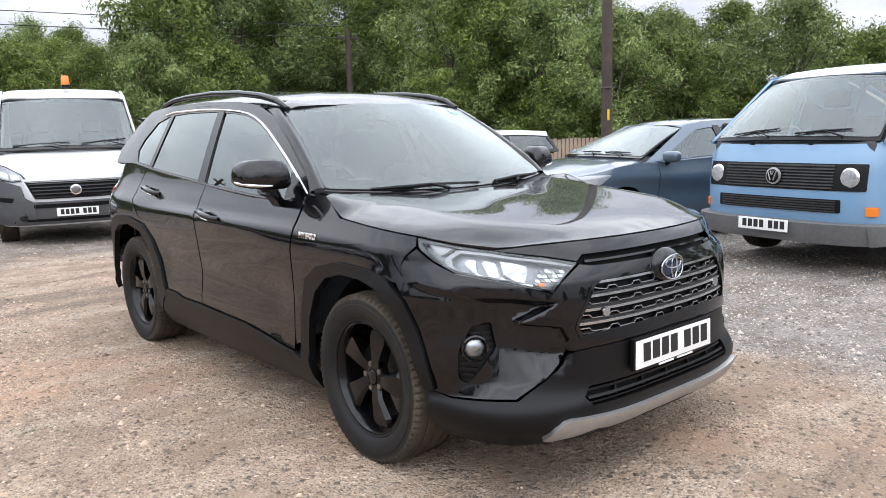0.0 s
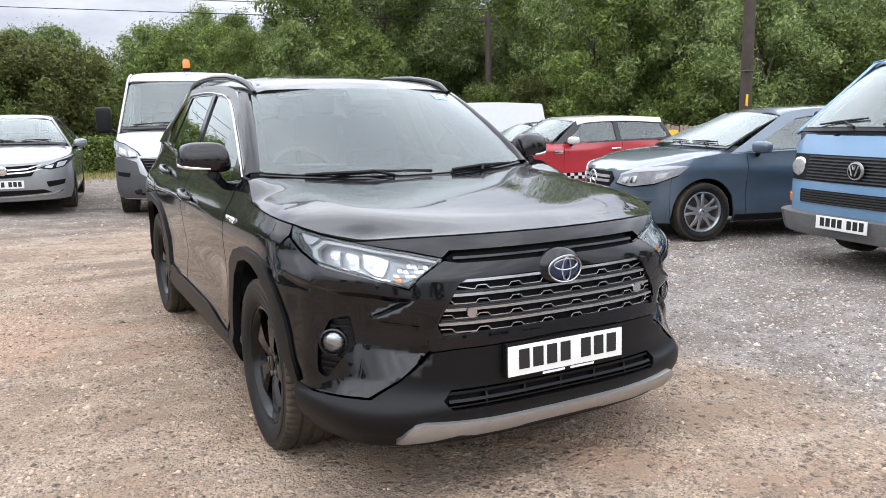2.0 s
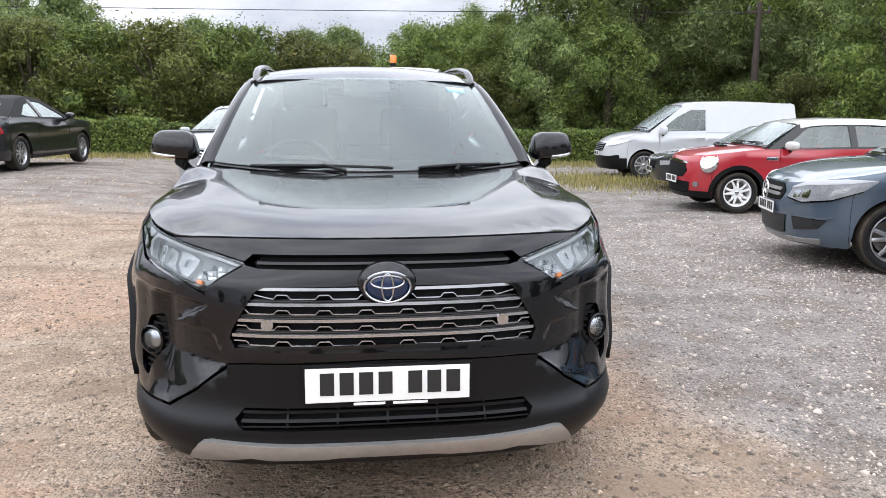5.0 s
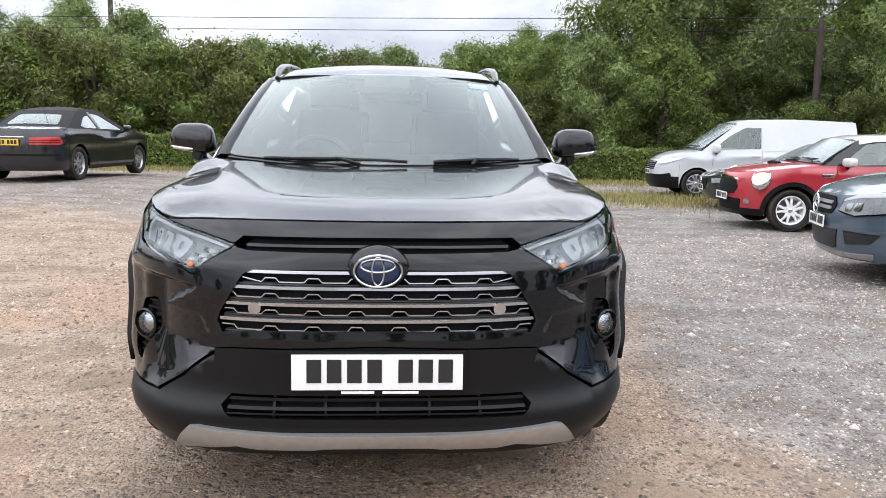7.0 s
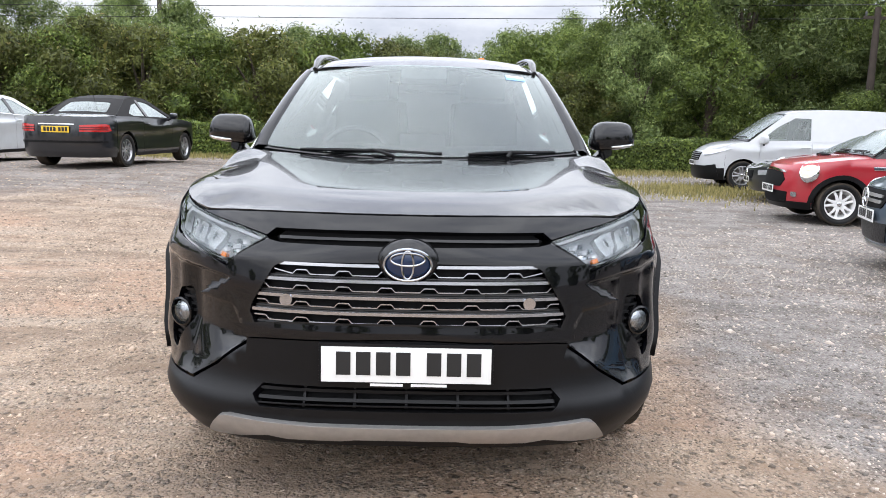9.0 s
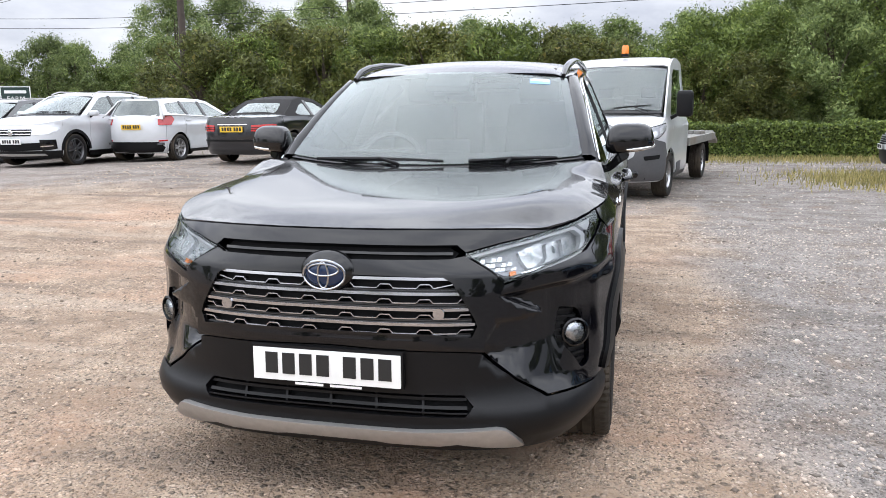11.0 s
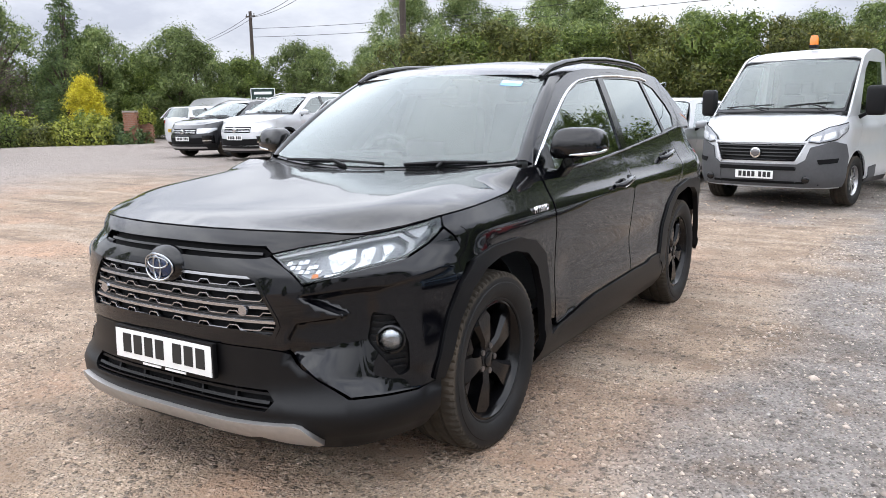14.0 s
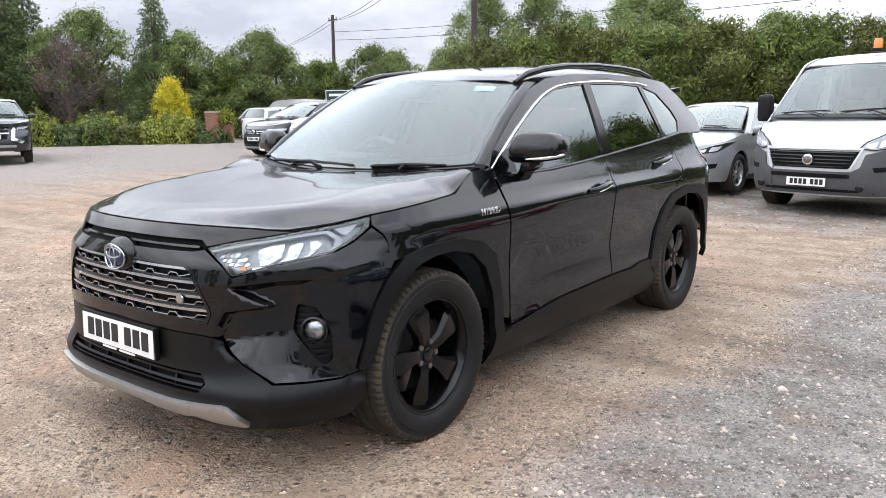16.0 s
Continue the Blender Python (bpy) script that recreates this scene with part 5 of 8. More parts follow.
def stones(name, n, lo, hi, box4, dens, label, kind="round"):
    """Loose stones strewn in a rectangle, thicker where dens says so."""
    V, Fc, made, base = [], [], 0, 0
    while made < n:
        x, y = rng.uniform(box4[0], box4[1]), rng.uniform(box4[2], box4[3])
        if rng.random() > dens(x, y):
            continue
        s = lo * (hi / lo) ** (rng.random() ** 2.0)
        a = rng.uniform(0, 2 * math.pi)
        c, sn = math.cos(a), math.sin(a)
        p, tris = SHAPES[kind][rng.integers(8)]
        p = p * s
        q = np.stack([p[:, 0] * c - p[:, 1] * sn + x, p[:, 0] * sn + p[:, 1] * c + y, p[:, 2] + gz(x, y) + roll(x, y) + s * 0.22], 1)
        Fc.append(tris + base)
        V.append(q)
        base += len(p)
        made += 1
    V, Fc = np.concatenate(V), np.concatenate(Fc)
    me = bpy.data.meshes.new(name)
    me.vertices.add(len(V))
    me.vertices.foreach_set("co", V.ravel())
    me.loops.add(len(Fc) * 3)
    me.loops.foreach_set("vertex_index", Fc.ravel())
    me.polygons.add(len(Fc))
    me.polygons.foreach_set("loop_start", np.arange(0, len(Fc) * 3, 3))
    me.polygons.foreach_set("loop_total", np.full(len(Fc), 3))
    me.update()
    me.validate()
    me.materials.append(STONE)
    return tagged(new(name, me), label, "stones", kind="stuff")


def thick(x, y):
    if abs(x) < 0.98 and abs(y) < 2.35:
        return 0.05
    patchy = 0.5 + 0.9 * noise.noise((x * 0.9, y * 0.9, 1.3))
    lane = float(ease(1.2, 1.75, x + 0.35 * noise.noise((y * 0.7, x * 0.5, 0))))
    side = float(ease(-0.9, -1.5, x))
    return max(0.05, min(1.0, (patchy if lane < 0.5 else 0.55 + 0.5 * patchy) * (0.16 + 0.84 * max(lane, 0.85 * side))))


stones("gravel_chips", 70000, 0.004, 0.013, (-5.0, 6.5, -3.6, 4.5), thick, "fine angular gravel chips", "chip")
stones("loose_stones", 22000, 0.009, 0.026, (-5.5, 6.5, -4.2, 5.5), thick, "small loose grey and tan stones", "chip")
stones("larger_stones", 420, 0.018, 0.042, (-5.0, 6.0, -3.4, 4.0), thick, "larger loose grey stones", "chip")
stones("far_stones", 14000, 0.010, 0.035, (-9.0, 9.0, 5.5, 17.0), lambda x, y: 0.7, "loose grey stones further back", "chip")

# ---- the other vehicles ----
def cut(poly, a, b, axis=0):
    """The part of a convex outline between two values of one number."""
    for lim, keep in ((a, 1), (b, -1)):
        out = []
        for p, q in zip(poly, poly[1:] + poly[:1]):
            ip, iq = keep * (p[axis] - lim) >= 0, keep * (q[axis] - lim) >= 0
            if ip:
                out.append(p)
            if ip != iq:
                t = (lim - p[axis]) / (q[axis] - p[axis])
                out.append((p[0] + (q[0] - p[0]) * t, p[1] + (q[1] - p[1]) * t))
        poly = out
        if len(poly) < 3:
            return []
    return poly


def shrink(poly, d):
    c = np.mean(poly, 0)
    out = []
    for p in poly:
        v = np.array(p) - c
        out.append(tuple(c + v * max(0.2, 1 - d / max(np.linalg.norm(v), 1e-6) * 1.4)))
    return out


def vehicle(name, m, label, category, paint, o, group=""):
    """A parked vehicle, its nose at y = 0, its tail at y = L; o holds its measurements in metres."""
    ob = thing(name, m, label, category, group)
    L, hw, zs, r = o["L"], o["W"] / 2, o.get("sill", 0.2), o["r"]
    b0, b1 = o["belt"]
    yc, zc, yt, zt = o["cowl"][0], o["cowl"][1], o["top"][0], o["top"][1]
    yr, zr, yb, zb = o["rear"]
    wr = o["roofw"]
    belt_z = curve([0, yc, yb, L], [b0 - 0.02, b0, b1, b1])
    rim_z = curve([0.0, o.get("nosey", 0.35), yc, yb - 0.01, L], [o["nose"], o["nose"] + (b0 - o["nose"]) * 0.45, b0, b1, o.get("tailz", b1)])
    zmax = max(b0, b1) + 0.05
    half = curve([zs - 0.02, zs + 0.16, 0.5 * (zs + b0), b0 - 0.14, b0 - 0.03, zmax], [hw * k for k in o.get("tuck", (0.93, 0.985, 0.99, 1.0, 0.965, 0.93))])
    fr = curve(*o["front"])
    bk = curve(o["back"][0], [L - q for q in o["back"][1]])
    zk = b0 - o.get("crease", 0.14)

    def relief(x, y, z):
        along = ease(o["cf"] - 0.3, o["cf"] + 0.25, y) * ease(L - 0.35, L - 0.8, y)
        fold = -0.011 * np.exp(-(((z - zk - 0.035 * (y - L / 2)) / 0.030) ** 2))
        hollow = 0.014 * np.exp(-(((z - zk + 0.24) / 0.11) ** 2))
        skirt = -0.012 * np.exp(-(((z - zs - 0.10) / 0.05) ** 2))
        return (fold + hollow + skirt) * along * o.get("shape", 1.0)
    sk = Skin(half, fr, bk, o["cf"], L - o.get("cr", 0.7), o.get("n", 2.6), o.get("nr", 2.9), o.get("af", 1.3), 1.2, relief)
    ra, az = o.get("arch", r + 0.05), r
    ylo, yhi = o["axles"]

    def low(y):
        for ya in (ylo, yhi):
            if abs(y - ya) < ra:
                return max(zs, az + math.sqrt(ra * ra - (y - ya) ** 2) * 0.98)
        return zs

    def y_of(u):
        return float(sk.surf(np.array([abs(u)]), np.array([0.6]))[0][1])

    def u_of(y):
        return sk.S(y, 0.6)[0]

    def strip(nm, u0, u1, mat, lo=None, hi=None, off=0.0, sides=(1,), lb="", res=0.08):
        n = max(6, int(abs(u1 - u0) / 0.04))
        us = np.linspace(u0, u1, n + 1)
        dn, up = [], []
        for u in us:
            y = y_of(u)
            a = max(low(y), lo if lo is not None else 0)
            bb = min(float(rim_z(y)), hi if hi is not None else 9)
            dn.append((float(u), a))
            up.append((float(u), max(bb, a + 0.004)))
        return panel(nm, dn + up[::-1], sk.surf, mat, ob, (), res, 0.02, off, sides, lb)

    ends = sk.af + sk.mid + sk.ar
    ufa, udoors, uqa = u_of(ylo - ra - 0.03), [u_of(y) for y in o["doors"]], u_of(min(yhi + ra + 0.05, L - 0.1))
    strip("front_bumper", -ufa, ufa, paint)
    g = 0.004
    for sx in (1, -1):
        strip("front_wing", ufa + g, udoors[0] - g, paint, sides=(sx,))
        for a, b in zip(udoors, udoors[1:]):
            d = strip("door", a + g, b - g, paint, sides=(sx,))
            yh, zh = y_of(b) - 0.13, float(belt_z(y_of(b))) - 0.13
            p = sk.surf(np.array([u_of(yh)]), np.array([zh]))[0] * (sx, 1, 1)
            tube("door_handle", [tuple(p + (sx * 0.003, -0.09, 0)), tuple(p + (sx * 0.03, -0.06, 0)), tuple(p + (sx * 0.03, 0.06, 0.004)), tuple(p + (sx * 0.003, 0.09, 0.004))], 0.013, o.get("handle", paint), d, "", 6)
        strip("rear_quarter", udoors[-1] + g, uqa - g, paint, sides=(sx,))
    strip("rear_bumper", uqa + g, 2 * ends - uqa - g, paint)
    if o.get("clad"):
        zc2 = o["clad"]
        strip("lower_trim", -ufa, ufa, o.get("clad_mat", TRIM), None, zc2, 0.006, lb="dark plastic lower trim")
        strip("lower_trim", uqa, 2 * ends - uqa, o.get("clad_mat", TRIM), None, zc2, 0.006)
        for sx in (1, -1):
            strip("lower_trim", u_of(ylo + ra + 0.01), u_of(yhi - ra - 0.01), o.get("clad_mat", TRIM), None, zs + 0.12, 0.006, (sx,))
    else:
        for sx in (1, -1):
            strip("sill", u_of(ylo + ra + 0.01), u_of(yhi - ra - 0.01), TRIM, None, zs + 0.07, 0.005, (sx,))
    if o.get("arch_trim"):
        for sx in (1, -1):
            for ya in (ylo, yhi):
                ring = []
                for rr, rev in ((ra + 0.06, False), (ra - 0.005, True)):
                    pts = []
                    for k in range(15):
                        t = math.pi * (0.0 + k / 14)
                        y, z = ya + rr * math.cos(t), az + rr * math.sin(t) * 0.98
                        pts.append(sk.S(min(max(y, 0.02), L - 0.02), max(z, zs)))
                    ring += pts[::-1] if rev else pts
                panel("arch_trim", ring[::-1], sk.surf, TRIM, ob, (), 0.08, 0.03, 0.012, (sx,), "black plastic wheel arch trim")
    for sx in (1, -1):
        for ya in (ylo, yhi):
            bm = bmesh.new()
            rows = []
            for k in range(13):
                t = math.pi * (-0.06 + 1.12 * k / 12)
                rows.append([bm.verts.new((sx * x, ya + (ra + 0.015) * math.cos(t), az + (ra + 0.015) * math.sin(t))) for x in (hw * 0.93, hw * 0.5)])
            for p, q in zip(rows, rows[1:]):
                bm.faces.new((p[0], p[1], q[1], q[0]))
            bm.faces.new([q[1] for q in rows])
            part("wheel_arch_liner", bm, DARK, ob)
    # bonnet, and the deck behind a saloon's cabin
    zn = o["nose"]
    hood_c = curve([-0.3, 0.05, 0.25, yc * 0.6 + 0.1, yc + 0.3], [zn, zn + 0.015, zn + (zc - zn) * 0.4, zn + (zc - zn) * 0.85, zc + 0.01])

    def top_base(x, y):
        return hood_c(y) - 0.03 * (np.abs(x) / hw) ** 2

    us = [0.0] + list(np.linspace(0.03, u_of(yc + 0.02), 26))
    line = sk.surf(np.array(us), np.array([float(rim_z(y_of(u))) for u in us]))
    outl = [(float(p[0]), float(p[1])) for p in line] + [(float(line[-1][0]) * 0.5, yc - 0.02), (0.0, yc - 0.04)]
    panel("bonnet", outl + [(-x, y) for x, y in outl[-2:0:-1]], matched(top_base, line), o.get("bonnet_mat", paint), ob, (), 0.08, 0.02)
    # cabin
    def screen(x0w, x1w, ya, za, yb2, zb2, bow, bow2, bulge):
        def at(x, v):
            k = x ** 2
            ya2, za2 = ya + bow * k, za - 0.015 * k
            yb3, zb3 = yb2 + bow2 * k, zb2 - 0.05 * k
            q = 4 * v * (1 - v) * bulge
            w = x0w + (x1w - x0w) * v
            return np.stack([x * w, ya2 + (yb3 - ya2) * v, za2 + (zb3 - za2) * v + q], -1)
        return at
    wb = float(half(b0)) - 0.02
    scr = screen(wb - 0.03, wr - 0.005, yc - o.get("bow", 0.12), zc + 0.005, yt - 0.08, zt, o.get("bow", 0.12), 0.10, 0.02)
    full = [(-0.99, 0.0), (0.99, 0.0), (0.99, 1.0), (-0.99, 1.0)]
    panel("screen_border", full, scr, TRIM_GLOSS if not o.get("rubber") else TRIM, ob, [rounded([(-0.965, 0.05), (0.965, 0.05), (0.965, 0.965), (-0.965, 0.965)], 0.06)], 0.1, 0.02, -0.002)
    gl = panel("windscreen", rounded([(-0.97, 0.045), (0.97, 0.045), (0.97, 0.97), (-0.97, 0.97)], 0.05), scr, o.get("glass", GLASS), ob, (), 0.12, 0.004, 0.003, label="clear windscreen")
    gl.visible_shadow = False
    zroof = curve([yt - 0.1, yt + 0.25, (yt + yr) / 2, yr], [zt - 0.012, zt + (o["H"] - zt) * 0.75, o["H"], zr])

    def roof_s(x, y):
        q = np.abs(x) / wr
        return np.stack([x + 0 * y, y + 0 * x, zroof(y) - 0.03 * q**2 - 0.035 * np.clip((q - 0.85) / 0.15, 0, 1.3) ** 2], -1)
    soft = o.get("roof_mat", paint)
    panel("roof", [(-wr, yt + 0.02), (-wr * 0.5, yt - 0.055), (0, yt - 0.08), (wr * 0.5, yt - 0.055), (wr, yt + 0.02), (wr, yr), (-wr, yr)], roof_s, soft, ob, (), 0.1, 0.02)
    zedge = curve([yt, yt + 0.25, (yt + yr) / 2, yr], [float(zroof(yt)) - 0.06, float(zroof(yt + 0.25)) - 0.06, o["H"] - 0.06, zr - 0.06])

    def side(y, z):
        bz = belt_z(y)
        k = (z - bz) / (o["H"] - 0.06 - bz)
        x = wb + 0.018 - (wb + 0.018 - wr) * np.clip(k, -0.2, 1.2)
        x = x - 0.05 * np.clip((y - (yr - 0.4)) / 0.8, 0, 1.2) ** 2
        return np.stack([x + 0 * y, y + 0 * z, z + 0 * y], -1)
    outline = [(yc - 0.01, b0 - 0.01)] + [(y, float(belt_z(y)) - 0.01) for y in np.linspace(yc + 0.3, yb - 0.05, 6)] + [(yb, zb - 0.01), (yr + 0.02, zr - 0.04)] + [(y, float(zedge(y)) + 0.03) for y in np.linspace(yr - 0.1, yt + 0.03, 7)]
    base = o.get("win", None)
    if base is None:
        ga, gc = 0.13, o.get("cpillar", 0.22)
        base = [(yc + ga + 0.10, float(belt_z(yc)) + 0.02), (yb - gc - 0.10, float(belt_z(yb)) + 0.02), (yb - gc, float(belt_z(yb)) + 0.06), (yr - gc * 0.3, zr - 0.12), (yr - 0.5, o["H"] - 0.125), ((yt + yr) / 2, o["H"] - 0.115), (yt + 0.35, float(zedge(yt + 0.35)) - 0.05), (yt + 0.14, float(zedge(yt + 0.14)) - 0.055)]
    holes = []
    ds = [-9] + list(o.get("splits", ())) + [9]
    for a, b in zip(ds, ds[1:]):
        w = cut(base, a + 0.035, b - 0.035)
        if len(w) >= 3 and max(p[0] for p in w) - min(p[0] for p in w) > 0.08:
            holes.append(w)
    if o.get("panel_from"):
        holes = [w for w in holes if np.mean(w, 0)[0] < o["panel_from"]]
    for sx in (1, -1):
        panel("cabin_frame", outline, side, o.get("frame_mat", paint), ob, holes, 0.1, 0.03, sides=(sx,))
        for w in holes:
            gp = panel("side_window", w, side, o.get("side_glass", GLASS_SIDE), ob, (), 0.15, 0.004, -0.008, (sx,))
            gp.visible_shadow = False
        if o.get("gutter"):
            ys = np.linspace(yt + 0.02, yr + 0.02, 10)
            panel("roof_edge", [(y, float(zedge(y)) - 0.045) for y in ys] + [(y, float(zedge(y)) + 0.040) for y in ys[::-1]], side, o["gutter"], ob, (), 0.1, 0.01, 0.006, (sx,))
        for a in o.get("splits", ()):
            if any(min(p[0] for p in w) < a < max(p[0] for p in w) + 0.1 for w in holes):
                za, zb3 = float(belt_z(a)) + 0.01, float(zedge(min(max(a, yt), yr))) - 0.03
                panel("pillar_cover", [(a - 0.05, za), (a + 0.05, za), (a + 0.05, zb3), (a - 0.05, zb3)], side, TRIM_GLOSS, ob, (), 0.1, 0.006, 0.003, (sx,))
        # mirrors
        mx, my, mz = o.get("mirror", (hw + 0.08, yc + 0.30, b0 + 0.06))
        sxm, sym, szm = o.get("mirror_size", (0.10, 0.06, 0.065))
        bm = bmesh.new()
        bmesh.ops.create_uvsphere(bm, u_segments=16, v_segments=10, radius=1)
        for v in bm.verts:
            c = [math.copysign(abs(q) ** o.get("mirror_pow", 0.68), q) for q in v.co]
            v.co = (mx + sxm * c[0], my + sym * c[1] + 0.03 * c[0], mz + szm * c[2])
        bm.transform(Matrix.Diagonal((sx, 1, 1, 1)))
        mi = part("door_mirror", bm, o.get("mirror_mat", paint), ob, "", 60)
        tube("mirror_arm", [(sx * (hw - 0.06), my + 0.03, mz - szm - 0.03), (sx * (mx - 0.03), my, mz - szm * 0.6)], [0.03, 0.022], TRIM, mi, "", 8)
    # tail: rear screen and the panel below it
    rs = screen(wr - 0.01, float(half(b1)) - 0.06, yr, zr + 0.0, yb, zb, -0.05, -o.get("rbow", 0.08), 0.015)
    if o.get("rear_glass", True):
        rw, r0, r1 = o.get("rhole", (0.9, 0.12, 0.90))
        h = rounded([(-rw, r0), (rw, r0), (rw, r1), (-rw, r1)], 0.1)
        panel("tail_frame", [(-0.99, 0.0), (-0.99, 1.0), (0.99, 1.0), (0.99, 0.0)][::-1], lambda x, v: rs(x, v), o.get("roof_mat2", soft if not o.get("roof_mat") else o.get("frame_mat", paint)), ob, [h], 0.12, 0.02)
        gr = panel("rear_screen", h, rs, o.get("rglass", GLASS_DARK), ob, (), 0.15, 0.004, 0.002, label="dark rear window")
    else:
        panel("tail_panel", [(-0.99, 0.0), (0.99, 0.0), (0.99, 1.0), (-0.99, 1.0)], rs, paint, ob, (), 0.15, 0.02)
    # deck
    def deck_base(x, y):
        return float(b1) + 0.01 + (zb - b1) * ease(L - 0.05, yb, y) + 0 * x - 0.012 * (np.abs(x) / hw) ** 2
    if L - yb > 0.12:
        us2 = np.linspace(u_of(yb - 0.05), ends - 0.001, 24)
        ln = sk.surf(us2, np.array([float(rim_z(y_of(u))) for u in us2]))
        outl = [(0.0, yb - 0.04)] + [(float(p[0]), float(p[1])) for p in ln]
        dk = matched(deck_base, ln)
        panel("boot_lid", outl + [(-x, y) for x, y in outl[-1:0:-1]], dk, paint, ob, (), 0.08, 0.02)
    # inside
    box("underbody", (0, L / 2, zs + 0.10), (hw * 1.55, L * 0.86, 0.12), DARK, ob, "", 0.03)
    zf = o.get("floor", 0.42)
    box("cabin_floor", (0, (yc + yb) / 2, zf), (hw * 1.66, yb - yc, 0.05), CABIN, ob)
    box("dashboard", (0, yc + 0.18, zc - 0.08), (wb * 1.86, 0.42, 0.14), CABIN, ob, "", 0.04)
    for x in (-0.37, 0.37):
        seat(ob, x, yt + o.get("seat_y", 0.30), min(b0 - 0.36, o["H"] - 0.98), SEAT, 0.48)
    if o.get("rear_seats", True):
        box("rear_bench", (0, yt + 1.35, b0 - 0.10), (hw * 1.4, 0.16, 0.62), SEAT, ob, "", 0.05, Matrix.Rotation(radians(-14), 3, "X"))
    steering_wheel(ob, -0.37, yc + 0.46, b0 - 0.03, 0.18)
    for a, b in o.get("wipers", (((-0.30, 0.02), (0.10, 0.02)), ((0.2, 0.02), (0.62, 0.03)))):
        pa, pb = scr(np.array([a[0] / wb]), np.array([0.06 + a[1]]))[0], scr(np.array([b[0] / wb]), np.array([0.07 + b[1]]))[0]
        up = np.array([0, -0.012, 0.014])
        wiper(ob, tuple(scr(np.array([(b[0] - 0.05) / wb]), np.array([0.0]))[0] + up), tuple(pa + up), tuple(pb + up))
    wheel_set(o["wheel"], r, o.get("tyre", 0.205), o.get("rim", r * 0.66), o.get("rim_mat", RIM_SILVER), o.get("spokes", 5), o.get("style", "fork"), o.get("cap", CHROME))
    for sx in (1, -1):
        for i, ya in enumerate((ylo, yhi)):
            mm = Matrix.Translation((sx * (hw - 0.13), ya, r - 0.006))
            if sx < 0:
                mm = mm @ Matrix.Rotation(math.pi, 4, "Z")
            put_wheel(ob, o["wheel"], mm, 20 * i + 11 * sx)
    return ob, sk


def patch(ob, sk, name, pts, mat, off=0.008, sides=(1, -1), depth=0.02, label="", r=0.015, res=0.06, end="F"):
    """A shaped piece laid on a vehicle's skin; points are ("x", value, z) on the front or back, or ("y", value, z) on the side."""
    q = []
    for k, v, z in pts:
        q.append((sk.F(v, z) if end == "F" else sk.R(v, z)) if k == "x" else sk.S(v, z))
    a = sum(p[0] * w[1] - w[0] * p[1] for p, w in zip(q, q[1:] + q[:1]))
    if a < 0:
        q = q[::-1]
    return panel(name, rounded(q, r, 3) if r else q, sk.surf, mat, ob, (), res, depth, off, sides, label)


def X(*pts):
    return [("x", a, b) for a, b in pts]


def sym(*pts):
    """An outline across the middle, from its right half."""
    return [("x", a, b) for a, b in pts] + [("x", -a, b) for a, b in pts[::-1] if a]


def disc(ob, name, c, rx, rz, mat, thick=0.012, label=""):
    bm = add_lathe(bmesh.new(), [(0.0, 0.006), (0.75, 0.006), (0.95, 0.002), (1.0, -thick)], 24, "z")
    bm.transform(Matrix.Translation(c) @ Matrix.Rotation(radians(90), 4, "X") @ Matrix.Diagonal((rx, rz, 1, 1)))
    return part(name, bm, mat, ob, label, 60)


def heading(x, y, z, rx, ry):
    """A pose whose tail points along (rx, ry)."""
    return pose(x, y, z, 0, 0, math.degrees(math.atan2(-rx, ry)))


def metallic(name, col, rough=0.3):
    return shader(name, col, rough, 0.35, 1.0, vary=0.08, scale=10)


def solid(name, col, rough=0.3):
    return shader(name, col, rough, 0.0, 0.9, vary=0.05, scale=8, dirt=tuple(0.75 * q for q in col), dirt_at=0.62)


WHITE_A = solid("white_paint", (0.53, 0.54, 0.555))
CAR = dict(W=1.78, roofw=0.56, front=([0.15, 0.3, 0.5, 0.75, 0.9], [0.10, 0.02, 0.0, 0.04, 0.16]), back=([0.15, 0.3, 0.6, 0.9, 1.1], [0.10, 0.02, 0.0, 0.04, 0.10]), cf=0.75, n=2.5, r=0.315, sill=0.2, wheel="saloon")
HATCH = dict(CAR, L=4.29, H=1.43, nose=0.74, belt=(0.93, 1.02), cowl=(1.15, 0.99), top=(1.95, 1.36), rear=(3.75, 1.36, 4.15, 1.0), axles=(0.86, 3.56), doors=(1.35, 2.45, 3.35), splits=(2.45, 3.30))

# blue-grey hatchback
SLATE = metallic("slate_blue_paint", (0.078, 0.108, 0.145))
v, k = vehicle("hatchback", heading(4.03, 2.50, gz(4.9, 1.9), 0.963, -0.27), "slate blue metallic hatchback with silver alloy wheels", "car", SLATE, dict(HATCH, wheel="slate", style="fork", spokes=5, rim=0.215))
patch(v, k, "grille", sym((0, 0.735), (0.30, 0.735), (0.37, 0.66), (0.30, 0.575), (0, 0.565)), DARK, label="black grille with chrome bars")
for z in (0.625, 0.675):
    patch(v, k, "grille_bar", sym((0, z + 0.018), (0.30, z + 0.018), (0.30, z - 0.012), (0, z - 0.012)), SILVER, 0.02, (1,), r=0)
part("emblem", add_tube(bmesh.new(), [(0.088 * math.cos(q * math.pi / 14), -0.036, 0.65 + 0.088 * math.sin(q * math.pi / 14)) for q in range(29)], 0.008, 8, False), CHROME, v, "round chrome emblem")
MESH = shader("black_intake_mesh", (0.012, 0.012, 0.013), 0.5, vary=0.7, scale=55, bump=0.01)
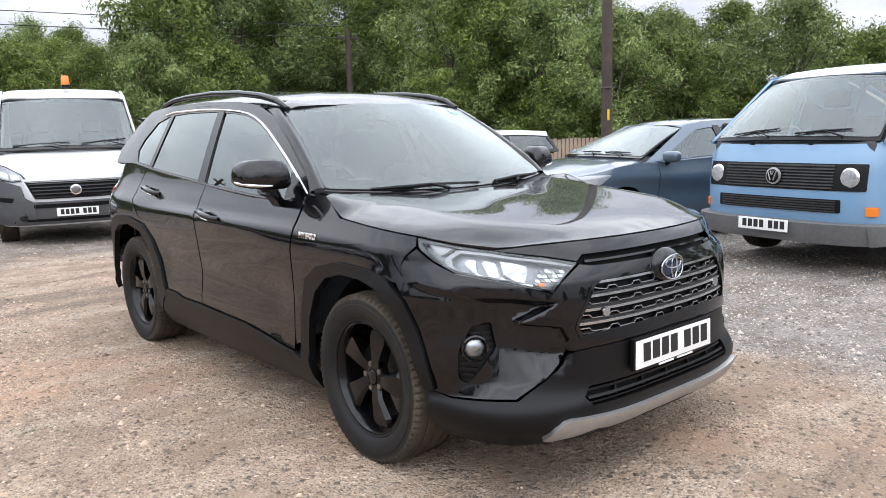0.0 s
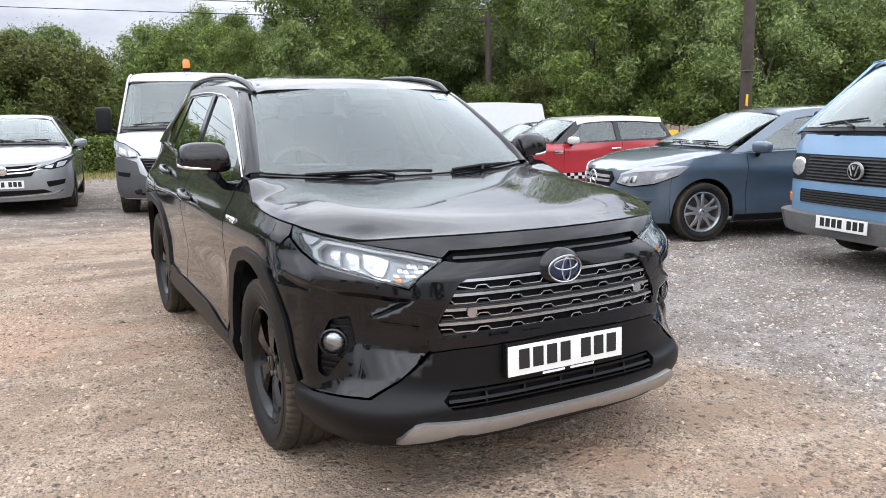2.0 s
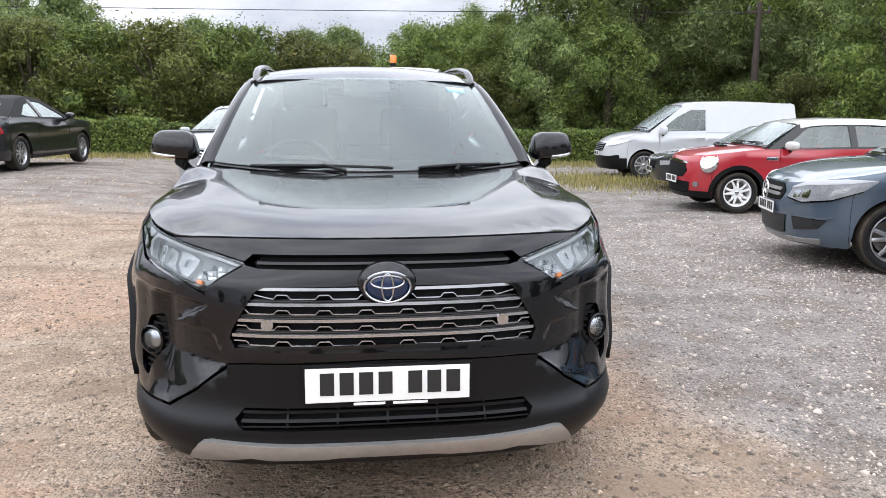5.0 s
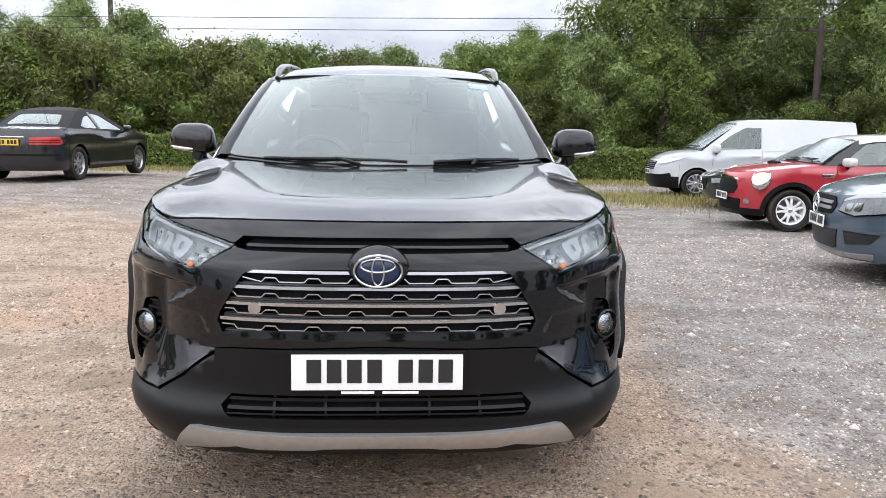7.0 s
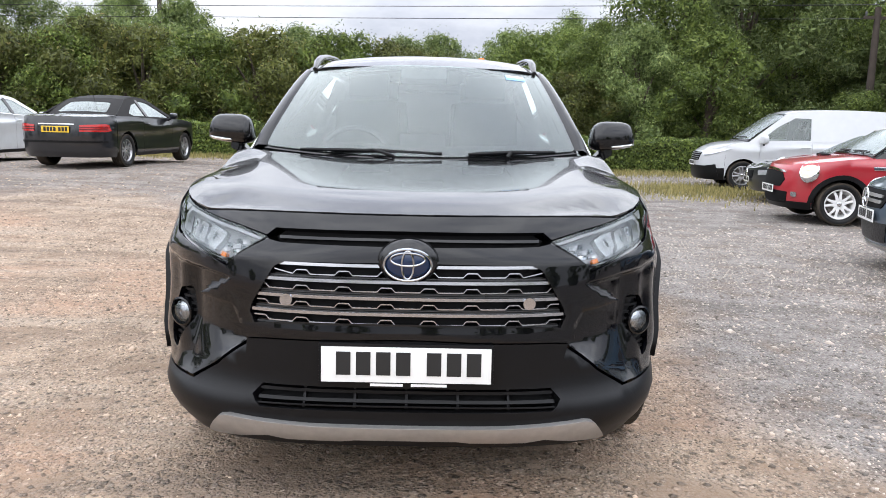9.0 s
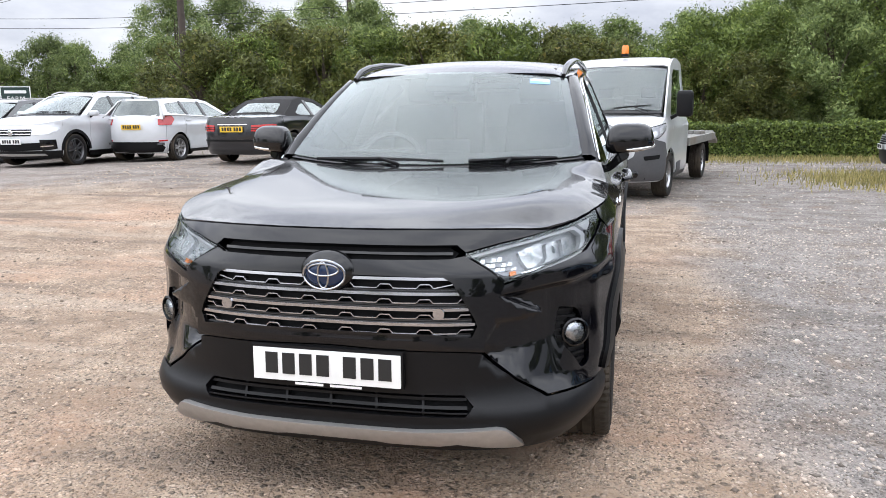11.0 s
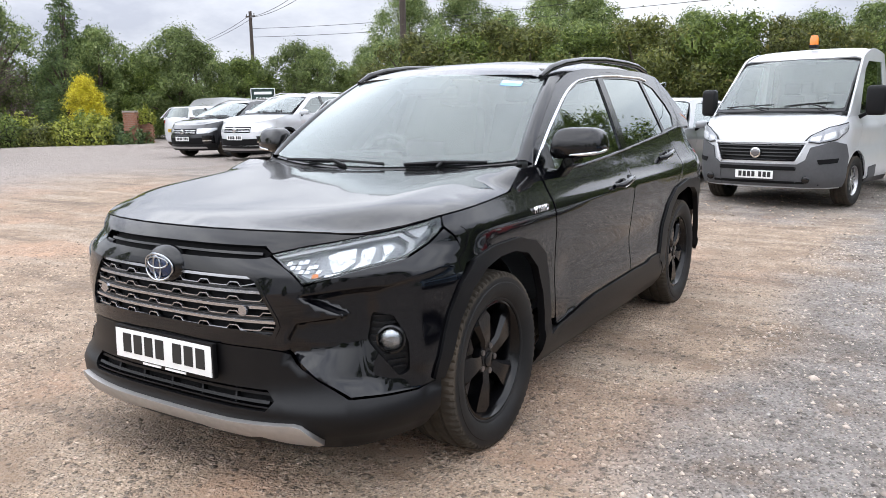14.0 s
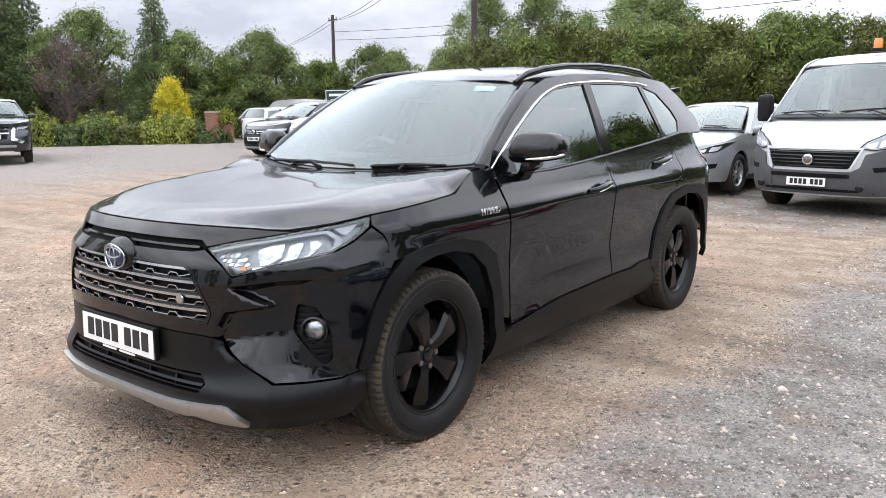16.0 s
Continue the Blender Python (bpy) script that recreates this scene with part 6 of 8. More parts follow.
h = patch(v, k, "headlamp", [("x", 0.42, 0.615), ("x", 0.47, 0.715), ("x", 0.62, 0.775), ("y", 0.42, 0.806), ("y", 0.66, 0.806), ("y", 0.54, 0.715), ("y", 0.32, 0.625), ("x", 0.60, 0.585)], LAMP_BOWL, 0.008, label="clear swept headlamp")
patch(v, k, "brow", [("x", 0.46, 0.700), ("x", 0.47, 0.720), ("x", 0.62, 0.780), ("y", 0.42, 0.812), ("y", 0.66, 0.810), ("y", 0.44, 0.775), ("x", 0.62, 0.742)], GUIDE, 0.014, r=0)
for a, b in ((0.50, 0.66), (0.585, 0.672)):
    patch(v, k, "reflector", [("x", a, b - 0.045), ("x", a + 0.065, b - 0.045), ("x", a + 0.075, b + 0.035), ("x", a + 0.005, b + 0.022)], CHROME, 0.014, r=0.02)
patch(v, k, "reflector", [("y", 0.30, 0.655), ("y", 0.40, 0.69), ("y", 0.46, 0.745), ("y", 0.34, 0.735)], LAMP_CLEAR, 0.013)
patch(v, k, "lamp_edge", [("x", 0.42, 0.607), ("x", 0.60, 0.577), ("y", 0.32, 0.617), ("y", 0.54, 0.707), ("y", 0.54, 0.717), ("y", 0.32, 0.629), ("x", 0.60, 0.590), ("x", 0.42, 0.620)], TRIM_GLOSS, 0.012, r=0)
patch(v, k, "lower_intake", sym((0, 0.44), (0.42, 0.45), (0.38, 0.28), (0, 0.27)), MESH)
patch(v, k, "side_intake", [("x", 0.50, 0.45), ("x", 0.52, 0.33), ("x", 0.72, 0.36), ("y", 0.30, 0.44)], MESH)
patch(v, k, "intake_blade", [("x", 0.47, 0.472), ("x", 0.50, 0.455), ("y", 0.28, 0.447), ("y", 0.36, 0.475)], SLATE, 0.02, r=0.004)
for i in range(3):
    a = math.pi / 2 + i * 2 * math.pi / 3
    tube("emblem_star", [(0, -0.046, 0.65), (0.07 * math.cos(a), -0.044, 0.65 + 0.07 * math.sin(a))], [0.010, 0.003], CHROME, v, "", 6)
patch(v, k, "splitter", sym((0, 0.245), (0.55, 0.255), (0.72, 0.27), (0.70, 0.22), (0, 0.215)), SILVER, 0.012, (1,))
plate(v, Matrix.Translation((0, -0.022, 0.50)))

# red compact with a white roof
RED = solid("red_paint", (0.36, 0.018, 0.028))
WHITE_R = solid("white_roof_paint", (0.55, 0.54, 0.51))
mini_o = dict(CAR, L=3.66, W=1.68, H=1.40, roofw=0.60, nose=0.80, belt=(0.93, 0.98), cowl=(1.12, 0.98), top=(1.62, 1.33), rear=(3.36, 1.36, 3.54, 0.98), axles=(0.72, 3.16), doors=(1.30, 2.45), splits=(2.40,), r=0.30, rim=0.205, wheel="mini", rim_mat=RIM_WHITE, roof_mat=WHITE_R, mirror_mat=WHITE_R, arch_trim=True, clad=0.30, frame_mat=TRIM_GLOSS, roof_mat2=TRIM_GLOSS, cpillar=0.10, bow=0.10, handle=CHROME, gutter=WHITE_R, crease=0.05)
v, k = vehicle("compact_car", heading(5.02, 6.95, gz(6, 6.2), 0.993, -0.12), "red compact car with white roof and white wheels", "car", RED, mini_o)
patch(v, k, "grille", sym((0, 0.72), (0.36, 0.70), (0.44, 0.60), (0.36, 0.50), (0, 0.49)), DARK, label="black oval grille with chrome edge")
patch(v, k, "grille_rim", sym((0, 0.755), (0.40, 0.73), (0.44, 0.70), (0.36, 0.705), (0, 0.725)), CHROME, 0.015, (1,), r=0)
for sx in (1, -1):
    c = k.surf(*[np.array([q]) for q in k.S(0.30, 0.715)])[0] * (sx, 1, 1)
    aim = Matrix.Translation(tuple(c * (0.985, 1, 1) + np.array((sx * 0.012, 0.0, 0.035)))) @ Matrix.Rotation(radians(48 * sx), 4, "Z") @ Matrix.Rotation(radians(50), 4, "X") @ Matrix.Diagonal((1.0, 1.25, 1, 1))
    bm = add_lathe(bmesh.new(), [(0.112, 0.012), (0.122, 0.020), (0.132, 0.010), (0.134, -0.06)], 32, "z")
    bm.transform(aim)
    lamp = part("headlamp", bm, CHROME, v, "oval pale headlamp in a chrome ring", 60)
    bm = add_lathe(bmesh.new(), [(0.0, 0.030), (0.07, 0.026), (0.114, 0.010)], 32, "z")
    bm.transform(aim)
    part("lens", bm, shader("yellowed_lamp_lens", (0.50, 0.46, 0.37), 0.12, 0.3, vary=0.2, scale=30), lamp, "", 60)
    bm = add_lathe(bmesh.new(), [(0.0, 0.034), (0.030, 0.033), (0.034, 0.026)], 20, "z")
    bm.transform(aim @ Matrix.Translation((0.0, 0.018, 0.0)))
    part("reflector", bm, CHROME, lamp, "", 60)
    patch(v, k, "fog_lamp", [("x", 0.56, 0.44), ("x", 0.56, 0.37), ("x", 0.63, 0.37), ("x", 0.63, 0.44)], LAMP_FOG, 0.016, (sx,), r=0.03)
    box("side_vent", tuple(k.surf(*[np.array([q]) for q in k.S(1.18, 0.80)])[0] * (sx, 1, 1)), (0.02, 0.17, 0.05), CHROME, v, "", 0.008)
    for i in range(12):
        for j in range(2):
            if (i + j) % 2:
                y0 = 1.12 + 0.075 * i
                patch(v, k, "check", [("y", y0, 0.345 + 0.05 * j), ("y", y0 + 0.075, 0.345 + 0.05 * j), ("y", y0 + 0.075, 0.395 + 0.05 * j), ("y", y0, 0.395 + 0.05 * j)], WHITE_R, 0.006, (sx,), 0.006, r=0)
    patch(v, k, "check_band", [("y", 1.10, 0.34), ("y", 2.05, 0.34), ("y", 2.05, 0.45), ("y", 1.10, 0.45)], TRIM_GLOSS, 0.004, (sx,), 0.006, r=0)
patch(v, k, "lower_intake", sym((0, 0.44), (0.50, 0.43), (0.46, 0.27), (0, 0.26)), DARK)
plate(v, Matrix.Translation((0.0, -0.03, 0.455)))
for x in (-0.12, 0.12):
    box("bonnet_stripe", (x, 0.62, 0.958), (0.10, 0.005, 0.003), RED, v)
box("bonnet_scoop", (0, 0.72, 0.955), (0.30, 0.10, 0.03), DARK, v, "", 0.01)

# black roadster nose between them
v, k = vehicle("dark_coupe", heading(5.92, 10.05, gz(6, 9.5), 0.975, -0.22), "dark grey low coupe with silver wheels", "car", metallic("dark_grey_paint", (0.03, 0.032, 0.036)), dict(HATCH, H=1.30, L=4.08, W=1.79, top=(2.0, 1.24), rear=(3.2, 1.22, 3.6, 0.96), belt=(0.82, 0.93), cowl=(1.35, 0.86), nose=0.60, doors=(1.5, 2.7), splits=(2.6,), axles=(0.85, 3.28), wheel="coupe"))
patch(v, k, "grille", sym((0, 0.57), (0.38, 0.57), (0.34, 0.43), (0, 0.42)), DARK)
disc(v, "emblem", (0, -0.03, 0.51), 0.08, 0.08, CHROME)
patch(v, k, "headlamp", [("x", 0.52, 0.585), ("x", 0.54, 0.50), ("y", 0.25, 0.52), ("y", 0.52, 0.61)], LAMP_CLEAR)
plate(v, Matrix.Translation((0, -0.02, 0.40)))

# white panel van
van_o = dict(CAR, L=4.42, W=1.80, H=1.78, roofw=0.70, nose=0.82, belt=(1.04, 1.10), cowl=(0.98, 1.08), top=(1.76, 1.68), rear=(4.30, 1.74, 4.38, 1.16), axles=(0.90, 3.56), doors=(1.22, 2.30), splits=(), panel_from=9, r=0.315, wheel="saloon", clad=0.46, cpillar=0.2, rear_seats=False, rear_glass=False, mirror_size=(0.09, 0.06, 0.10), win=[(1.22, 1.07), (2.28, 1.10), (2.28, 1.56), (1.95, 1.57), (1.60, 1.38)], frame_mat=WHITE_A)
v, k = vehicle("panel_van", heading(5.95, 13.35, gz(6, 13), 0.99, -0.125), "white panel van with black lower bumper", "van", WHITE_A, van_o)
patch(v, k, "grille", sym((0, 0.79), (0.43, 0.79), (0.38, 0.61), (0, 0.60)), DARK, label="black slatted grille")
for i in range(4):
    z = 0.765 - 0.042 * i
    patch(v, k, "slat", sym((0, z + 0.006), (0.41 - 0.012 * i, z + 0.006), (0.41 - 0.012 * i, z - 0.006), (0, z - 0.006)), LAMP_BOWL, 0.02, (1,), r=0)
patch(v, k, "headlamp", [("x", 0.54, 0.80), ("x", 0.56, 0.72), ("y", 0.24, 0.745), ("y", 0.66, 0.885), ("y", 0.36, 0.865)], LAMP_CLEAR, label="clear swept headlamp")
patch(v, k, "lamp_edge", [("x", 0.56, 0.735), ("x", 0.56, 0.715), ("y", 0.24, 0.738), ("y", 0.66, 0.885), ("y", 0.26, 0.765)], LAMP_BOWL, 0.012, r=0)
patch(v, k, "lower_bumper", sym((0, 0.50), (0.62, 0.50), (0.80, 0.54), (0.80, 0.24), (0, 0.22)), TRIM, 0.012, (1,), label="black plastic lower bumper")
plate(v, Matrix.Translation((0, -0.025, 0.55)))

# old blue camper
BLUE = solid("faded_blue_paint", (0.150, 0.275, 0.425), 0.5)
GREY_TRIM = shader("weathered_grey_plastic", (0.12, 0.12, 0.12), 0.7, vary=0.2, scale=30)
t3 = dict(L=4.56, W=1.84, H=1.89, roofw=0.70, nose=1.13, nosey=0.1, belt=(1.15, 1.15), cowl=(0.20, 1.17), top=(0.86, 1.765), rear=(4.45, 1.83, 4.54, 1.16), gutter=BLUE, axles=(0.98, 3.44), doors=(0.95, 2.0), splits=(1.5, 2.6), r=0.325, tyre=0.195, rim=0.19, wheel="camper", style="plain", front=([0.15, 0.35, 0.6, 0.9, 1.2], [0.16, 0.04, 0.0, 0.03, 0.14]), back=CAR["back"], cf=0.42, n=3.4, af=1.2, sill=0.28, bow=0.10, rubber=True, cpillar=0.12, mirror=(1.0, 0.55, 1.25), mirror_size=(0.07, 0.03, 0.09), mirror_mat=TRIM, seat_y=0.25, roof_mat=solid("pale_roof_paint", (0.36, 0.43, 0.50), 0.5), frame_mat=BLUE,
          tuck=(0.95, 0.99, 1.0, 1.0, 0.985, 0.95), wipers=(((-0.62, 0.0), (-0.10, 0.06)), ((0.1, 0.0), (0.62, 0.06))))
v, k = vehicle("camper_van", heading(4.28, -0.49, 0.02, 0.988, -0.155), "faded blue old camper van with black grilles", "van", BLUE, t3)
SLAT = shader("dusty_black_slat", (0.030, 0.030, 0.031), 0.6, vary=0.25, scale=30)
HEAD_GLASS = shader("fluted_lamp_glass", (0.42, 0.43, 0.43), 0.25, 0.3, vary=0.35, scale=45, bump=0.004)
gp = patch(v, k, "grille", sym((0, 0.965), (0.80, 0.965), (0.80, 0.735), (0, 0.735)), TRIM, 0.008, (1,), label="black slatted grille", r=0.02)
for i in range(8):
    z = 0.945 - 0.027 * i
    patch(v, k, "slat", sym((0, z + 0.006), (0.55, z + 0.006), (0.55, z - 0.006), (0, z - 0.006)), SLAT, 0.02, (1,), r=0)
g2 = patch(v, k, "lower_grille", sym((0, 0.66), (0.62, 0.66), (0.62, 0.545), (0, 0.545)), TRIM, 0.008, (1,), label="lower black slatted grille")
for i in range(5):
    z = 0.645 - 0.022 * i
    patch(v, k, "slat", sym((0, z + 0.005), (0.58, z + 0.005), (0.58, z - 0.005), (0, z - 0.005)), SLAT, 0.018, (1,), r=0)
disc(v, "emblem_ring", (0, -0.028, 0.85), 0.078, 0.078, SILVER, label="round silver emblem")
disc(v, "emblem_field", (0, -0.034, 0.85), 0.064, 0.064, TRIM)
for a, b in ((-0.045, -0.015), (0.045, 0.015), (-0.015, 0.0), (0.015, 0.0)):
    tube("emblem_stroke", [(a, -0.044, 0.895), (b if abs(a) > 0.03 else a * 0.2, -0.044, 0.81 if abs(a) > 0.03 else 0.86)], 0.006, SILVER, v, "", 6)
for sx in (1, -1):
    yq = float(k.surf(*[np.array([q]) for q in k.F(0.675, 0.85)])[0][1])
    hl = disc(v, "headlamp", (sx * 0.675, yq - 0.016, 0.85), 0.088, 0.088, CHROME, label="round glass headlamp")
    disc(v, "headlamp_glass", (sx * 0.675, yq - 0.026, 0.85), 0.074, 0.074, HEAD_GLASS)
    patch(v, k, "indicator", [("x", 0.80, 0.605), ("x", 0.80, 0.525), ("x", 0.87, 0.525), ("x", 0.87, 0.605)], LAMP_AMBER, 0.014, (sx,), label="amber indicator lamp")
    box("jet", (sx * 0.3, 0.07, 1.135), (0.03, 0.03, 0.02), TRIM, v, "", 0.005)
bmp = panel("bumper", [k.F(-0.919, 0.30), k.F(0.919, 0.30), k.F(0.919, 0.46), k.F(-0.919, 0.46)], k.surf, GREY_TRIM, v, (), 0.06, 0.09, 0.075, label="grey steel bumper")
patch(v, k, "bumper_end", [("x", 0.80, 0.30), ("y", 0.55, 0.31), ("y", 0.55, 0.46), ("x", 0.80, 0.46)], GREY_TRIM, 0.09, depth=0.09)
plate(v, Matrix.Translation((-0.05, -0.085, 0.405)))
for z, mt in ((1.62, WHITE_PLATE), (1.55, shader("sky_blue_sticker", (0.1, 0.45, 0.75), 0.4, vary=0.1))):
    disc(v, "sticker", (0.66, 0.30 + 0.95 * (z - 1.17) * 1.02 - 0.02, z), 0.045, 0.04, mt, 0.004)

# recovery truck
WHITE_T = solid("truck_white_paint", (0.53, 0.54, 0.555))
GREY_B = shader("dark_grey_bumper_plastic", (0.065, 0.066, 0.07), 0.6, vary=0.15, scale=30, bump=0.0005)
tr = dict(L=2.45, W=2.02, H=2.20, roofw=0.84, nose=0.98, nosey=0.25, belt=(1.22, 1.22), cowl=(0.62, 1.30), top=(1.38, 2.04), rear=(2.36, 2.14, 2.42, 1.22), axles=(0.95, 5.0), doors=(1.02, 2.22), splits=(2.30,), r=0.345, tyre=0.225, rim=0.205, wheel="truck", style="plain", spokes=8, front=([0.2, 0.4, 0.6, 0.9, 1.15], [0.10, 0.02, 0.0, 0.05, 0.18]), back=([0.15, 0.5, 1.2], [0.02, 0.02, 0.02]), cf=0.75, cr=0.12, nr=8, n=2.7, af=1.4, sill=0.27, bow=0.18, arch=0.42, cpillar=0.1, mirror=(1.18, 0.98, 1.43), mirror_size=(0.115, 0.085, 0.20), mirror_pow=0.33, mirror_mat=TRIM, rear_seats=False, seat_y=0.35, frame_mat=WHITE_T, floor=0.6,
          win=[(1.06, 1.26), (2.18, 1.26), (2.18, 1.98), (1.58, 1.98), (1.42, 1.86)], wipers=(((-0.75, 0.0), (0.0, 0.02)), ((0.15, 0.0), (0.78, 0.07))))
trk, k = vehicle("recovery_truck", heading(0.33, 7.35, gz(0.4, 8), 0.225, 0.974), "white recovery truck with grey bumper and amber beacon", "truck", WHITE_T, tr)
v = trk
for ch in list(trk.children):
    if ch.name.startswith("wheel") and ch.matrix_basis.translation.y > 3 and not ch.name.startswith("wheel_arch"):
        ch.matrix_basis = Matrix.Translation((math.copysign(0.86, ch.matrix_basis.translation.x), 4.45, 0.34)) @ ch.matrix_basis.to_3x3().to_4x4()
patch(v, k, "bumper", sym((0, 0.60), (0.60, 0.60), (0.66, 0.30), (0, 0.30)), GREY_B, 0.02, (1,), label="dark grey plastic bumper")
patch(v, k, "bumper_corner", [("x", 0.66, 0.82), ("x", 0.62, 0.66), ("x", 0.50, 0.585), ("x", 0.5, 0.30), ("y", 0.52, 0.30), ("y", 0.55, 0.70), ("y", 0.48, 0.86), ("y", 0.30, 0.90)], GREY_B, 0.03, label="dark grey plastic bumper corner")
gr = patch(v, k, "grille", sym((0, 0.86), (0.60, 0.86), (0.50, 0.64), (0, 0.64)), DARK, 0.012, (1,), label="black grille with slats")
for i in range(5):
    z = 0.84 - 0.045 * i
    patch(v, k, "slat", sym((0, z + 0.007), (0.56 - 0.02 * i, z + 0.007), (0.56 - 0.02 * i, z - 0.008), (0, z - 0.008)), TRIM_GLOSS, 0.028, (1,), r=0)
patch(v, k, "lower_slot", sym((0, 0.57), (0.52, 0.57), (0.52, 0.52), (0, 0.52)), DARK, 0.03, (1,))
patch(v, k, "lower_slot", sym((0, 0.375), (0.62, 0.375), (0.62, 0.345), (0, 0.345)), DARK, 0.03, (1,))
disc(v, "emblem", (0, -0.04, 0.75), 0.075, 0.075, CHROME, label="round chrome emblem")
disc(v, "emblem_field", (0, -0.047, 0.75), 0.058, 0.05, shader("grey_emblem_field", (0.16, 0.15, 0.155), 0.3, 0.4))
hl = patch(v, k, "headlamp", [("x", 0.64, 0.975), ("x", 0.58, 0.895), ("x", 0.74, 0.870), ("y", 0.34, 0.915), ("y", 0.50, 1.03), ("y", 0.54, 1.145), ("y", 0.30, 1.085)], TRIM_GLOSS, 0.020, label="clear swept headlamp")
patch(v, k, "lamp_bowl", [("x", 0.655, 0.968), ("x", 0.605, 0.903), ("x", 0.74, 0.882), ("y", 0.34, 0.927), ("y", 0.485, 1.033), ("y", 0.52, 1.125), ("y", 0.30, 1.073)], LAMP_BOWL, 0.026)
for pts in ([("x", 0.66, 0.945), ("x", 0.65, 0.905), ("x", 0.745, 0.895), ("x", 0.765, 0.975)], [("x", 0.79, 0.985), ("x", 0.775, 0.905), ("y", 0.33, 0.945), ("y", 0.34, 1.03)], [("y", 0.38, 1.045), ("y", 0.37, 0.965), ("y", 0.465, 1.04), ("y", 0.49, 1.095)]):
    patch(v, k, "reflector", pts, LAMP_CLEAR, 0.032, r=0.012)
patch(v, k, "corner_vent", [("x", 0.74, 0.66), ("x", 0.76, 0.60), ("y", 0.34, 0.62), ("y", 0.36, 0.68)], DARK, 0.036)
patch(v, k, "grille_frame", sym((0, 0.905), (0.64, 0.905), (0.53, 0.615), (0.50, 0.625), (0.605, 0.875), (0, 0.878)), WHITE_T, 0.03, (1,), r=0)
disc(v, "corner_lamp", (0.66, 0.02, 0.40), 0.05, 0.05, TRIM_GLOSS)
disc(v, "corner_lamp", (-0.66, 0.02, 0.40), 0.05, 0.05, TRIM_GLOSS)
box("visor_band", (0, 1.30, 1.985), (0.5, 0.05, 0.05), TRIM_GLOSS, v, "", 0.01, Matrix.Rotation(radians(40), 3, "X"))
plate(v, Matrix.Translation((0, -0.05, 0.455)))
bea = box("beacon", (0.05, 1.72, 2.235), (0.11, 0.11, 0.05), TRIM, v, "amber warning beacon on the roof", 0.01)
bm = add_lathe(bmesh.new(), [(0.0, 2.40), (0.045, 2.395), (0.058, 2.36), (0.062, 2.26), (0.055, 2.255)], 20, "z")
bm.transform(Matrix.Translation((0.05, 1.72, 0)))
part("beacon_lens", bm, LAMP_AMBER, bea, "orange plastic beacon lens")
patch(v, k, "side_step", [("y", 1.45, 0.30), ("y", 1.75, 0.30), ("y", 1.78, 0.52), ("y", 1.45, 0.50)], GREY_B, 0.01)
BED = shader("worn_galvanised_deck", (0.23, 0.225, 0.21), 0.6, 0.4, vary=0.35, scale=12, dirt=(0.16, 0.12, 0.085), dirt_at=0.5)
for sx in (1, -1):
    box("chassis_rail", (sx * 0.4, 4.3, 0.58), (0.09, 4.0, 0.18), DARK, v, "", 0.01)
    box("deck_side", (sx * 0.98, 4.15, 0.78), (0.06, 3.2, 0.14), BED, v, "grey metal deck side", 0.01)
    box("deck_ramp", (sx * 0.72, 6.05, 0.74), (0.5, 0.75, 0.07), BED, v, "grey metal loading ramp", 0.01, Matrix.Rotation(radians(-18), 3, "X"))
    box("mudguard", (sx * 0.86, 4.45, 0.72), (0.26, 0.8, 0.03), TRIM, v, "", 0.01)
for i in range(13):
    box("deck_plank", (0, 2.65 + 0.25 * i, 0.80), (1.90, 0.235, 0.03), BED, v, "", 0.004)
for i, (x, y, z) in enumerate(((0.6, 4.9, 0.87), (-0.5, 4.4, 0.86), (0.3, 3.4, 0.87), (0.75, 5.4, 0.86))):
    box("ratchet_strap", (x, y, z), (0.22, 0.14, 0.08), (BED, TRIM, GREY_B, BED)[i], v, "", 0.03, Matrix.Rotation(radians(25 * i), 3, "Z"))

# silver hatchback behind
SILVER_P = metallic("silver_paint", (0.29, 0.30, 0.31), 0.3)
v, k = vehicle("silver_hatchback", heading(-2.02, 8.15, gz(-2, 8.6), 0.10, 0.995), "silver metallic hatchback with clear headlamps", "car", SILVER_P, dict(HATCH, L=4.37, W=1.81, H=1.47, nose=0.74, wheel="saloon", cowl=(1.05, 1.0), top=(1.9, 1.40), rear=(3.7, 1.38, 4.2, 1.04), axles=(0.90, 3.56)))
patch(v, k, "grille", sym((0, 0.70), (0.46, 0.72), (0.36, 0.56), (0, 0.54)), DARK)
for z0, z1 in ((0.70, 0.66), (0.64, 0.615)):
    patch(v, k, "grille_bar", sym((0, z1), (0.30, z1 + 0.01), (0.50, z0 + 0.02), (0.46, z0), (0.30, z1 - 0.012), (0, z1 - 0.022)), CHROME, 0.018, (1,), r=0)
disc(v, "emblem", (0, -0.025, 0.645), 0.07, 0.07, CHROME)
patch(v, k, "headlamp", [("x", 0.44, 0.665), ("x", 0.60, 0.640), ("x", 0.77, 0.670), ("y", 0.42, 0.74), ("y", 0.66, 0.825), ("y", 0.42, 0.810), ("x", 0.70, 0.765), ("x", 0.55, 0.705)], TRIM_GLOSS, label="clear swept headlamp")
patch(v, k, "reflector", [("x", 0.52, 0.675), ("x", 0.62, 0.655), ("x", 0.65, 0.715), ("x", 0.56, 0.695)], LAMP_CLEAR, 0.012)
patch(v, k, "reflector", [("x", 0.67, 0.665), ("x", 0.77, 0.688), ("y", 0.36, 0.760), ("x", 0.70, 0.738)], LAMP_CLEAR, 0.012)
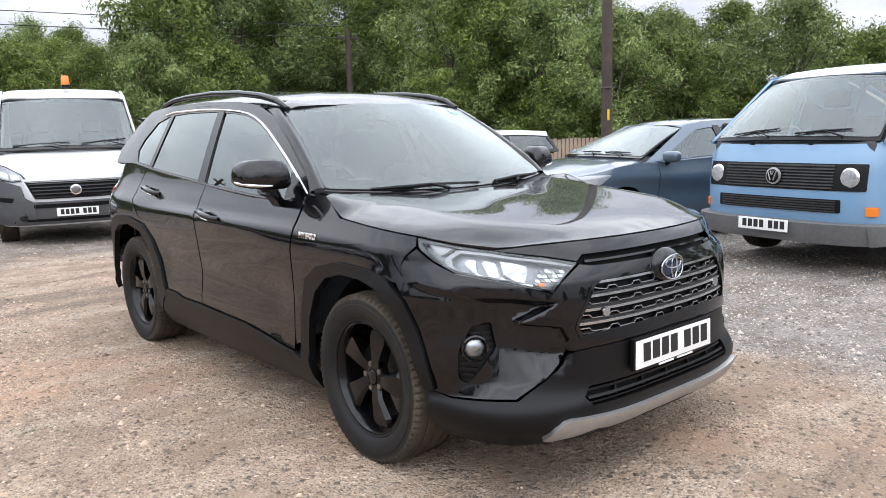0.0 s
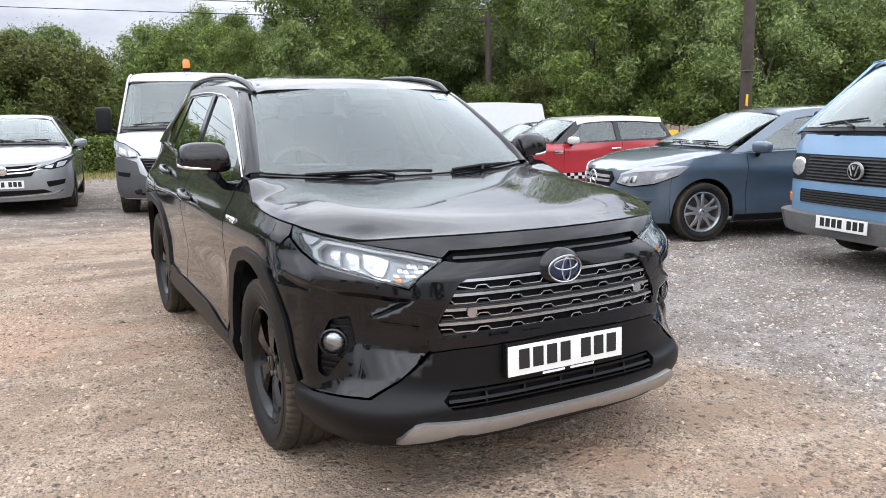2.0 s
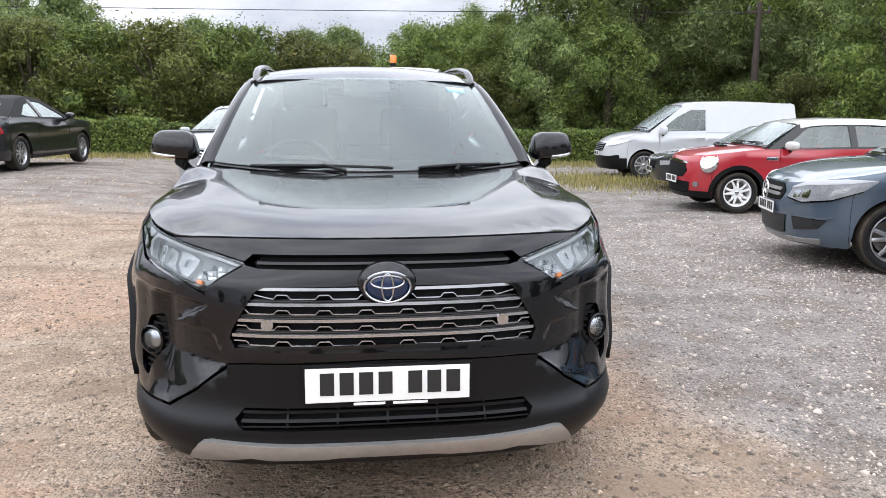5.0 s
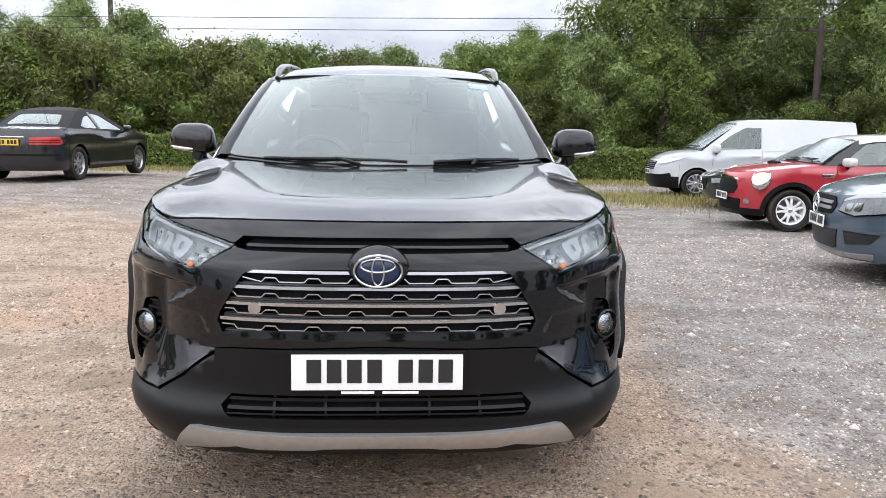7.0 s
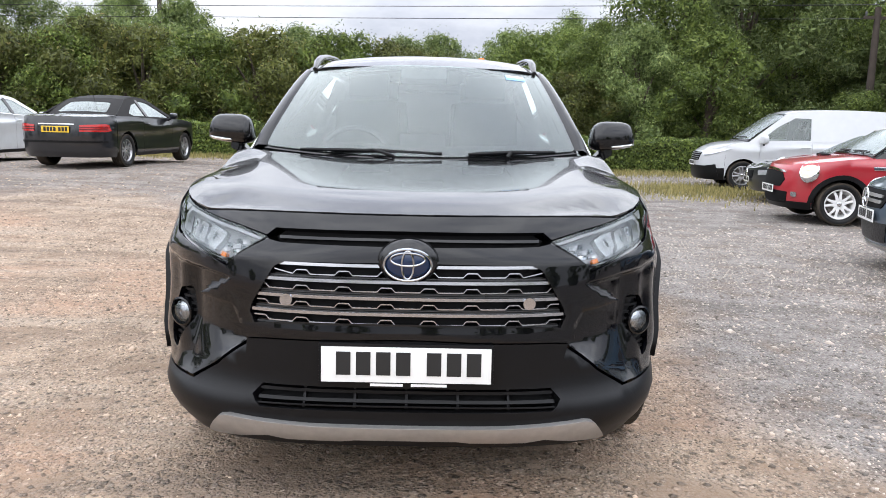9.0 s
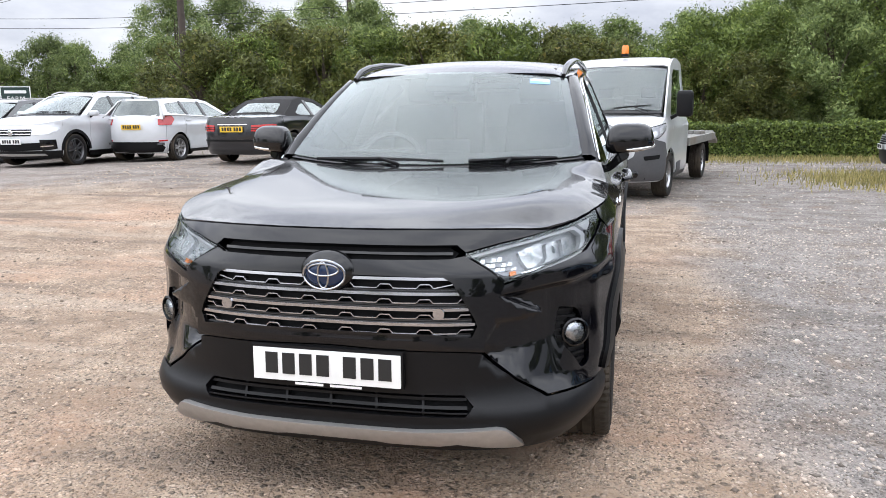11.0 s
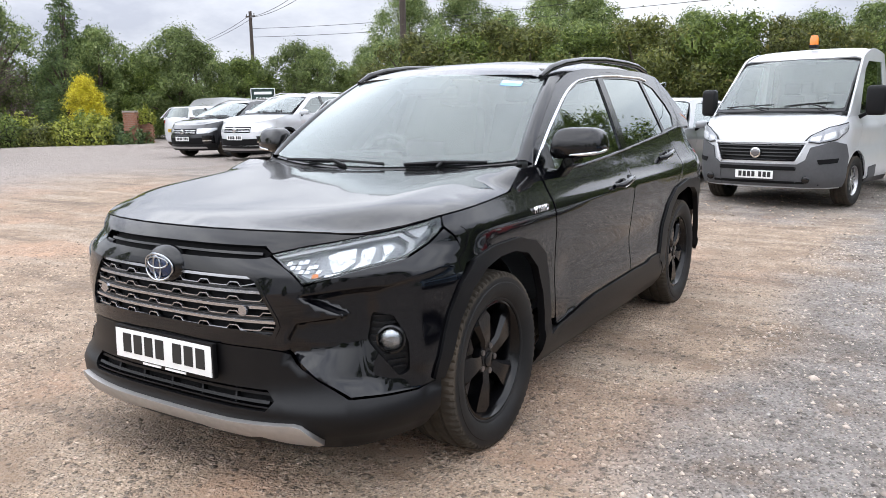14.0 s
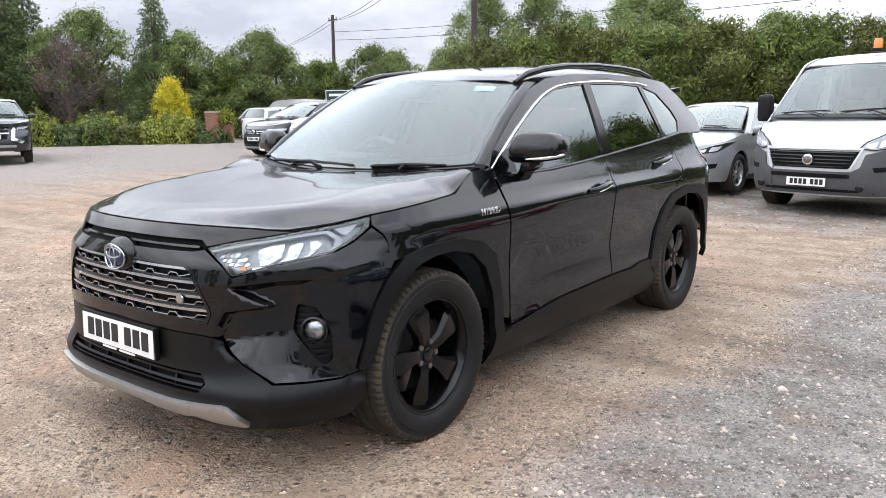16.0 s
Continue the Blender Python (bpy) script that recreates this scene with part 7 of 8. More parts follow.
patch(v, k, "daylight_bar", [("x", 0.55, 0.712), ("x", 0.70, 0.772), ("y", 0.42, 0.817), ("y", 0.62, 0.826), ("y", 0.42, 0.803), ("x", 0.70, 0.758), ("x", 0.55, 0.700)], GUIDE, 0.014, r=0)
patch(v, k, "fog_intake", [("x", 0.54, 0.47), ("x", 0.56, 0.39), ("x", 0.76, 0.42), ("x", 0.78, 0.49)], DARK)
patch(v, k, "lower_intake", sym((0, 0.36), (0.50, 0.36), (0.60, 0.31), (0, 0.29)), DARK)
patch(v, k, "chrome_line", sym((0, 0.285), (0.66, 0.30), (0.74, 0.34), (0.72, 0.32), (0.64, 0.28), (0, 0.268)), CHROME, 0.012, (1,), r=0)
plate(v, Matrix.Translation((0, -0.025, 0.45)))

# dark soft-top, its tail to the yard
CHAR = metallic("charcoal_paint", (0.008, 0.009, 0.012))
SOFT = shader("black_fabric_roof", (0.014, 0.013, 0.013), 0.9, vary=0.2, scale=80, bump=0.001)
cab_o = dict(CAR, L=4.58, W=1.74, H=1.37, roofw=0.55, nose=0.74, belt=(0.92, 0.95), cowl=(1.45, 0.96), top=(2.15, 1.31), rear=(3.15, 1.30, 3.80, 0.98), axles=(0.92, 3.61), doors=(1.62, 2.95), splits=(2.72,), roof_mat=SOFT, frame_mat=SOFT, rear_seats=False, rhole=(0.66, 0.30, 0.86), roof_mat2=SOFT, rglass=GLASS, wheel="saloon", cpillar=0.45, tailz=0.93)
CABX, CABY = -6.5, 9.4
LAMP_BAND = shader("dark_red_lamp_band", (0.10, 0.006, 0.008), 0.2)
v, k = vehicle("soft_top_car", heading(CABX + 0.08, CABY + 4.58, gz(CABX, CABY), -0.08, -0.997), "dark grey soft-top car with black fabric roof", "car", CHAR, cab_o)
patch(v, k, "tail_lamp", [("x", 0.42, 0.78), ("x", 0.42, 0.66), ("x", 0.80, 0.66), ("y", 4.20, 0.68), ("y", 4.25, 0.79), ("x", 0.78, 0.80)], LAMP_RED, 0.01, end="R", label="red rear lamp")
for zz in (0.70, 0.735):
    patch(v, k, "lamp_band", [("x", 0.42, zz + 0.008), ("x", 0.42, zz - 0.008), ("x", 0.80, zz - 0.008), ("y", 4.25, zz), ("x", 0.80, zz + 0.010)], LAMP_BAND, 0.014, end="R", r=0)
patch(v, k, "plate_recess", sym((0, 0.79), (0.36, 0.79), (0.36, 0.62), (0, 0.62)), CHAR, 0.005, (1,), end="R")
patch(v, k, "chrome_strip", sym((0, 0.80), (0.33, 0.80), (0.33, 0.785), (0, 0.785)), CHROME, 0.014, (1,), r=0, end="R")
plate(v, Matrix.Translation((0, 4.60, 0.70)) @ Matrix.Rotation(math.pi, 4, "Z"), True)
patch(v, k, "bumper_strip", sym((0, 0.50), (0.80, 0.50), (0.80, 0.46), (0, 0.46)), TRIM, 0.012, (1,), r=0, end="R")
tube("aerial", [(-0.55, 4.1, 0.97), (-0.50, 4.25, 1.55)], 0.003, TRIM, v, "", 5)

# white hatchback, its tail to the yard
fie = dict(CAR, L=3.97, W=1.72, H=1.48, roofw=0.55, nose=0.76, belt=(0.97, 1.08), cowl=(0.95, 1.02), top=(1.75, 1.40), rear=(3.62, 1.44, 3.88, 1.02), axles=(0.83, 3.32), doors=(1.2, 2.2, 3.1), splits=(2.2, 2.95), wheel="saloon", tailz=1.02)
v, k = vehicle("white_hatchback", heading(-10.1, 15.0, gz(-10.1, 12.5), -0.03, -1.0), "white hatchback with red rear lamps and dark bumper", "car", WHITE_A, fie)
patch(v, k, "tail_lamp", [("x", 0.60, 1.03), ("x", 0.62, 0.84), ("y", 3.62, 0.84), ("y", 3.50, 0.96), ("y", 3.55, 1.045), ("x", 0.66, 1.035)], LAMP_RED, 0.02, end="R", label="tall red rear lamp")
patch(v, k, "rear_valance", sym((0, 0.46), (0.62, 0.46), (0.72, 0.34), (0.66, 0.24), (0, 0.22)), TRIM, 0.015, (1,), end="R")
patch(v, k, "rear_reflector", [("x", 0.62, 0.50), ("x", 0.62, 0.47), ("x", 0.76, 0.48), ("x", 0.76, 0.51)], LAMP_RED, 0.015, end="R", r=0)
plate(v, Matrix.Translation((0, 3.99, 0.80)) @ Matrix.Rotation(math.pi, 4, "Z"), True)

# white and dark family SUVs, noses to the yard
suv_o = dict(CAR, L=4.49, W=1.84, H=1.67, roofw=0.62, nose=0.92, belt=(1.10, 1.16), cowl=(1.15, 1.14), top=(1.95, 1.57), rear=(4.05, 1.58, 4.38, 1.16), axles=(0.92, 3.60), doors=(1.40, 2.45, 3.45), splits=(2.45, 3.40), r=0.355, rim=0.250, wheel="estate", rim_mat=shader("dark_silver_alloy", (0.13, 0.13, 0.135), 0.3, 0.8, vary=0.1), arch_trim=True, clad=0.36)
for nm, lb, pt, at, oo in (("white_suv", "white family SUV with dark alloy wheels", WHITE_A, (-12.15, 9.55, 0.0, 1.0), suv_o),
                           ("dark_suv", "dark grey family SUV with silver roof line", metallic("deep_grey_paint", (0.02, 0.021, 0.024)), (-14.85, 10.2, 0.0, 1.0), dict(suv_o, L=4.23, H=1.57, top=(1.9, 1.47), rear=(3.8, 1.46, 4.12, 1.1), belt=(1.03, 1.1), cowl=(1.12, 1.07), nose=0.87, axles=(0.86, 3.45), r=0.34, rim=0.225, wheel="suvb", clad=0.40))):
    v, k = vehicle(nm, heading(at[0], at[1], gz(at[0], at[1] + 1), -at[2] * 0.3, 0.98), lb, "car", pt, oo)
    zn = oo["nose"]
    patch(v, k, "grille", sym((0, zn - 0.10), (0.44, zn - 0.10), (0.44, zn - 0.24), (0, zn - 0.24)), DARK)
    for i in range(2):
        z = zn - 0.145 - 0.055 * i
        patch(v, k, "grille_bar", sym((0, z + 0.008), (0.44, z + 0.008), (0.44, z - 0.008), (0, z - 0.008)), CHROME, 0.018, (1,), r=0)
    disc(v, "emblem", (0, -0.03, zn - 0.17), 0.065, 0.065, CHROME)
    patch(v, k, "intake_side", [("x", 0.60, 0.60), ("x", 0.64, 0.36), ("x", 0.84, 0.40), ("y", 0.36, 0.60)], TRIM_GLOSS, 0.012)
    patch(v, k, "intake_blade", [("x", 0.62, 0.47), ("x", 0.62, 0.445), ("x", 0.80, 0.455), ("x", 0.80, 0.475)], CHROME, 0.018, r=0)
    patch(v, k, "headlamp", [("x", 0.47, zn - 0.09), ("x", 0.47, zn - 0.22), ("x", 0.74, zn - 0.21), ("y", 0.45, zn - 0.12), ("y", 0.45, zn - 0.07)], LAMP_CLEAR)
    patch(v, k, "lower_intake", sym((0, 0.52), (0.62, 0.54), (0.80, 0.46), (0.66, 0.38), (0, 0.36)), DARK)
    patch(v, k, "chin", sym((0, 0.30), (0.66, 0.30), (0.70, 0.26), (0, 0.25)), SILVER, 0.014, (1,))
    plate(v, Matrix.Translation((0, -0.03, zn - 0.36)))
    for sx in (1, -1):
        tube("roof_rail", [(sx * 0.57, 2.0, oo["H"] - 0.07), (sx * 0.58, 2.3, oo["H"] + 0.0), (sx * 0.58, 3.4, oo["H"] + 0.0), (sx * 0.56, 3.8, oo["H"] - 0.06)], 0.016, SILVER, v, "", 6)

# small white hatchback beyond them, its tail to the yard
v, k = vehicle("small_white_car", heading(-20.6, 18.6, gz(-20, 16), -0.03, -1.0), "small white hatchback with red lamps", "car", WHITE_A, dict(fie, wheel="saloon"))
patch(v, k, "tail_lamp", [("x", 0.60, 1.0), ("x", 0.60, 0.86), ("y", 3.62, 0.86), ("y", 3.60, 1.0)], LAMP_RED, 0.02, end="R")
plate(v, Matrix.Translation((0, 3.99, 0.60)) @ Matrix.Rotation(math.pi, 4, "Z"), True)

# pick-up at the far edge, and a pale van beyond the gate
PK = metallic("black_pickup_paint", (0.014, 0.015, 0.017))
v, k = vehicle("pickup", heading(-18.95, 5.0, gz(-19.5, 6), -0.93, 0.37), "black pickup with chrome front and white plate", "truck", PK, dict(suv_o, L=5.2, H=1.78, nose=1.05, belt=(1.20, 1.25), cowl=(1.30, 1.24), top=(1.95, 1.68), rear=(3.5, 1.70, 3.72, 1.25), axles=(0.95, 3.95), doors=(1.55, 2.6, 3.5), splits=(2.6,), r=0.385, rim=0.235, wheel="pickup", sill=0.34, clad=None))
patch(v, k, "grille", sym((0, 0.98), (0.36, 0.98), (0.30, 0.66), (0, 0.64)), DARK)
for z in (0.92, 0.80):
    patch(v, k, "grille_bar", sym((0, z + 0.014), (0.35, z + 0.014), (0.35, z - 0.014), (0, z - 0.014)), CHROME, 0.018, (1,), r=0)
patch(v, k, "chrome_blade", [("x", 0.44, 0.98), ("x", 0.38, 0.62), ("x", 0.70, 0.50), ("x", 0.72, 0.58), ("x", 0.48, 0.68), ("x", 0.52, 0.95)], CHROME, 0.02)
patch(v, k, "headlamp", [("x", 0.56, 0.97), ("x", 0.54, 0.88), ("y", 0.30, 0.90), ("y", 0.45, 0.99)], LAMP_CLEAR)
patch(v, k, "chin", sym((0, 0.50), (0.5, 0.50), (0.5, 0.44), (0, 0.44)), SILVER, 0.015, (1,))
plate(v, Matrix.Translation((-0.1, -0.03, 0.72)))
v, k = vehicle("pale_van", heading(-29.5, 22.0, gz(-29, 22), 0.96, 0.28), "pale old van parked beyond the gate", "van", solid("pale_van_paint", (0.6, 0.62, 0.60)), dict(van_o, wheel="saloon", H=1.95, L=4.6, top=(1.5, 1.8), rear=(4.45, 1.86, 4.56, 1.2), belt=(1.15, 1.18), cowl=(0.85, 1.17)))

# ---- trees, hedges, fence, poles ----
def leaf_material(name, dark, light, warm, rough=0.55):
    m = bpy.data.materials.new(name)
    m.use_nodes = True
    t = m.node_tree
    b = t.nodes["Principled BSDF"]
    b.inputs["Roughness"].default_value = rough
    b.inputs["Specular IOR Level"].default_value = 0.35
    g = t.nodes.new("ShaderNodeNewGeometry")
    cr = t.nodes.new("ShaderNodeValToRGB")
    cr.color_ramp.elements[0].color = (*dark, 1)
    cr.color_ramp.elements[1].color = (*light, 1)
    e = cr.color_ramp.elements.new(0.93)
    e.color = (*light, 1)
    cr.color_ramp.elements[2].position = 1.0
    cr.color_ramp.elements[2].color = (*warm, 1)
    t.links.new(g.outputs["Random Per Island"], cr.inputs[0])
    co = t.nodes.new("ShaderNodeTexCoord")
    n = t.nodes.new("ShaderNodeTexNoise")
    n.inputs["Scale"].default_value = 0.8
    n.inputs["Detail"].default_value = 3
    t.links.new(co.outputs["Object"], n.inputs["Vector"])
    oi = t.nodes.new("ShaderNodeObjectInfo")
    mr = t.nodes.new("ShaderNodeMath")
    mr.operation = "MULTIPLY_ADD"
    mr.inputs[1].default_value, mr.inputs[2].default_value = 0.5, 0.45
    t.links.new(oi.outputs["Random"], mr.inputs[0])
    ad = t.nodes.new("ShaderNodeMath")
    ad.operation = "ADD"
    t.links.new(n.outputs[0], ad.inputs[0])
    t.links.new(mr.outputs[0], ad.inputs[1])
    hs = t.nodes.new("ShaderNodeHueSaturation")
    t.links.new(cr.outputs[0], hs.inputs["Color"])
    t.links.new(ad.outputs[0], hs.inputs["Value"])
    t.links.new(hs.outputs[0], b.inputs["Base Color"])
    tl = t.nodes.new("ShaderNodeBsdfTranslucent")
    t.links.new(hs.outputs[0], tl.inputs[0])
    mx = t.nodes.new("ShaderNodeMixShader")
    mx.inputs[0].default_value = 0.28
    t.links.new(b.outputs[0], mx.inputs[1])
    t.links.new(tl.outputs[0], mx.inputs[2])
    t.links.new(mx.outputs[0], t.nodes["Material Output"].inputs[0])
    return m


LEAF = leaf_material("hedgerow_leaves", (0.032, 0.052, 0.012), (0.170, 0.222, 0.048), (0.27, 0.30, 0.085))
LEAF_PALE = leaf_material("willow_leaves", (0.047, 0.072, 0.022), (0.205, 0.258, 0.085), (0.31, 0.34, 0.14))
LEAF_WARM = leaf_material("hawthorn_leaves", (0.032, 0.040, 0.010), (0.15, 0.165, 0.040), (0.24, 0.20, 0.06))
LEAF_GOLD = leaf_material("golden_conifer_leaves", (0.26, 0.22, 0.012), (0.56, 0.50, 0.035), (0.64, 0.58, 0.08))
LEAF_FIR = leaf_material("conifer_leaves", (0.030, 0.052, 0.020), (0.11, 0.15, 0.05), (0.16, 0.17, 0.06))
LEAF_LIME = leaf_material("yellow_green_shrub_leaves", (0.07, 0.09, 0.014), (0.27, 0.29, 0.045), (0.46, 0.45, 0.10))
LEAF_PURPLE = leaf_material("bare_purple_twigs", (0.07, 0.045, 0.045), (0.15, 0.105, 0.10), (0.17, 0.13, 0.10))
BARK = shader("grey_brown_bark", (0.085, 0.065, 0.05), 0.9, vary=0.4, scale=9, bump=0.02)
# dark filler colour that stands in for the shade deep inside foliage
CORE = shader("foliage_shade_fill", (0.03, 0.034, 0.016), 1.0, vary=0.4, scale=4)
trng = np.random.default_rng(11)


def leaf_mesh(name, centres, normals, size, material, parent=None, stretch=1.5, simple=False):
    """Small bent leaves at the given places, one island each."""
    n = len(centres)
    a = trng.normal(size=(n, 3))
    a += normals * 1.3
    a /= np.linalg.norm(a, axis=1)[:, None]
    b = np.cross(a, trng.normal(size=(n, 3)))
    b /= np.maximum(np.linalg.norm(b, axis=1), 1e-6)[:, None]
    c = np.cross(a, b)
    s = (np.asarray(size) * trng.uniform(0.6, 1.35, n))[:, None]
    tip, tail = centres + b * s * stretch * 0.5, centres - b * s * stretch * 0.5
    l, r2 = centres + c * s * 0.42 + a * s * 0.12, centres - c * s * 0.42 + a * s * 0.12
    if simple:
        V = np.stack([tail - c * s * 0.25, r2, tip], 1).reshape(-1, 3)
        T = np.arange(3 * n)
    else:
        V = np.stack([tail, r2, tip, l], 1).reshape(-1, 3)
        i = np.arange(n) * 4
        T = np.stack([i, i + 1, i + 2, i, i + 2, i + 3], 1).reshape(-1)
    me = bpy.data.meshes.new(name)
    me.vertices.add(len(V))
    me.vertices.foreach_set("co", V.ravel())
    me.loops.add(len(T))
    me.loops.foreach_set("vertex_index", T)
    me.polygons.add(len(T) // 3)
    me.polygons.foreach_set("loop_start", np.arange(0, len(T), 3))
    me.polygons.foreach_set("loop_total", np.full(len(T) // 3, 3))
    me.update()
    me.materials.append(material)
    ob = new(name, me)
    ob.parent = parent
    return ob


def tree(label, height, spread_r, leaves, material, size=0.13, low=0.12, lumps=34, group="", shape="round", trunk_r=0.16, core=0.0):
    """A tree with tapered trunk, forking limbs and a ragged crown of many small leaves."""
    ob = thing("tree", pose(0, 0, 0), label, "tree", group)
    tops = []
    for k in range(lumps):
        f = (k + 0.5) / lumps
        z = height * (low + (0.93 - low) * f ** 0.85)
        if shape == "cone":
            rr = spread_r * (1 - f) ** 0.9 * trng.uniform(0.55, 1.0)
            lr = 0.30 * spread_r * (1.15 - f * 0.85)
        elif shape == "flame":
            rr = spread_r * math.sin(math.pi * min(1, 0.25 + 0.75 * f)) ** 0.7 * trng.uniform(0.3, 0.65)
            lr = 0.34 * spread_r
        else:
            env = math.sin(math.pi * min(1.0, 0.20 + 0.80 * f)) ** 0.6
            rr = spread_r * env * trng.uniform(0.15, 0.95)
            lr = spread_r * trng.uniform(0.13, 0.30)
        t = k * 2.4 + trng.uniform(-0.5, 0.5)
        tops.append((np.array([rr * math.cos(t), rr * math.sin(t), z]), lr * np.array([1, 1, trng.uniform(0.65, 0.95)])))
    bm = bmesh.new()
    bend = trng.uniform(-0.15, 0.15, 2)
    stem = [(bend[0] * q * q * 2, bend[1] * q * q * 2, height * 0.8 * q) for q in (0, 0.15, 0.4, 0.7, 1.0)]
    add_tube(bm, stem, [trunk_r * 1.25, trunk_r, trunk_r * 0.75, trunk_r * 0.45, 0.02], 9)
    for c, _ in tops[:: max(1, lumps // 12)]:
        z0 = max(0.25, c[2] * 0.5)
        add_tube(bm, [(bend[0] * 0.2, bend[1] * 0.2, z0), tuple(c * (0.45, 0.45, 0.0) + np.array([0, 0, z0 + (c[2] - z0) * 0.55])), tuple(c)], [trunk_r * 0.5, trunk_r * 0.3, 0.012], 6)
    part("trunk", bm, BARK, ob)
    w = np.array([s[0] ** 2 for _, s in tops])
    pick = trng.choice(lumps, leaves, p=w / w.sum())
    d = trng.normal(size=(leaves, 3))
    d /= np.linalg.norm(d, axis=1)[:, None]
    rad = trng.uniform(0.2, 1.0, leaves) ** 0.45 * trng.uniform(0.85, 1.15, leaves)
    cs = np.array([tops[i][0] for i in pick])
    sz = np.array([tops[i][1] for i in pick])
    pts = cs + d * rad[:, None] * sz
    # twigs that break the outline
    tw = trng.random(leaves) < 0.06
    pts[tw] += d[tw] * (trng.uniform(0.1, 0.55, tw.sum())[:, None]) * (0.7, 0.7, 1.0)
    sizes = np.full(leaves, size * 1.45)
    if core:
        # broad leaves deep inside each clump keep its heart dark
        k = int(leaves * 0.16)
        pick = trng.choice(lumps, k, p=w / w.sum())
        e = trng.normal(size=(k, 3))
        e /= np.linalg.norm(e, axis=1)[:, None]
        deep = np.array([tops[i][0] for i in pick]) + e * (core * trng.uniform(0.55, 1.0, k))[:, None] * np.array([tops[i][1] for i in pick])
        pts, d, sizes = np.concatenate([pts, deep]), np.concatenate([d, e]), np.concatenate([sizes, np.full(k, size * 3.2)])
    pts[:, 2] = np.maximum(pts[:, 2], 0.05)
    leaf_mesh("crown", pts, d, sizes, material, ob, 1.0, True)
    return ob


def place(src, x, y, s=1.0, turn=None, label="", sz=None):
    m = Matrix.Translation((x, y, gz(x, y) - 0.03)) @ Matrix.Rotation(trng.uniform(0, 6.28) if turn is None else turn, 4, "Z")
    ob = copy_thing(src, m)
    ob.scale = (s, s, s if sz is None else sz)
    if label:
        ob["label"] = label
    return ob


def polar(az, r):
    """A place at a bearing from the way the car faces, and a distance."""
    return r * math.sin(radians(az)), -4.4 + r * math.cos(radians(az))


tall_a = tree("tall green hedgerow tree in full leaf", 11.0, 3.9, 34000, LEAF, 0.115, 0.03, 80, core=0.62)
tall_b = tree("tall grey-green willow with fine leaves", 11.5, 4.0, 34000, LEAF_PALE, 0.11, 0.03, 84, core=0.62)
mid_a = tree("round-topped hedgerow tree in leaf", 6.4, 2.9, 22000, LEAF_PALE, 0.095, 0.03, 60, core=0.62)
mid_b = tree("dense green thorn tree", 5.2, 2.7, 22000, LEAF, 0.09, 0.02, 60, core=0.62)
bush_a = tree("overgrown hawthorn hedge bush", 3.7, 2.3, 18000, LEAF_WARM, 0.08, 0.02, 52, core=0.62)
bush_b = tree("leafy green hedge bush", 3.6, 2.2, 18000, LEAF, 0.08, 0.02, 52, core=0.62)
sets = ((tall_a, 0), (tall_b, 1), (mid_a, 2), (mid_b, 3), (bush_a, 4), (bush_b, 5))
rows = []
# the high wood behind the vans and cars on one side
for i, az in enumerate(np.arange(9.5, 58, 4.0)):
    rows.append(((tall_a, tall_b)[i % 2], az + trng.uniform(-1, 1), trng.uniform(30, 33), trng.uniform(0.74, 0.92) * (1 if az < 46 else 0.72)))
for i, az in enumerate(np.arange(6, 48, 4.6)):
    rows.append(((mid_b, tall_a, mid_a)[i % 3], az + trng.uniform(-1, 1), trng.uniform(26.5, 28.5), trng.uniform(0.8, 1.0) * (0.8 if i % 3 == 1 else 1.0)))
for i, az in enumerate(np.arange(40, 84, 4.2)):
    rows.append(((mid_b, bush_b, mid_a)[i % 3], az + trng.uniform(-1, 1), trng.uniform(23.0, 25.5) + (4 if az < 44 else 0), trng.uniform(0.72, 0.9)))
for i, az in enumerate(np.arange(50, 90, 6.0)):
    rows.append(((mid_a, mid_b)[i % 2], az, trng.uniform(27, 30), trng.uniform(0.75, 0.92)))
for i, az in enumerate(np.arange(8, 62, 3.6)):
    rows.append(((mid_b, tall_a)[i % 2], az, trng.uniform(38, 43), trng.uniform(0.85, 1.0) * (1.25 if i % 2 == 0 else 0.95) * (1 if az < 46 else 0.75)))
# the lower hedgerow along the back
for i, az in enumerate(np.arange(-30, 10, 3.3)):
    rows.append(((bush_a, bush_b, bush_a)[i % 3], az + trng.uniform(-0.6, 0.6), trng.uniform(26.8, 28.0) / math.cos(radians(az * 0.6)), trng.uniform(1.0, 1.2)))
for i, az in enumerate(np.arange(-14, 9, 3.8)):
    rows.append(((mid_b, mid_a)[i % 2], az, trng.uniform(31, 35), trng.uniform(0.72, 0.95) * (0.85 if az < -2 else 1.0)))
rows += [(tall_b, -21.5, 58, 1.1), (mid_a, -18, 41, 1.1), (mid_b, -25, 40, 1.1), (tall_b, 9.5, 44, 0.9), (mid_a, 0.0, 42, 0.95), (mid_b, -5, 43, 0.9)]
for i, az in enumerate(np.arange(-53.5, -23, 1.9)):
    rows.append(((mid_a, bush_b, mid_b, mid_a)[i % 4], az + trng.uniform(-0.8, 0.8), trng.uniform(38, 42), trng.uniform(0.82, 1.06) * (1.3 if i % 4 == 1 else 1.0)))
for i, az in enumerate(np.arange(-60, -24, 5.0)):
    rows.append(((mid_b, tall_b)[i % 2], az, trng.uniform(46, 52), trng.uniform(0.75, 1.0) * (0.6 if i % 2 else 1.0)))
for i, az in enumerate(np.arange(-80, -55, 4.6)):
    rows.append(((mid_a, mid_b)[i % 2], az, trng.uniform(42, 47), trng.uniform(0.8, 1.05)))
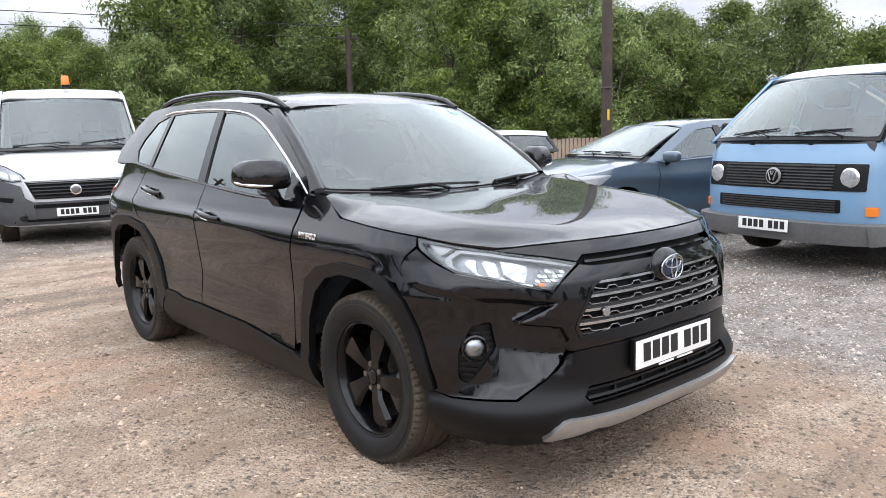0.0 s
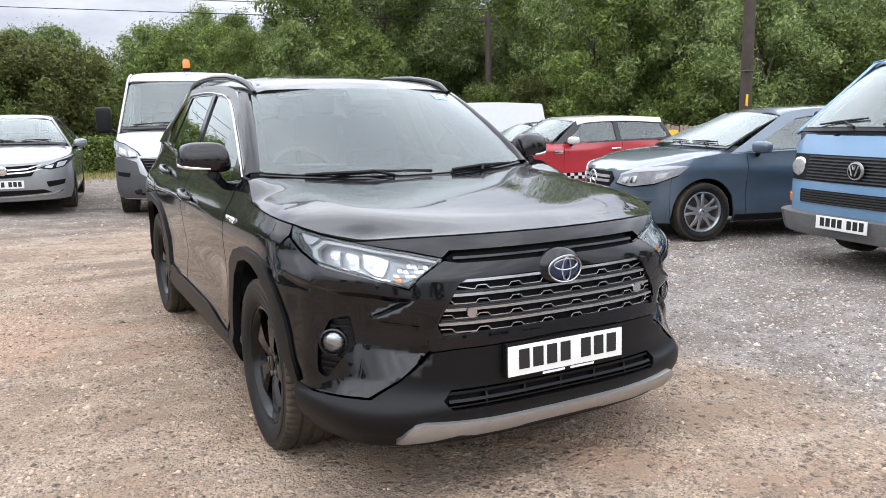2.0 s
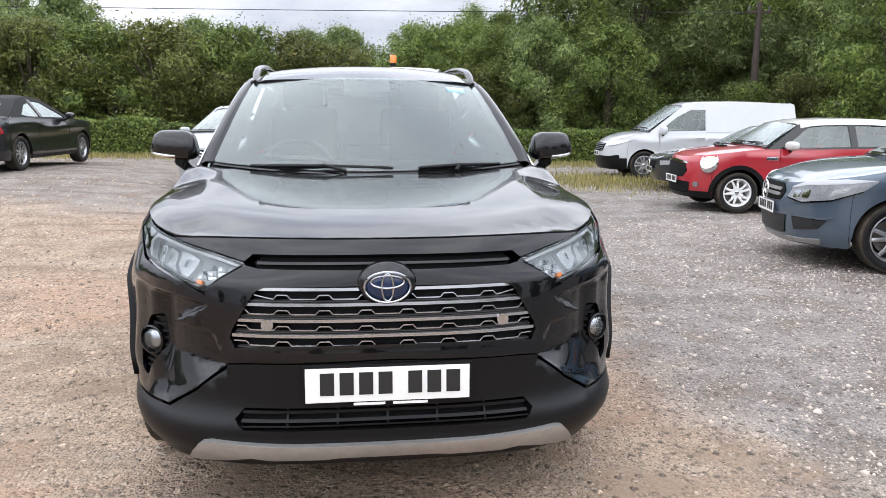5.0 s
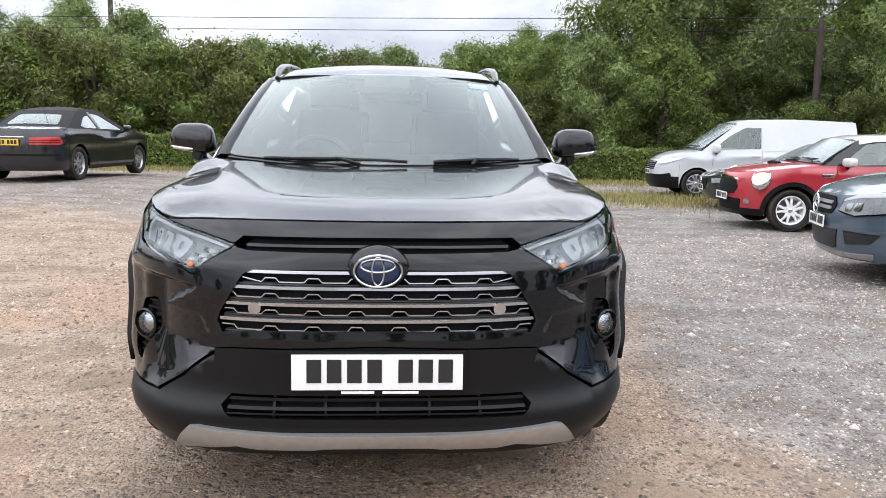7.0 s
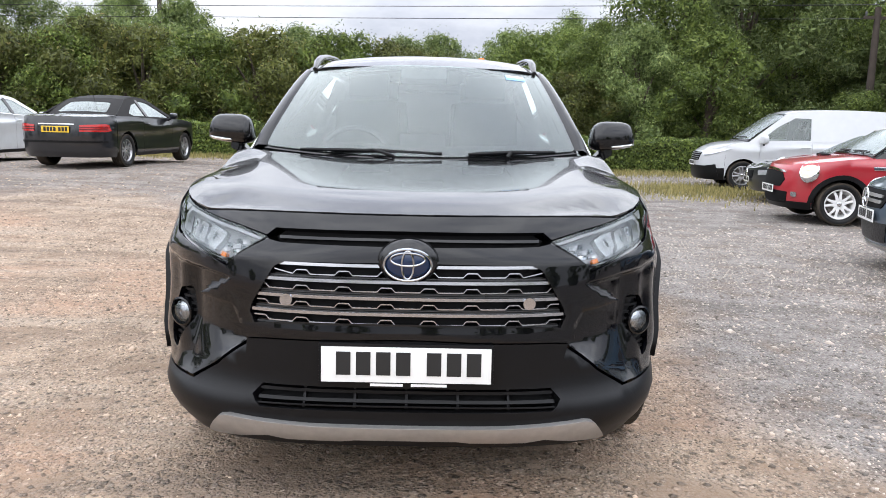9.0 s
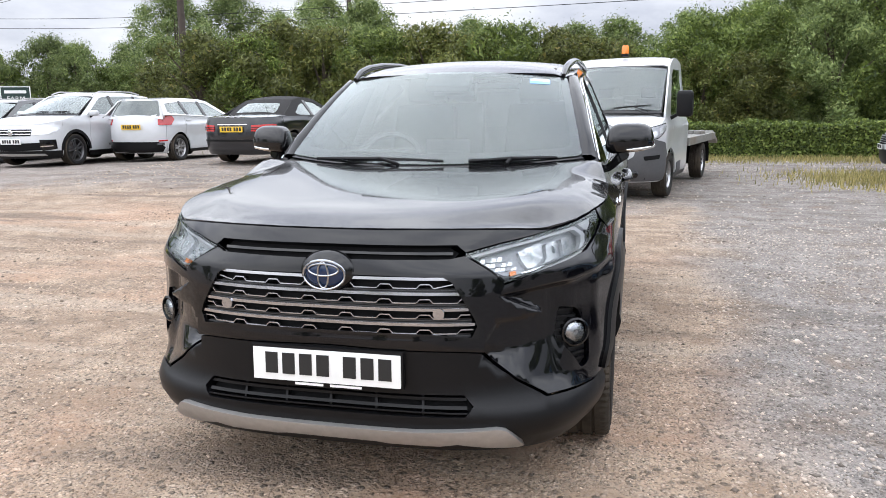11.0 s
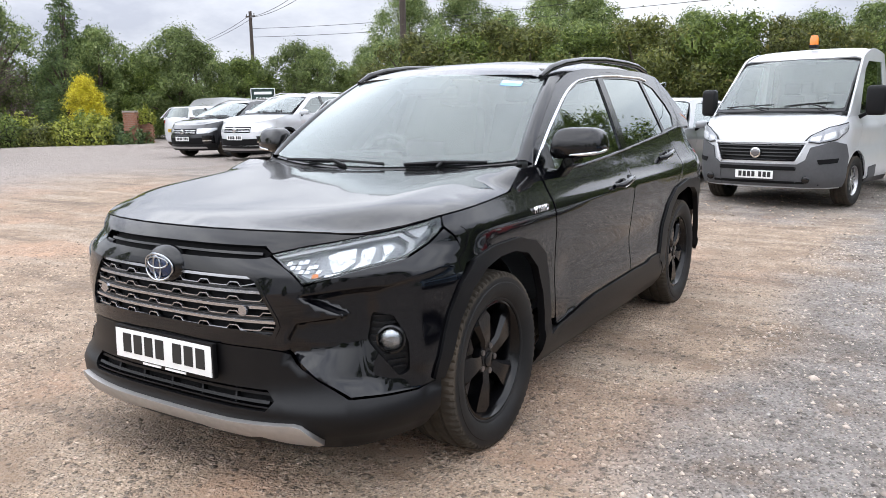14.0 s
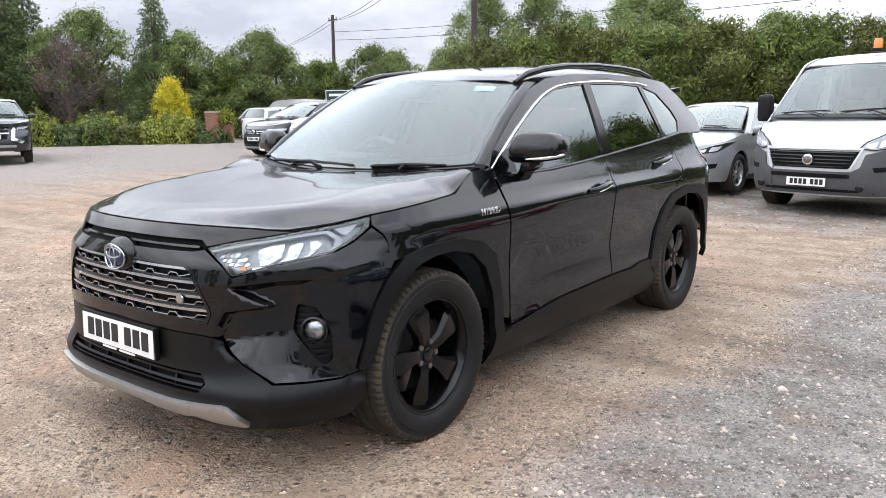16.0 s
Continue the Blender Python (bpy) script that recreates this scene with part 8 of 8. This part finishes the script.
# assumed trees behind and beside the camera, never in view, added for the reflections
for i, az in enumerate(np.arange(95, 270, 14.0)):
    rows.append(((tall_a, mid_a, mid_b, tall_b)[i % 4], az, trng.uniform(30, 38), trng.uniform(0.5, 0.75)))
for src, az, r, s in rows:
    if 1 < az < 15.5:
        # the wood begins low beside the gap
        s = min(s, (4.7 + 0.05 * az) * (r / 31) / (11.0 if src in (tall_a, tall_b) else 6.4 if src is mid_a else 5.2))
    if -62 < az < -20 and r > 36:
        s *= 0.84
    if 22 < az < 35 and r < 34:
        r += 5.5 if r > 29 else 7.5
    place(src, *polar(az, r), s)
for az, r, q in ((-31.5, 47, 0.76), (-28.0, 52, 0.84), (-24.5, 50, 0.66)):
    place(tall_b, *polar(az, r), q)
place(bush_b, 13.2, 19.9, 0.72)
place(bush_a, 15.6, 20.6, 0.8)
for src, _ in sets:
    x, y = polar(100 + 12 * _, 33)
    src.matrix_basis = Matrix.Translation((x, y, gz(x, y) - 0.03))

# garden by the gate
fir = tree("dark green spire-shaped garden conifer", 8.4, 1.9, 22000, LEAF_FIR, 0.10, 0.03, 60, shape="cone")
place(fir, *polar(-55.1, 40), 0.98)
place(fir, *polar(-53.6, 42), 0.72)
for az, r, s in ((-66.3, 41, 1.15), (-64.6, 42, 1.05), (-63.6, 44, 1.1)):
    place(fir, *polar(az, r), s * 1.2, sz=s)
x, y = polar(-68, 43)
fir.matrix_basis = Matrix.Translation((x, y, gz(x, y)))
gold = tree("golden yellow flame-shaped conifer", 2.9, 1.1, 14000, LEAF_GOLD, 0.06, 0.03, 60, shape="flame", trunk_r=0.06, core=0.6)
x, y = polar(-53.85, 36)
gold.matrix_basis = Matrix.Translation((x, y, gz(x, y)))
purple = tree("bare purple-brown twiggy tree", 5.0, 3.0, 13000, LEAF_PURPLE, 0.07, 0.05, 50, core=0.0)
x, y = polar(-60.9, 39.8)
purple.matrix_basis = Matrix.Translation((x, y, gz(x, y)))
place(mid_a, *polar(-59.7, 42.5), 1.05)
place(mid_a, *polar(-62.3, 42), 0.85)


def shrub(label, w, d, h, n, material, size, m):
    """A spreading low shrub."""
    ob = thing("shrub", m, label, "shrub")
    q = trng.normal(size=(n, 3))
    q /= np.linalg.norm(q, axis=1)[:, None]
    q[:, 2] = np.abs(q[:, 2])
    lump = 1 + 0.22 * np.sin(q[:, 0] * 7 + 1) * np.cos(q[:, 1] * 6)
    pts = q * (w / 2, d / 2, h) * (lump * trng.uniform(0.6, 1.05, n))[:, None]
    leaf_mesh("foliage", pts, q, size, material, ob)
    bm = bmesh.new()
    for k in range(7):
        a = k * 0.9
        add_tube(bm, [(0, 0, 0), (w * 0.18 * math.cos(a), d * 0.18 * math.sin(a), h * 0.45), (w * 0.34 * math.cos(a), d * 0.34 * math.sin(a), h * 0.7)], [0.03, 0.02, 0.006], 5)
    part("branchwork", bm, BARK, ob)
    # dark solid core, added to read as shade behind the shrub's leaves
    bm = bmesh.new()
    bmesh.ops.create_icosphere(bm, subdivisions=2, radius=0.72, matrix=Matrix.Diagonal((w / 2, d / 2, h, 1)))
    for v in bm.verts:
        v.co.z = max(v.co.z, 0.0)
    part("shade_core", bm, CORE, ob)
    return ob


for i, az in enumerate(np.arange(-62.6, -51.0, 0.95)):
    x, y = polar(az, 33.3 + (i % 2) * 1.2)
    mt = (LEAF_LIME, LEAF_WARM, LEAF_FIR, LEAF_LIME, LEAF)[i % 5]
    hh = (1.25, 0.95, 0.8, 1.05, 1.3)[i % 5] * (1.15 if az < -62 else 1.0)
    shrub(("yellow-green spreading garden shrub", "olive green spreading garden shrub", "dark green low juniper shrub", "yellow variegated leafy garden shrub", "green leafy rounded garden shrub")[i % 5], 2.0, 1.6, hh, 2600, mt, 0.09, pose(x, y, gz(x, y) - 0.02, rz=33 * i))
BRICK = shader("weathered_red_brick", (0.30, 0.145, 0.095), 0.9, vary=0.3, scale=30, bump=0.003, dirt=(0.25, 0.20, 0.16), dirt_at=0.55)
MORTAR = shader("lime_mortar", (0.33, 0.30, 0.26), 0.95, vary=0.2, scale=30)
bs = bmesh.new()
add_box(bs, (0, 0, 0), (0.215, 0.1025, 0.065), None, 0.005)
brick_mesh = bpy.data.meshes.new("brick")
bs.to_mesh(brick_mesh)
bs.free()
brick_mesh.materials.append(BRICK)
for az, r, hb in ((-50.75, 33.0, 17), (-49.8, 33.4, 11), (-46.0, 36, 17)):
    x, y = polar(az, r)
    pier = thing("brick_pier", pose(x, y, gz(x, y), rz=38), "weathered red brick gate pier", "pier")
    hh = hb * 0.075
    box("core", (0, 0, hh / 2), (0.41, 0.41, hh), MORTAR, pier)
    for row in range(hb):
        for side in range(4):
            rot = Matrix.Rotation(radians(90 * side), 4, "Z")
            for kx in (-0.1125, 0.1125):
                ob = new("brick", brick_mesh)
                ob.parent = pier
                ob.matrix_basis = rot @ Matrix.Translation((kx + (0.05 if row % 2 else -0.05), -0.17, 0.037 + 0.075 * row))
    if hb > 12:
        box("cap", (0, 0, hh + 0.035), (0.52, 0.52, 0.07), MORTAR, pier, "pale stone cap", 0.02)
shrub("green shrub in the planter by the pier", 0.9, 0.8, 0.7, 900, LEAF_LIME, 0.09, pose(*polar(-49.8, 33.4), 0.95))


# clipped hedge along the back of the yard
def hedge(x0, x1, y, h, label):
    w = 0.9
    ob = thing("hedge", pose((x0 + x1) / 2, y, gz((x0 + x1) / 2, y) - 0.02), label, "hedge", "clipped hedge")
    ln = x1 - x0
    n = int(ln * 3600)
    f = trng.integers(0, 4, n)
    u, v = trng.uniform(-0.5, 0.5, n), trng.uniform(0, 1, n)
    px = u * ln
    py = np.where(f < 2, -w / 2, np.where(f == 2, (v - 0.5) * w, w / 2))
    pz = np.where(f == 2, h, v * h)
    wav = 0.05 * np.sin(px * 2.3 + y) + 0.04 * np.sin(px * 5.1)
    pts = np.stack([px, py + trng.normal(0, 0.05, n), np.maximum(pz + (f == 2) * (wav + trng.normal(0, 0.04, n)), 0.02)], 1)
    nrm = np.stack([np.zeros(n), np.where(f < 2, -1.0, np.where(f == 2, 0, 1.0)), np.where(f == 2, 1.0, 0.0)], 1)
    leaf_mesh("foliage", pts, nrm, 0.06, LEAF, ob, 1.3)
    # dark box filling the middle, coloured as the shade within the hedge
    box("shade_core", (0, 0, h * 0.46), (ln, w * 0.82, h * 0.92), CORE, ob)
    return ob


for i in range(9):
    hedge(-10.5 + 2.6 * i, -10.5 + 2.6 * (i + 1), 18.7, 0.92 + 0.05 * (i % 3 == 1), "clipped green hedge about waist high")
# grass verge
n = 16000
gx, gy = trng.uniform(-11, 12, n), 18.0 - np.abs(trng.normal(0, 1.0, n))
gx[:3500], gy[:3500] = trng.normal(5.6, 0.9, 3500), trng.normal(11.6, 1.0, 3500)
V, T = [], []
for i in range(n):
    a, hgt = trng.uniform(0, 6.28), trng.uniform(0.04, 0.18)
    z = gz(gx[i], gy[i]) - 0.02
    b0 = np.array([gx[i], gy[i], z])
    s = np.array([math.cos(a), math.sin(a), 0]) * 0.012
    V += [b0 - s, b0 + s, b0 + np.array([trng.normal(0, 0.04), trng.normal(0, 0.04), hgt])]
    T.append((3 * i, 3 * i + 1, 3 * i + 2))
GRASS = leaf_material("dry_verge_grass", (0.10, 0.10, 0.03), (0.30, 0.25, 0.10), (0.36, 0.29, 0.14))
gr = link_mesh("verge_grass", V, T, GRASS, smooth=False)
tagged(gr, "dry tufted verge grass along the hedge", "grass", kind="stuff")

# fence of upright boards
FENCE = shader("weathered_fence_board", (0.30, 0.235, 0.175), 0.9, vary=0.3, scale=6, bump=0.004)
fa, fb = Vector((9.6, 12.6, 0)), Vector((15.2, 7.2, 0))
fdir = (fb - fa).normalized()
fm = Matrix.Translation((fa.x, fa.y, gz(fa.x, fa.y))) @ Matrix.Rotation(math.atan2(fdir.y, fdir.x), 4, "Z")
fen = thing("fence", fm, "weathered upright wooden board fence", "fence")
fl = (fb - fa).length
bs = bmesh.new()
add_box(bs, (0, 0, 0.56), (0.088, 0.02, 1.12), None, 0.003)
board_mesh = bpy.data.meshes.new("board")
bs.to_mesh(board_mesh)
bs.free()
board_mesh.materials.append(FENCE)
for i in range(int(fl / 0.105)):
    ob = new("board", board_mesh)
    ob.parent = fen
    ob.matrix_basis = Matrix.Translation((i * 0.105, trng.normal(0, 0.004), trng.normal(0, 0.012)))
for z in (0.28, 0.88):
    box("rail", (fl / 2, 0.035, z), (fl, 0.04, 0.08), FENCE, fen)
for i in range(5):
    box("post", (i * fl / 4, 0.09, 0.58), (0.09, 0.09, 1.16), FENCE, fen)
YELLOW = shader("yellow_plastic", (0.72, 0.37, 0.01), 0.4, vary=0.1, scale=12, dirt=(0.5, 0.27, 0.03))
cx, cy = 11.63, 8.97
cone = thing("no_waiting_cone", pose(cx, cy, gz(cx, cy), rz=-52), "yellow plastic no waiting cone with round symbol", "cone")
bm = bmesh.new()
for a, b, z0, z1 in ((0.42, 0.34, 0.0, 0.04),):
    add_box(bm, (0, 0, 0.02), (0.42, 0.30, 0.05), None, 0.01)
r4 = [[bm.verts.new((sx * w2, sy * d2, z)) for sx, sy in ((-1, -1), (1, -1), (1, 1), (-1, 1))] for w2, d2, z in ((0.18, 0.10, 0.045), (0.16, 0.08, 0.52), (0.12, 0.05, 0.97), (0.09, 0.03, 1.04))]
for p, q in zip(r4, r4[1:]):
    for i in range(4):
        bm.faces.new((p[i], p[(i + 1) % 4], q[(i + 1) % 4], q[i]))
bm.faces.new(r4[-1])
part("body", bm, YELLOW, cone)
for rr, mt, dy in ((0.105, LAMP_RED, 0.0), (0.082, shader("blue_sign_face", (0.02, 0.07, 0.3), 0.4), -0.004)):
    bm = add_lathe(bmesh.new(), [(0.0, 0.0), (rr, 0.0), (rr, -0.01)], 24, "z")
    bm.transform(Matrix.Translation((0, -0.085 + dy, 0.70)) @ Matrix.Rotation(radians(86), 4, "X"))
    part("symbol_disc", bm, mt, cone)
box("symbol_bar", (0, -0.093, 0.70), (0.17, 0.004, 0.022), LAMP_RED, cone, "", 0, Matrix.Rotation(radians(45), 3, "Y"))
wx, wy = fa.x + fdir.x * 3.62, fa.y + fdir.y * 3.62
ws = thing("warning_sign", fm @ Matrix.Translation((3.75, -0.018, 0.80)), "small yellow warning sign on the fence", "sign")
box("board", (0, 0, 0), (0.22, 0.008, 0.30), YELLOW, ws)
box("symbol", (0, -0.006, 0.05), (0.10, 0.004, 0.10), INK, ws, "black warning symbol", 0, Matrix.Rotation(radians(45), 3, "Y"))
box("lettering_bar", (0, -0.006, -0.09), (0.15, 0.004, 0.03), INK, ws)

# poles and wires
POLE = shader("creosoted_pole_wood", (0.055, 0.042, 0.034), 0.85, vary=0.35, scale=5, bump=0.008)


def pole(x, y, h, r=0.13, label="tall dark wooden utility pole", lean=0.0):
    ob = thing("utility_pole", pose(x, y, gz(x, y) - 0.05, ry=lean), label, "pole", "utility poles")
    tube("shaft", [(0, 0, 0), (0, 0, h * 0.5), (0, 0, h)], [r, r * 0.88, r * 0.7], POLE, ob, "", 14)
    arm = box("crossarm", (0, 0, h - 0.35), (0.9, 0.08, 0.1), POLE, ob, "", 0.01)
    for k in (-0.38, 0.0, 0.38):
        bm = add_lathe(bmesh.new(), [(0.0, 0.16), (0.035, 0.14), (0.045, 0.08), (0.03, 0.05), (0.03, 0.0)], 12, "z")
        bm.transform(Matrix.Translation((k, 0, h - 0.30)))
        part("insulator", bm, GREY_TRIM, ob)
    return ob


main_pole = pole(13.8, 8.8, 9.0, 0.15)
box("pole_plate", (-0.10, -0.13, 1.75), (0.07, 0.02, 0.28), YELLOW_PLATE, main_pole, "faded yellow plate on the pole", 0.004)
box("pole_strap", (0.0, -0.0, 2.45), (0.30, 0.30, 0.03), STEEL, main_pole, "", 0.005)
pole(-15.1, 21.2, 9.5, 0.14, "dark upright wooden utility pole by the parked cars")
pole(-40.2, 38.0, 8.5, 0.16, "distant wooden utility pole")
pole(-15.96, 40.7, 11.5, 0.17, "distant grey wooden utility pole")
pole(14.5, 21.8, 5.45, 0.14, "weathered wooden utility pole among the trees")
WIRE = shader("black_cable", (0.02, 0.02, 0.02), 0.6)


def wire(a, b, sag, r=0.016):
    pts = [Vector(a).lerp(Vector(b), k / 24) - Vector((0, 0, sag * 4 * (k / 24) * (1 - k / 24))) for k in range(25)]
    ob = tube("overhead_wire", pts, r, WIRE, None, "", 5)
    return tagged(ob, "thin black overhead cable between poles", "cable", "overhead wires")


for z0, z1 in ((7.5, 5.4), (6.9, 4.95)):
    wire((-15.9, 40.6, z0), (14.5, 21.8, z1), 0.05)
    wire((-15.9, 40.6, z0), (-40.2, 38.0, z0 - 0.1), 0.25)
for dx in (-0.38, 0.38):
    wire((-40.2 + dx, 38.0, 8.2), (-15.1 + dx, 21.2, 9.2), 0.9)
    wire((-40.2 + dx, 38.0, 8.2), (-78 + dx, 60, 9.5), 0.9)
wire((14.5, 21.8, 5.4), (13.8, 8.8, 8.8), 0.4)

# farm board and small white notice at the gate
sx, sy = -21.4, 19.9
fb2 = thing("entrance_sign", pose(sx, sy, gz(sx, sy), rz=38), "dark green entrance board with pale lettering", "sign")
for k in (-0.42, 0.42):
    box("post", (k, 0.03, 0.95), (0.07, 0.07, 1.9), POLE, fb2)
box("board", (0, 0, 1.86), (1.0, 0.04, 0.66), shader("dark_green_board", (0.012, 0.035, 0.028), 0.4, vary=0.1), fb2)
for a, b, c, d in ((0, 0.315, 1.0, 0.03), (0, -0.315, 1.0, 0.03), (0.485, 0, 0.03, 0.66), (-0.485, 0, 0.03, 0.66)):
    box("frame", (a, -0.024, 1.86 + b), (c, 0.014, d), WHITE_PLATE, fb2)
box("lettering_bar", (0, -0.026, 1.99), (0.72, 0.01, 0.11), WHITE_PLATE, fb2, "pale lettering")
lettering("lettering", "FARM", 0.24, Matrix.Translation((0, -0.026, 1.73)) @ Matrix.Rotation(radians(90), 4, "X"), WHITE_PLATE, fb2, 0.004, "pale lettering")
x, y = polar(-47.6, 31.5)
nb = thing("notice_board", pose(x, y, gz(x, y), rz=40), "small white notice board on a post", "sign")
box("post", (0, 0.03, 0.5), (0.06, 0.06, 1.0), POLE, nb)
box("board", (0, 0, 0.85), (0.5, 0.03, 0.6), WHITE_PLATE, nb)
for z in (1.0, 0.88, 0.76):
    box("lettering_bar", (0, -0.018, z), (0.36, 0.006, 0.05), INK, nb)
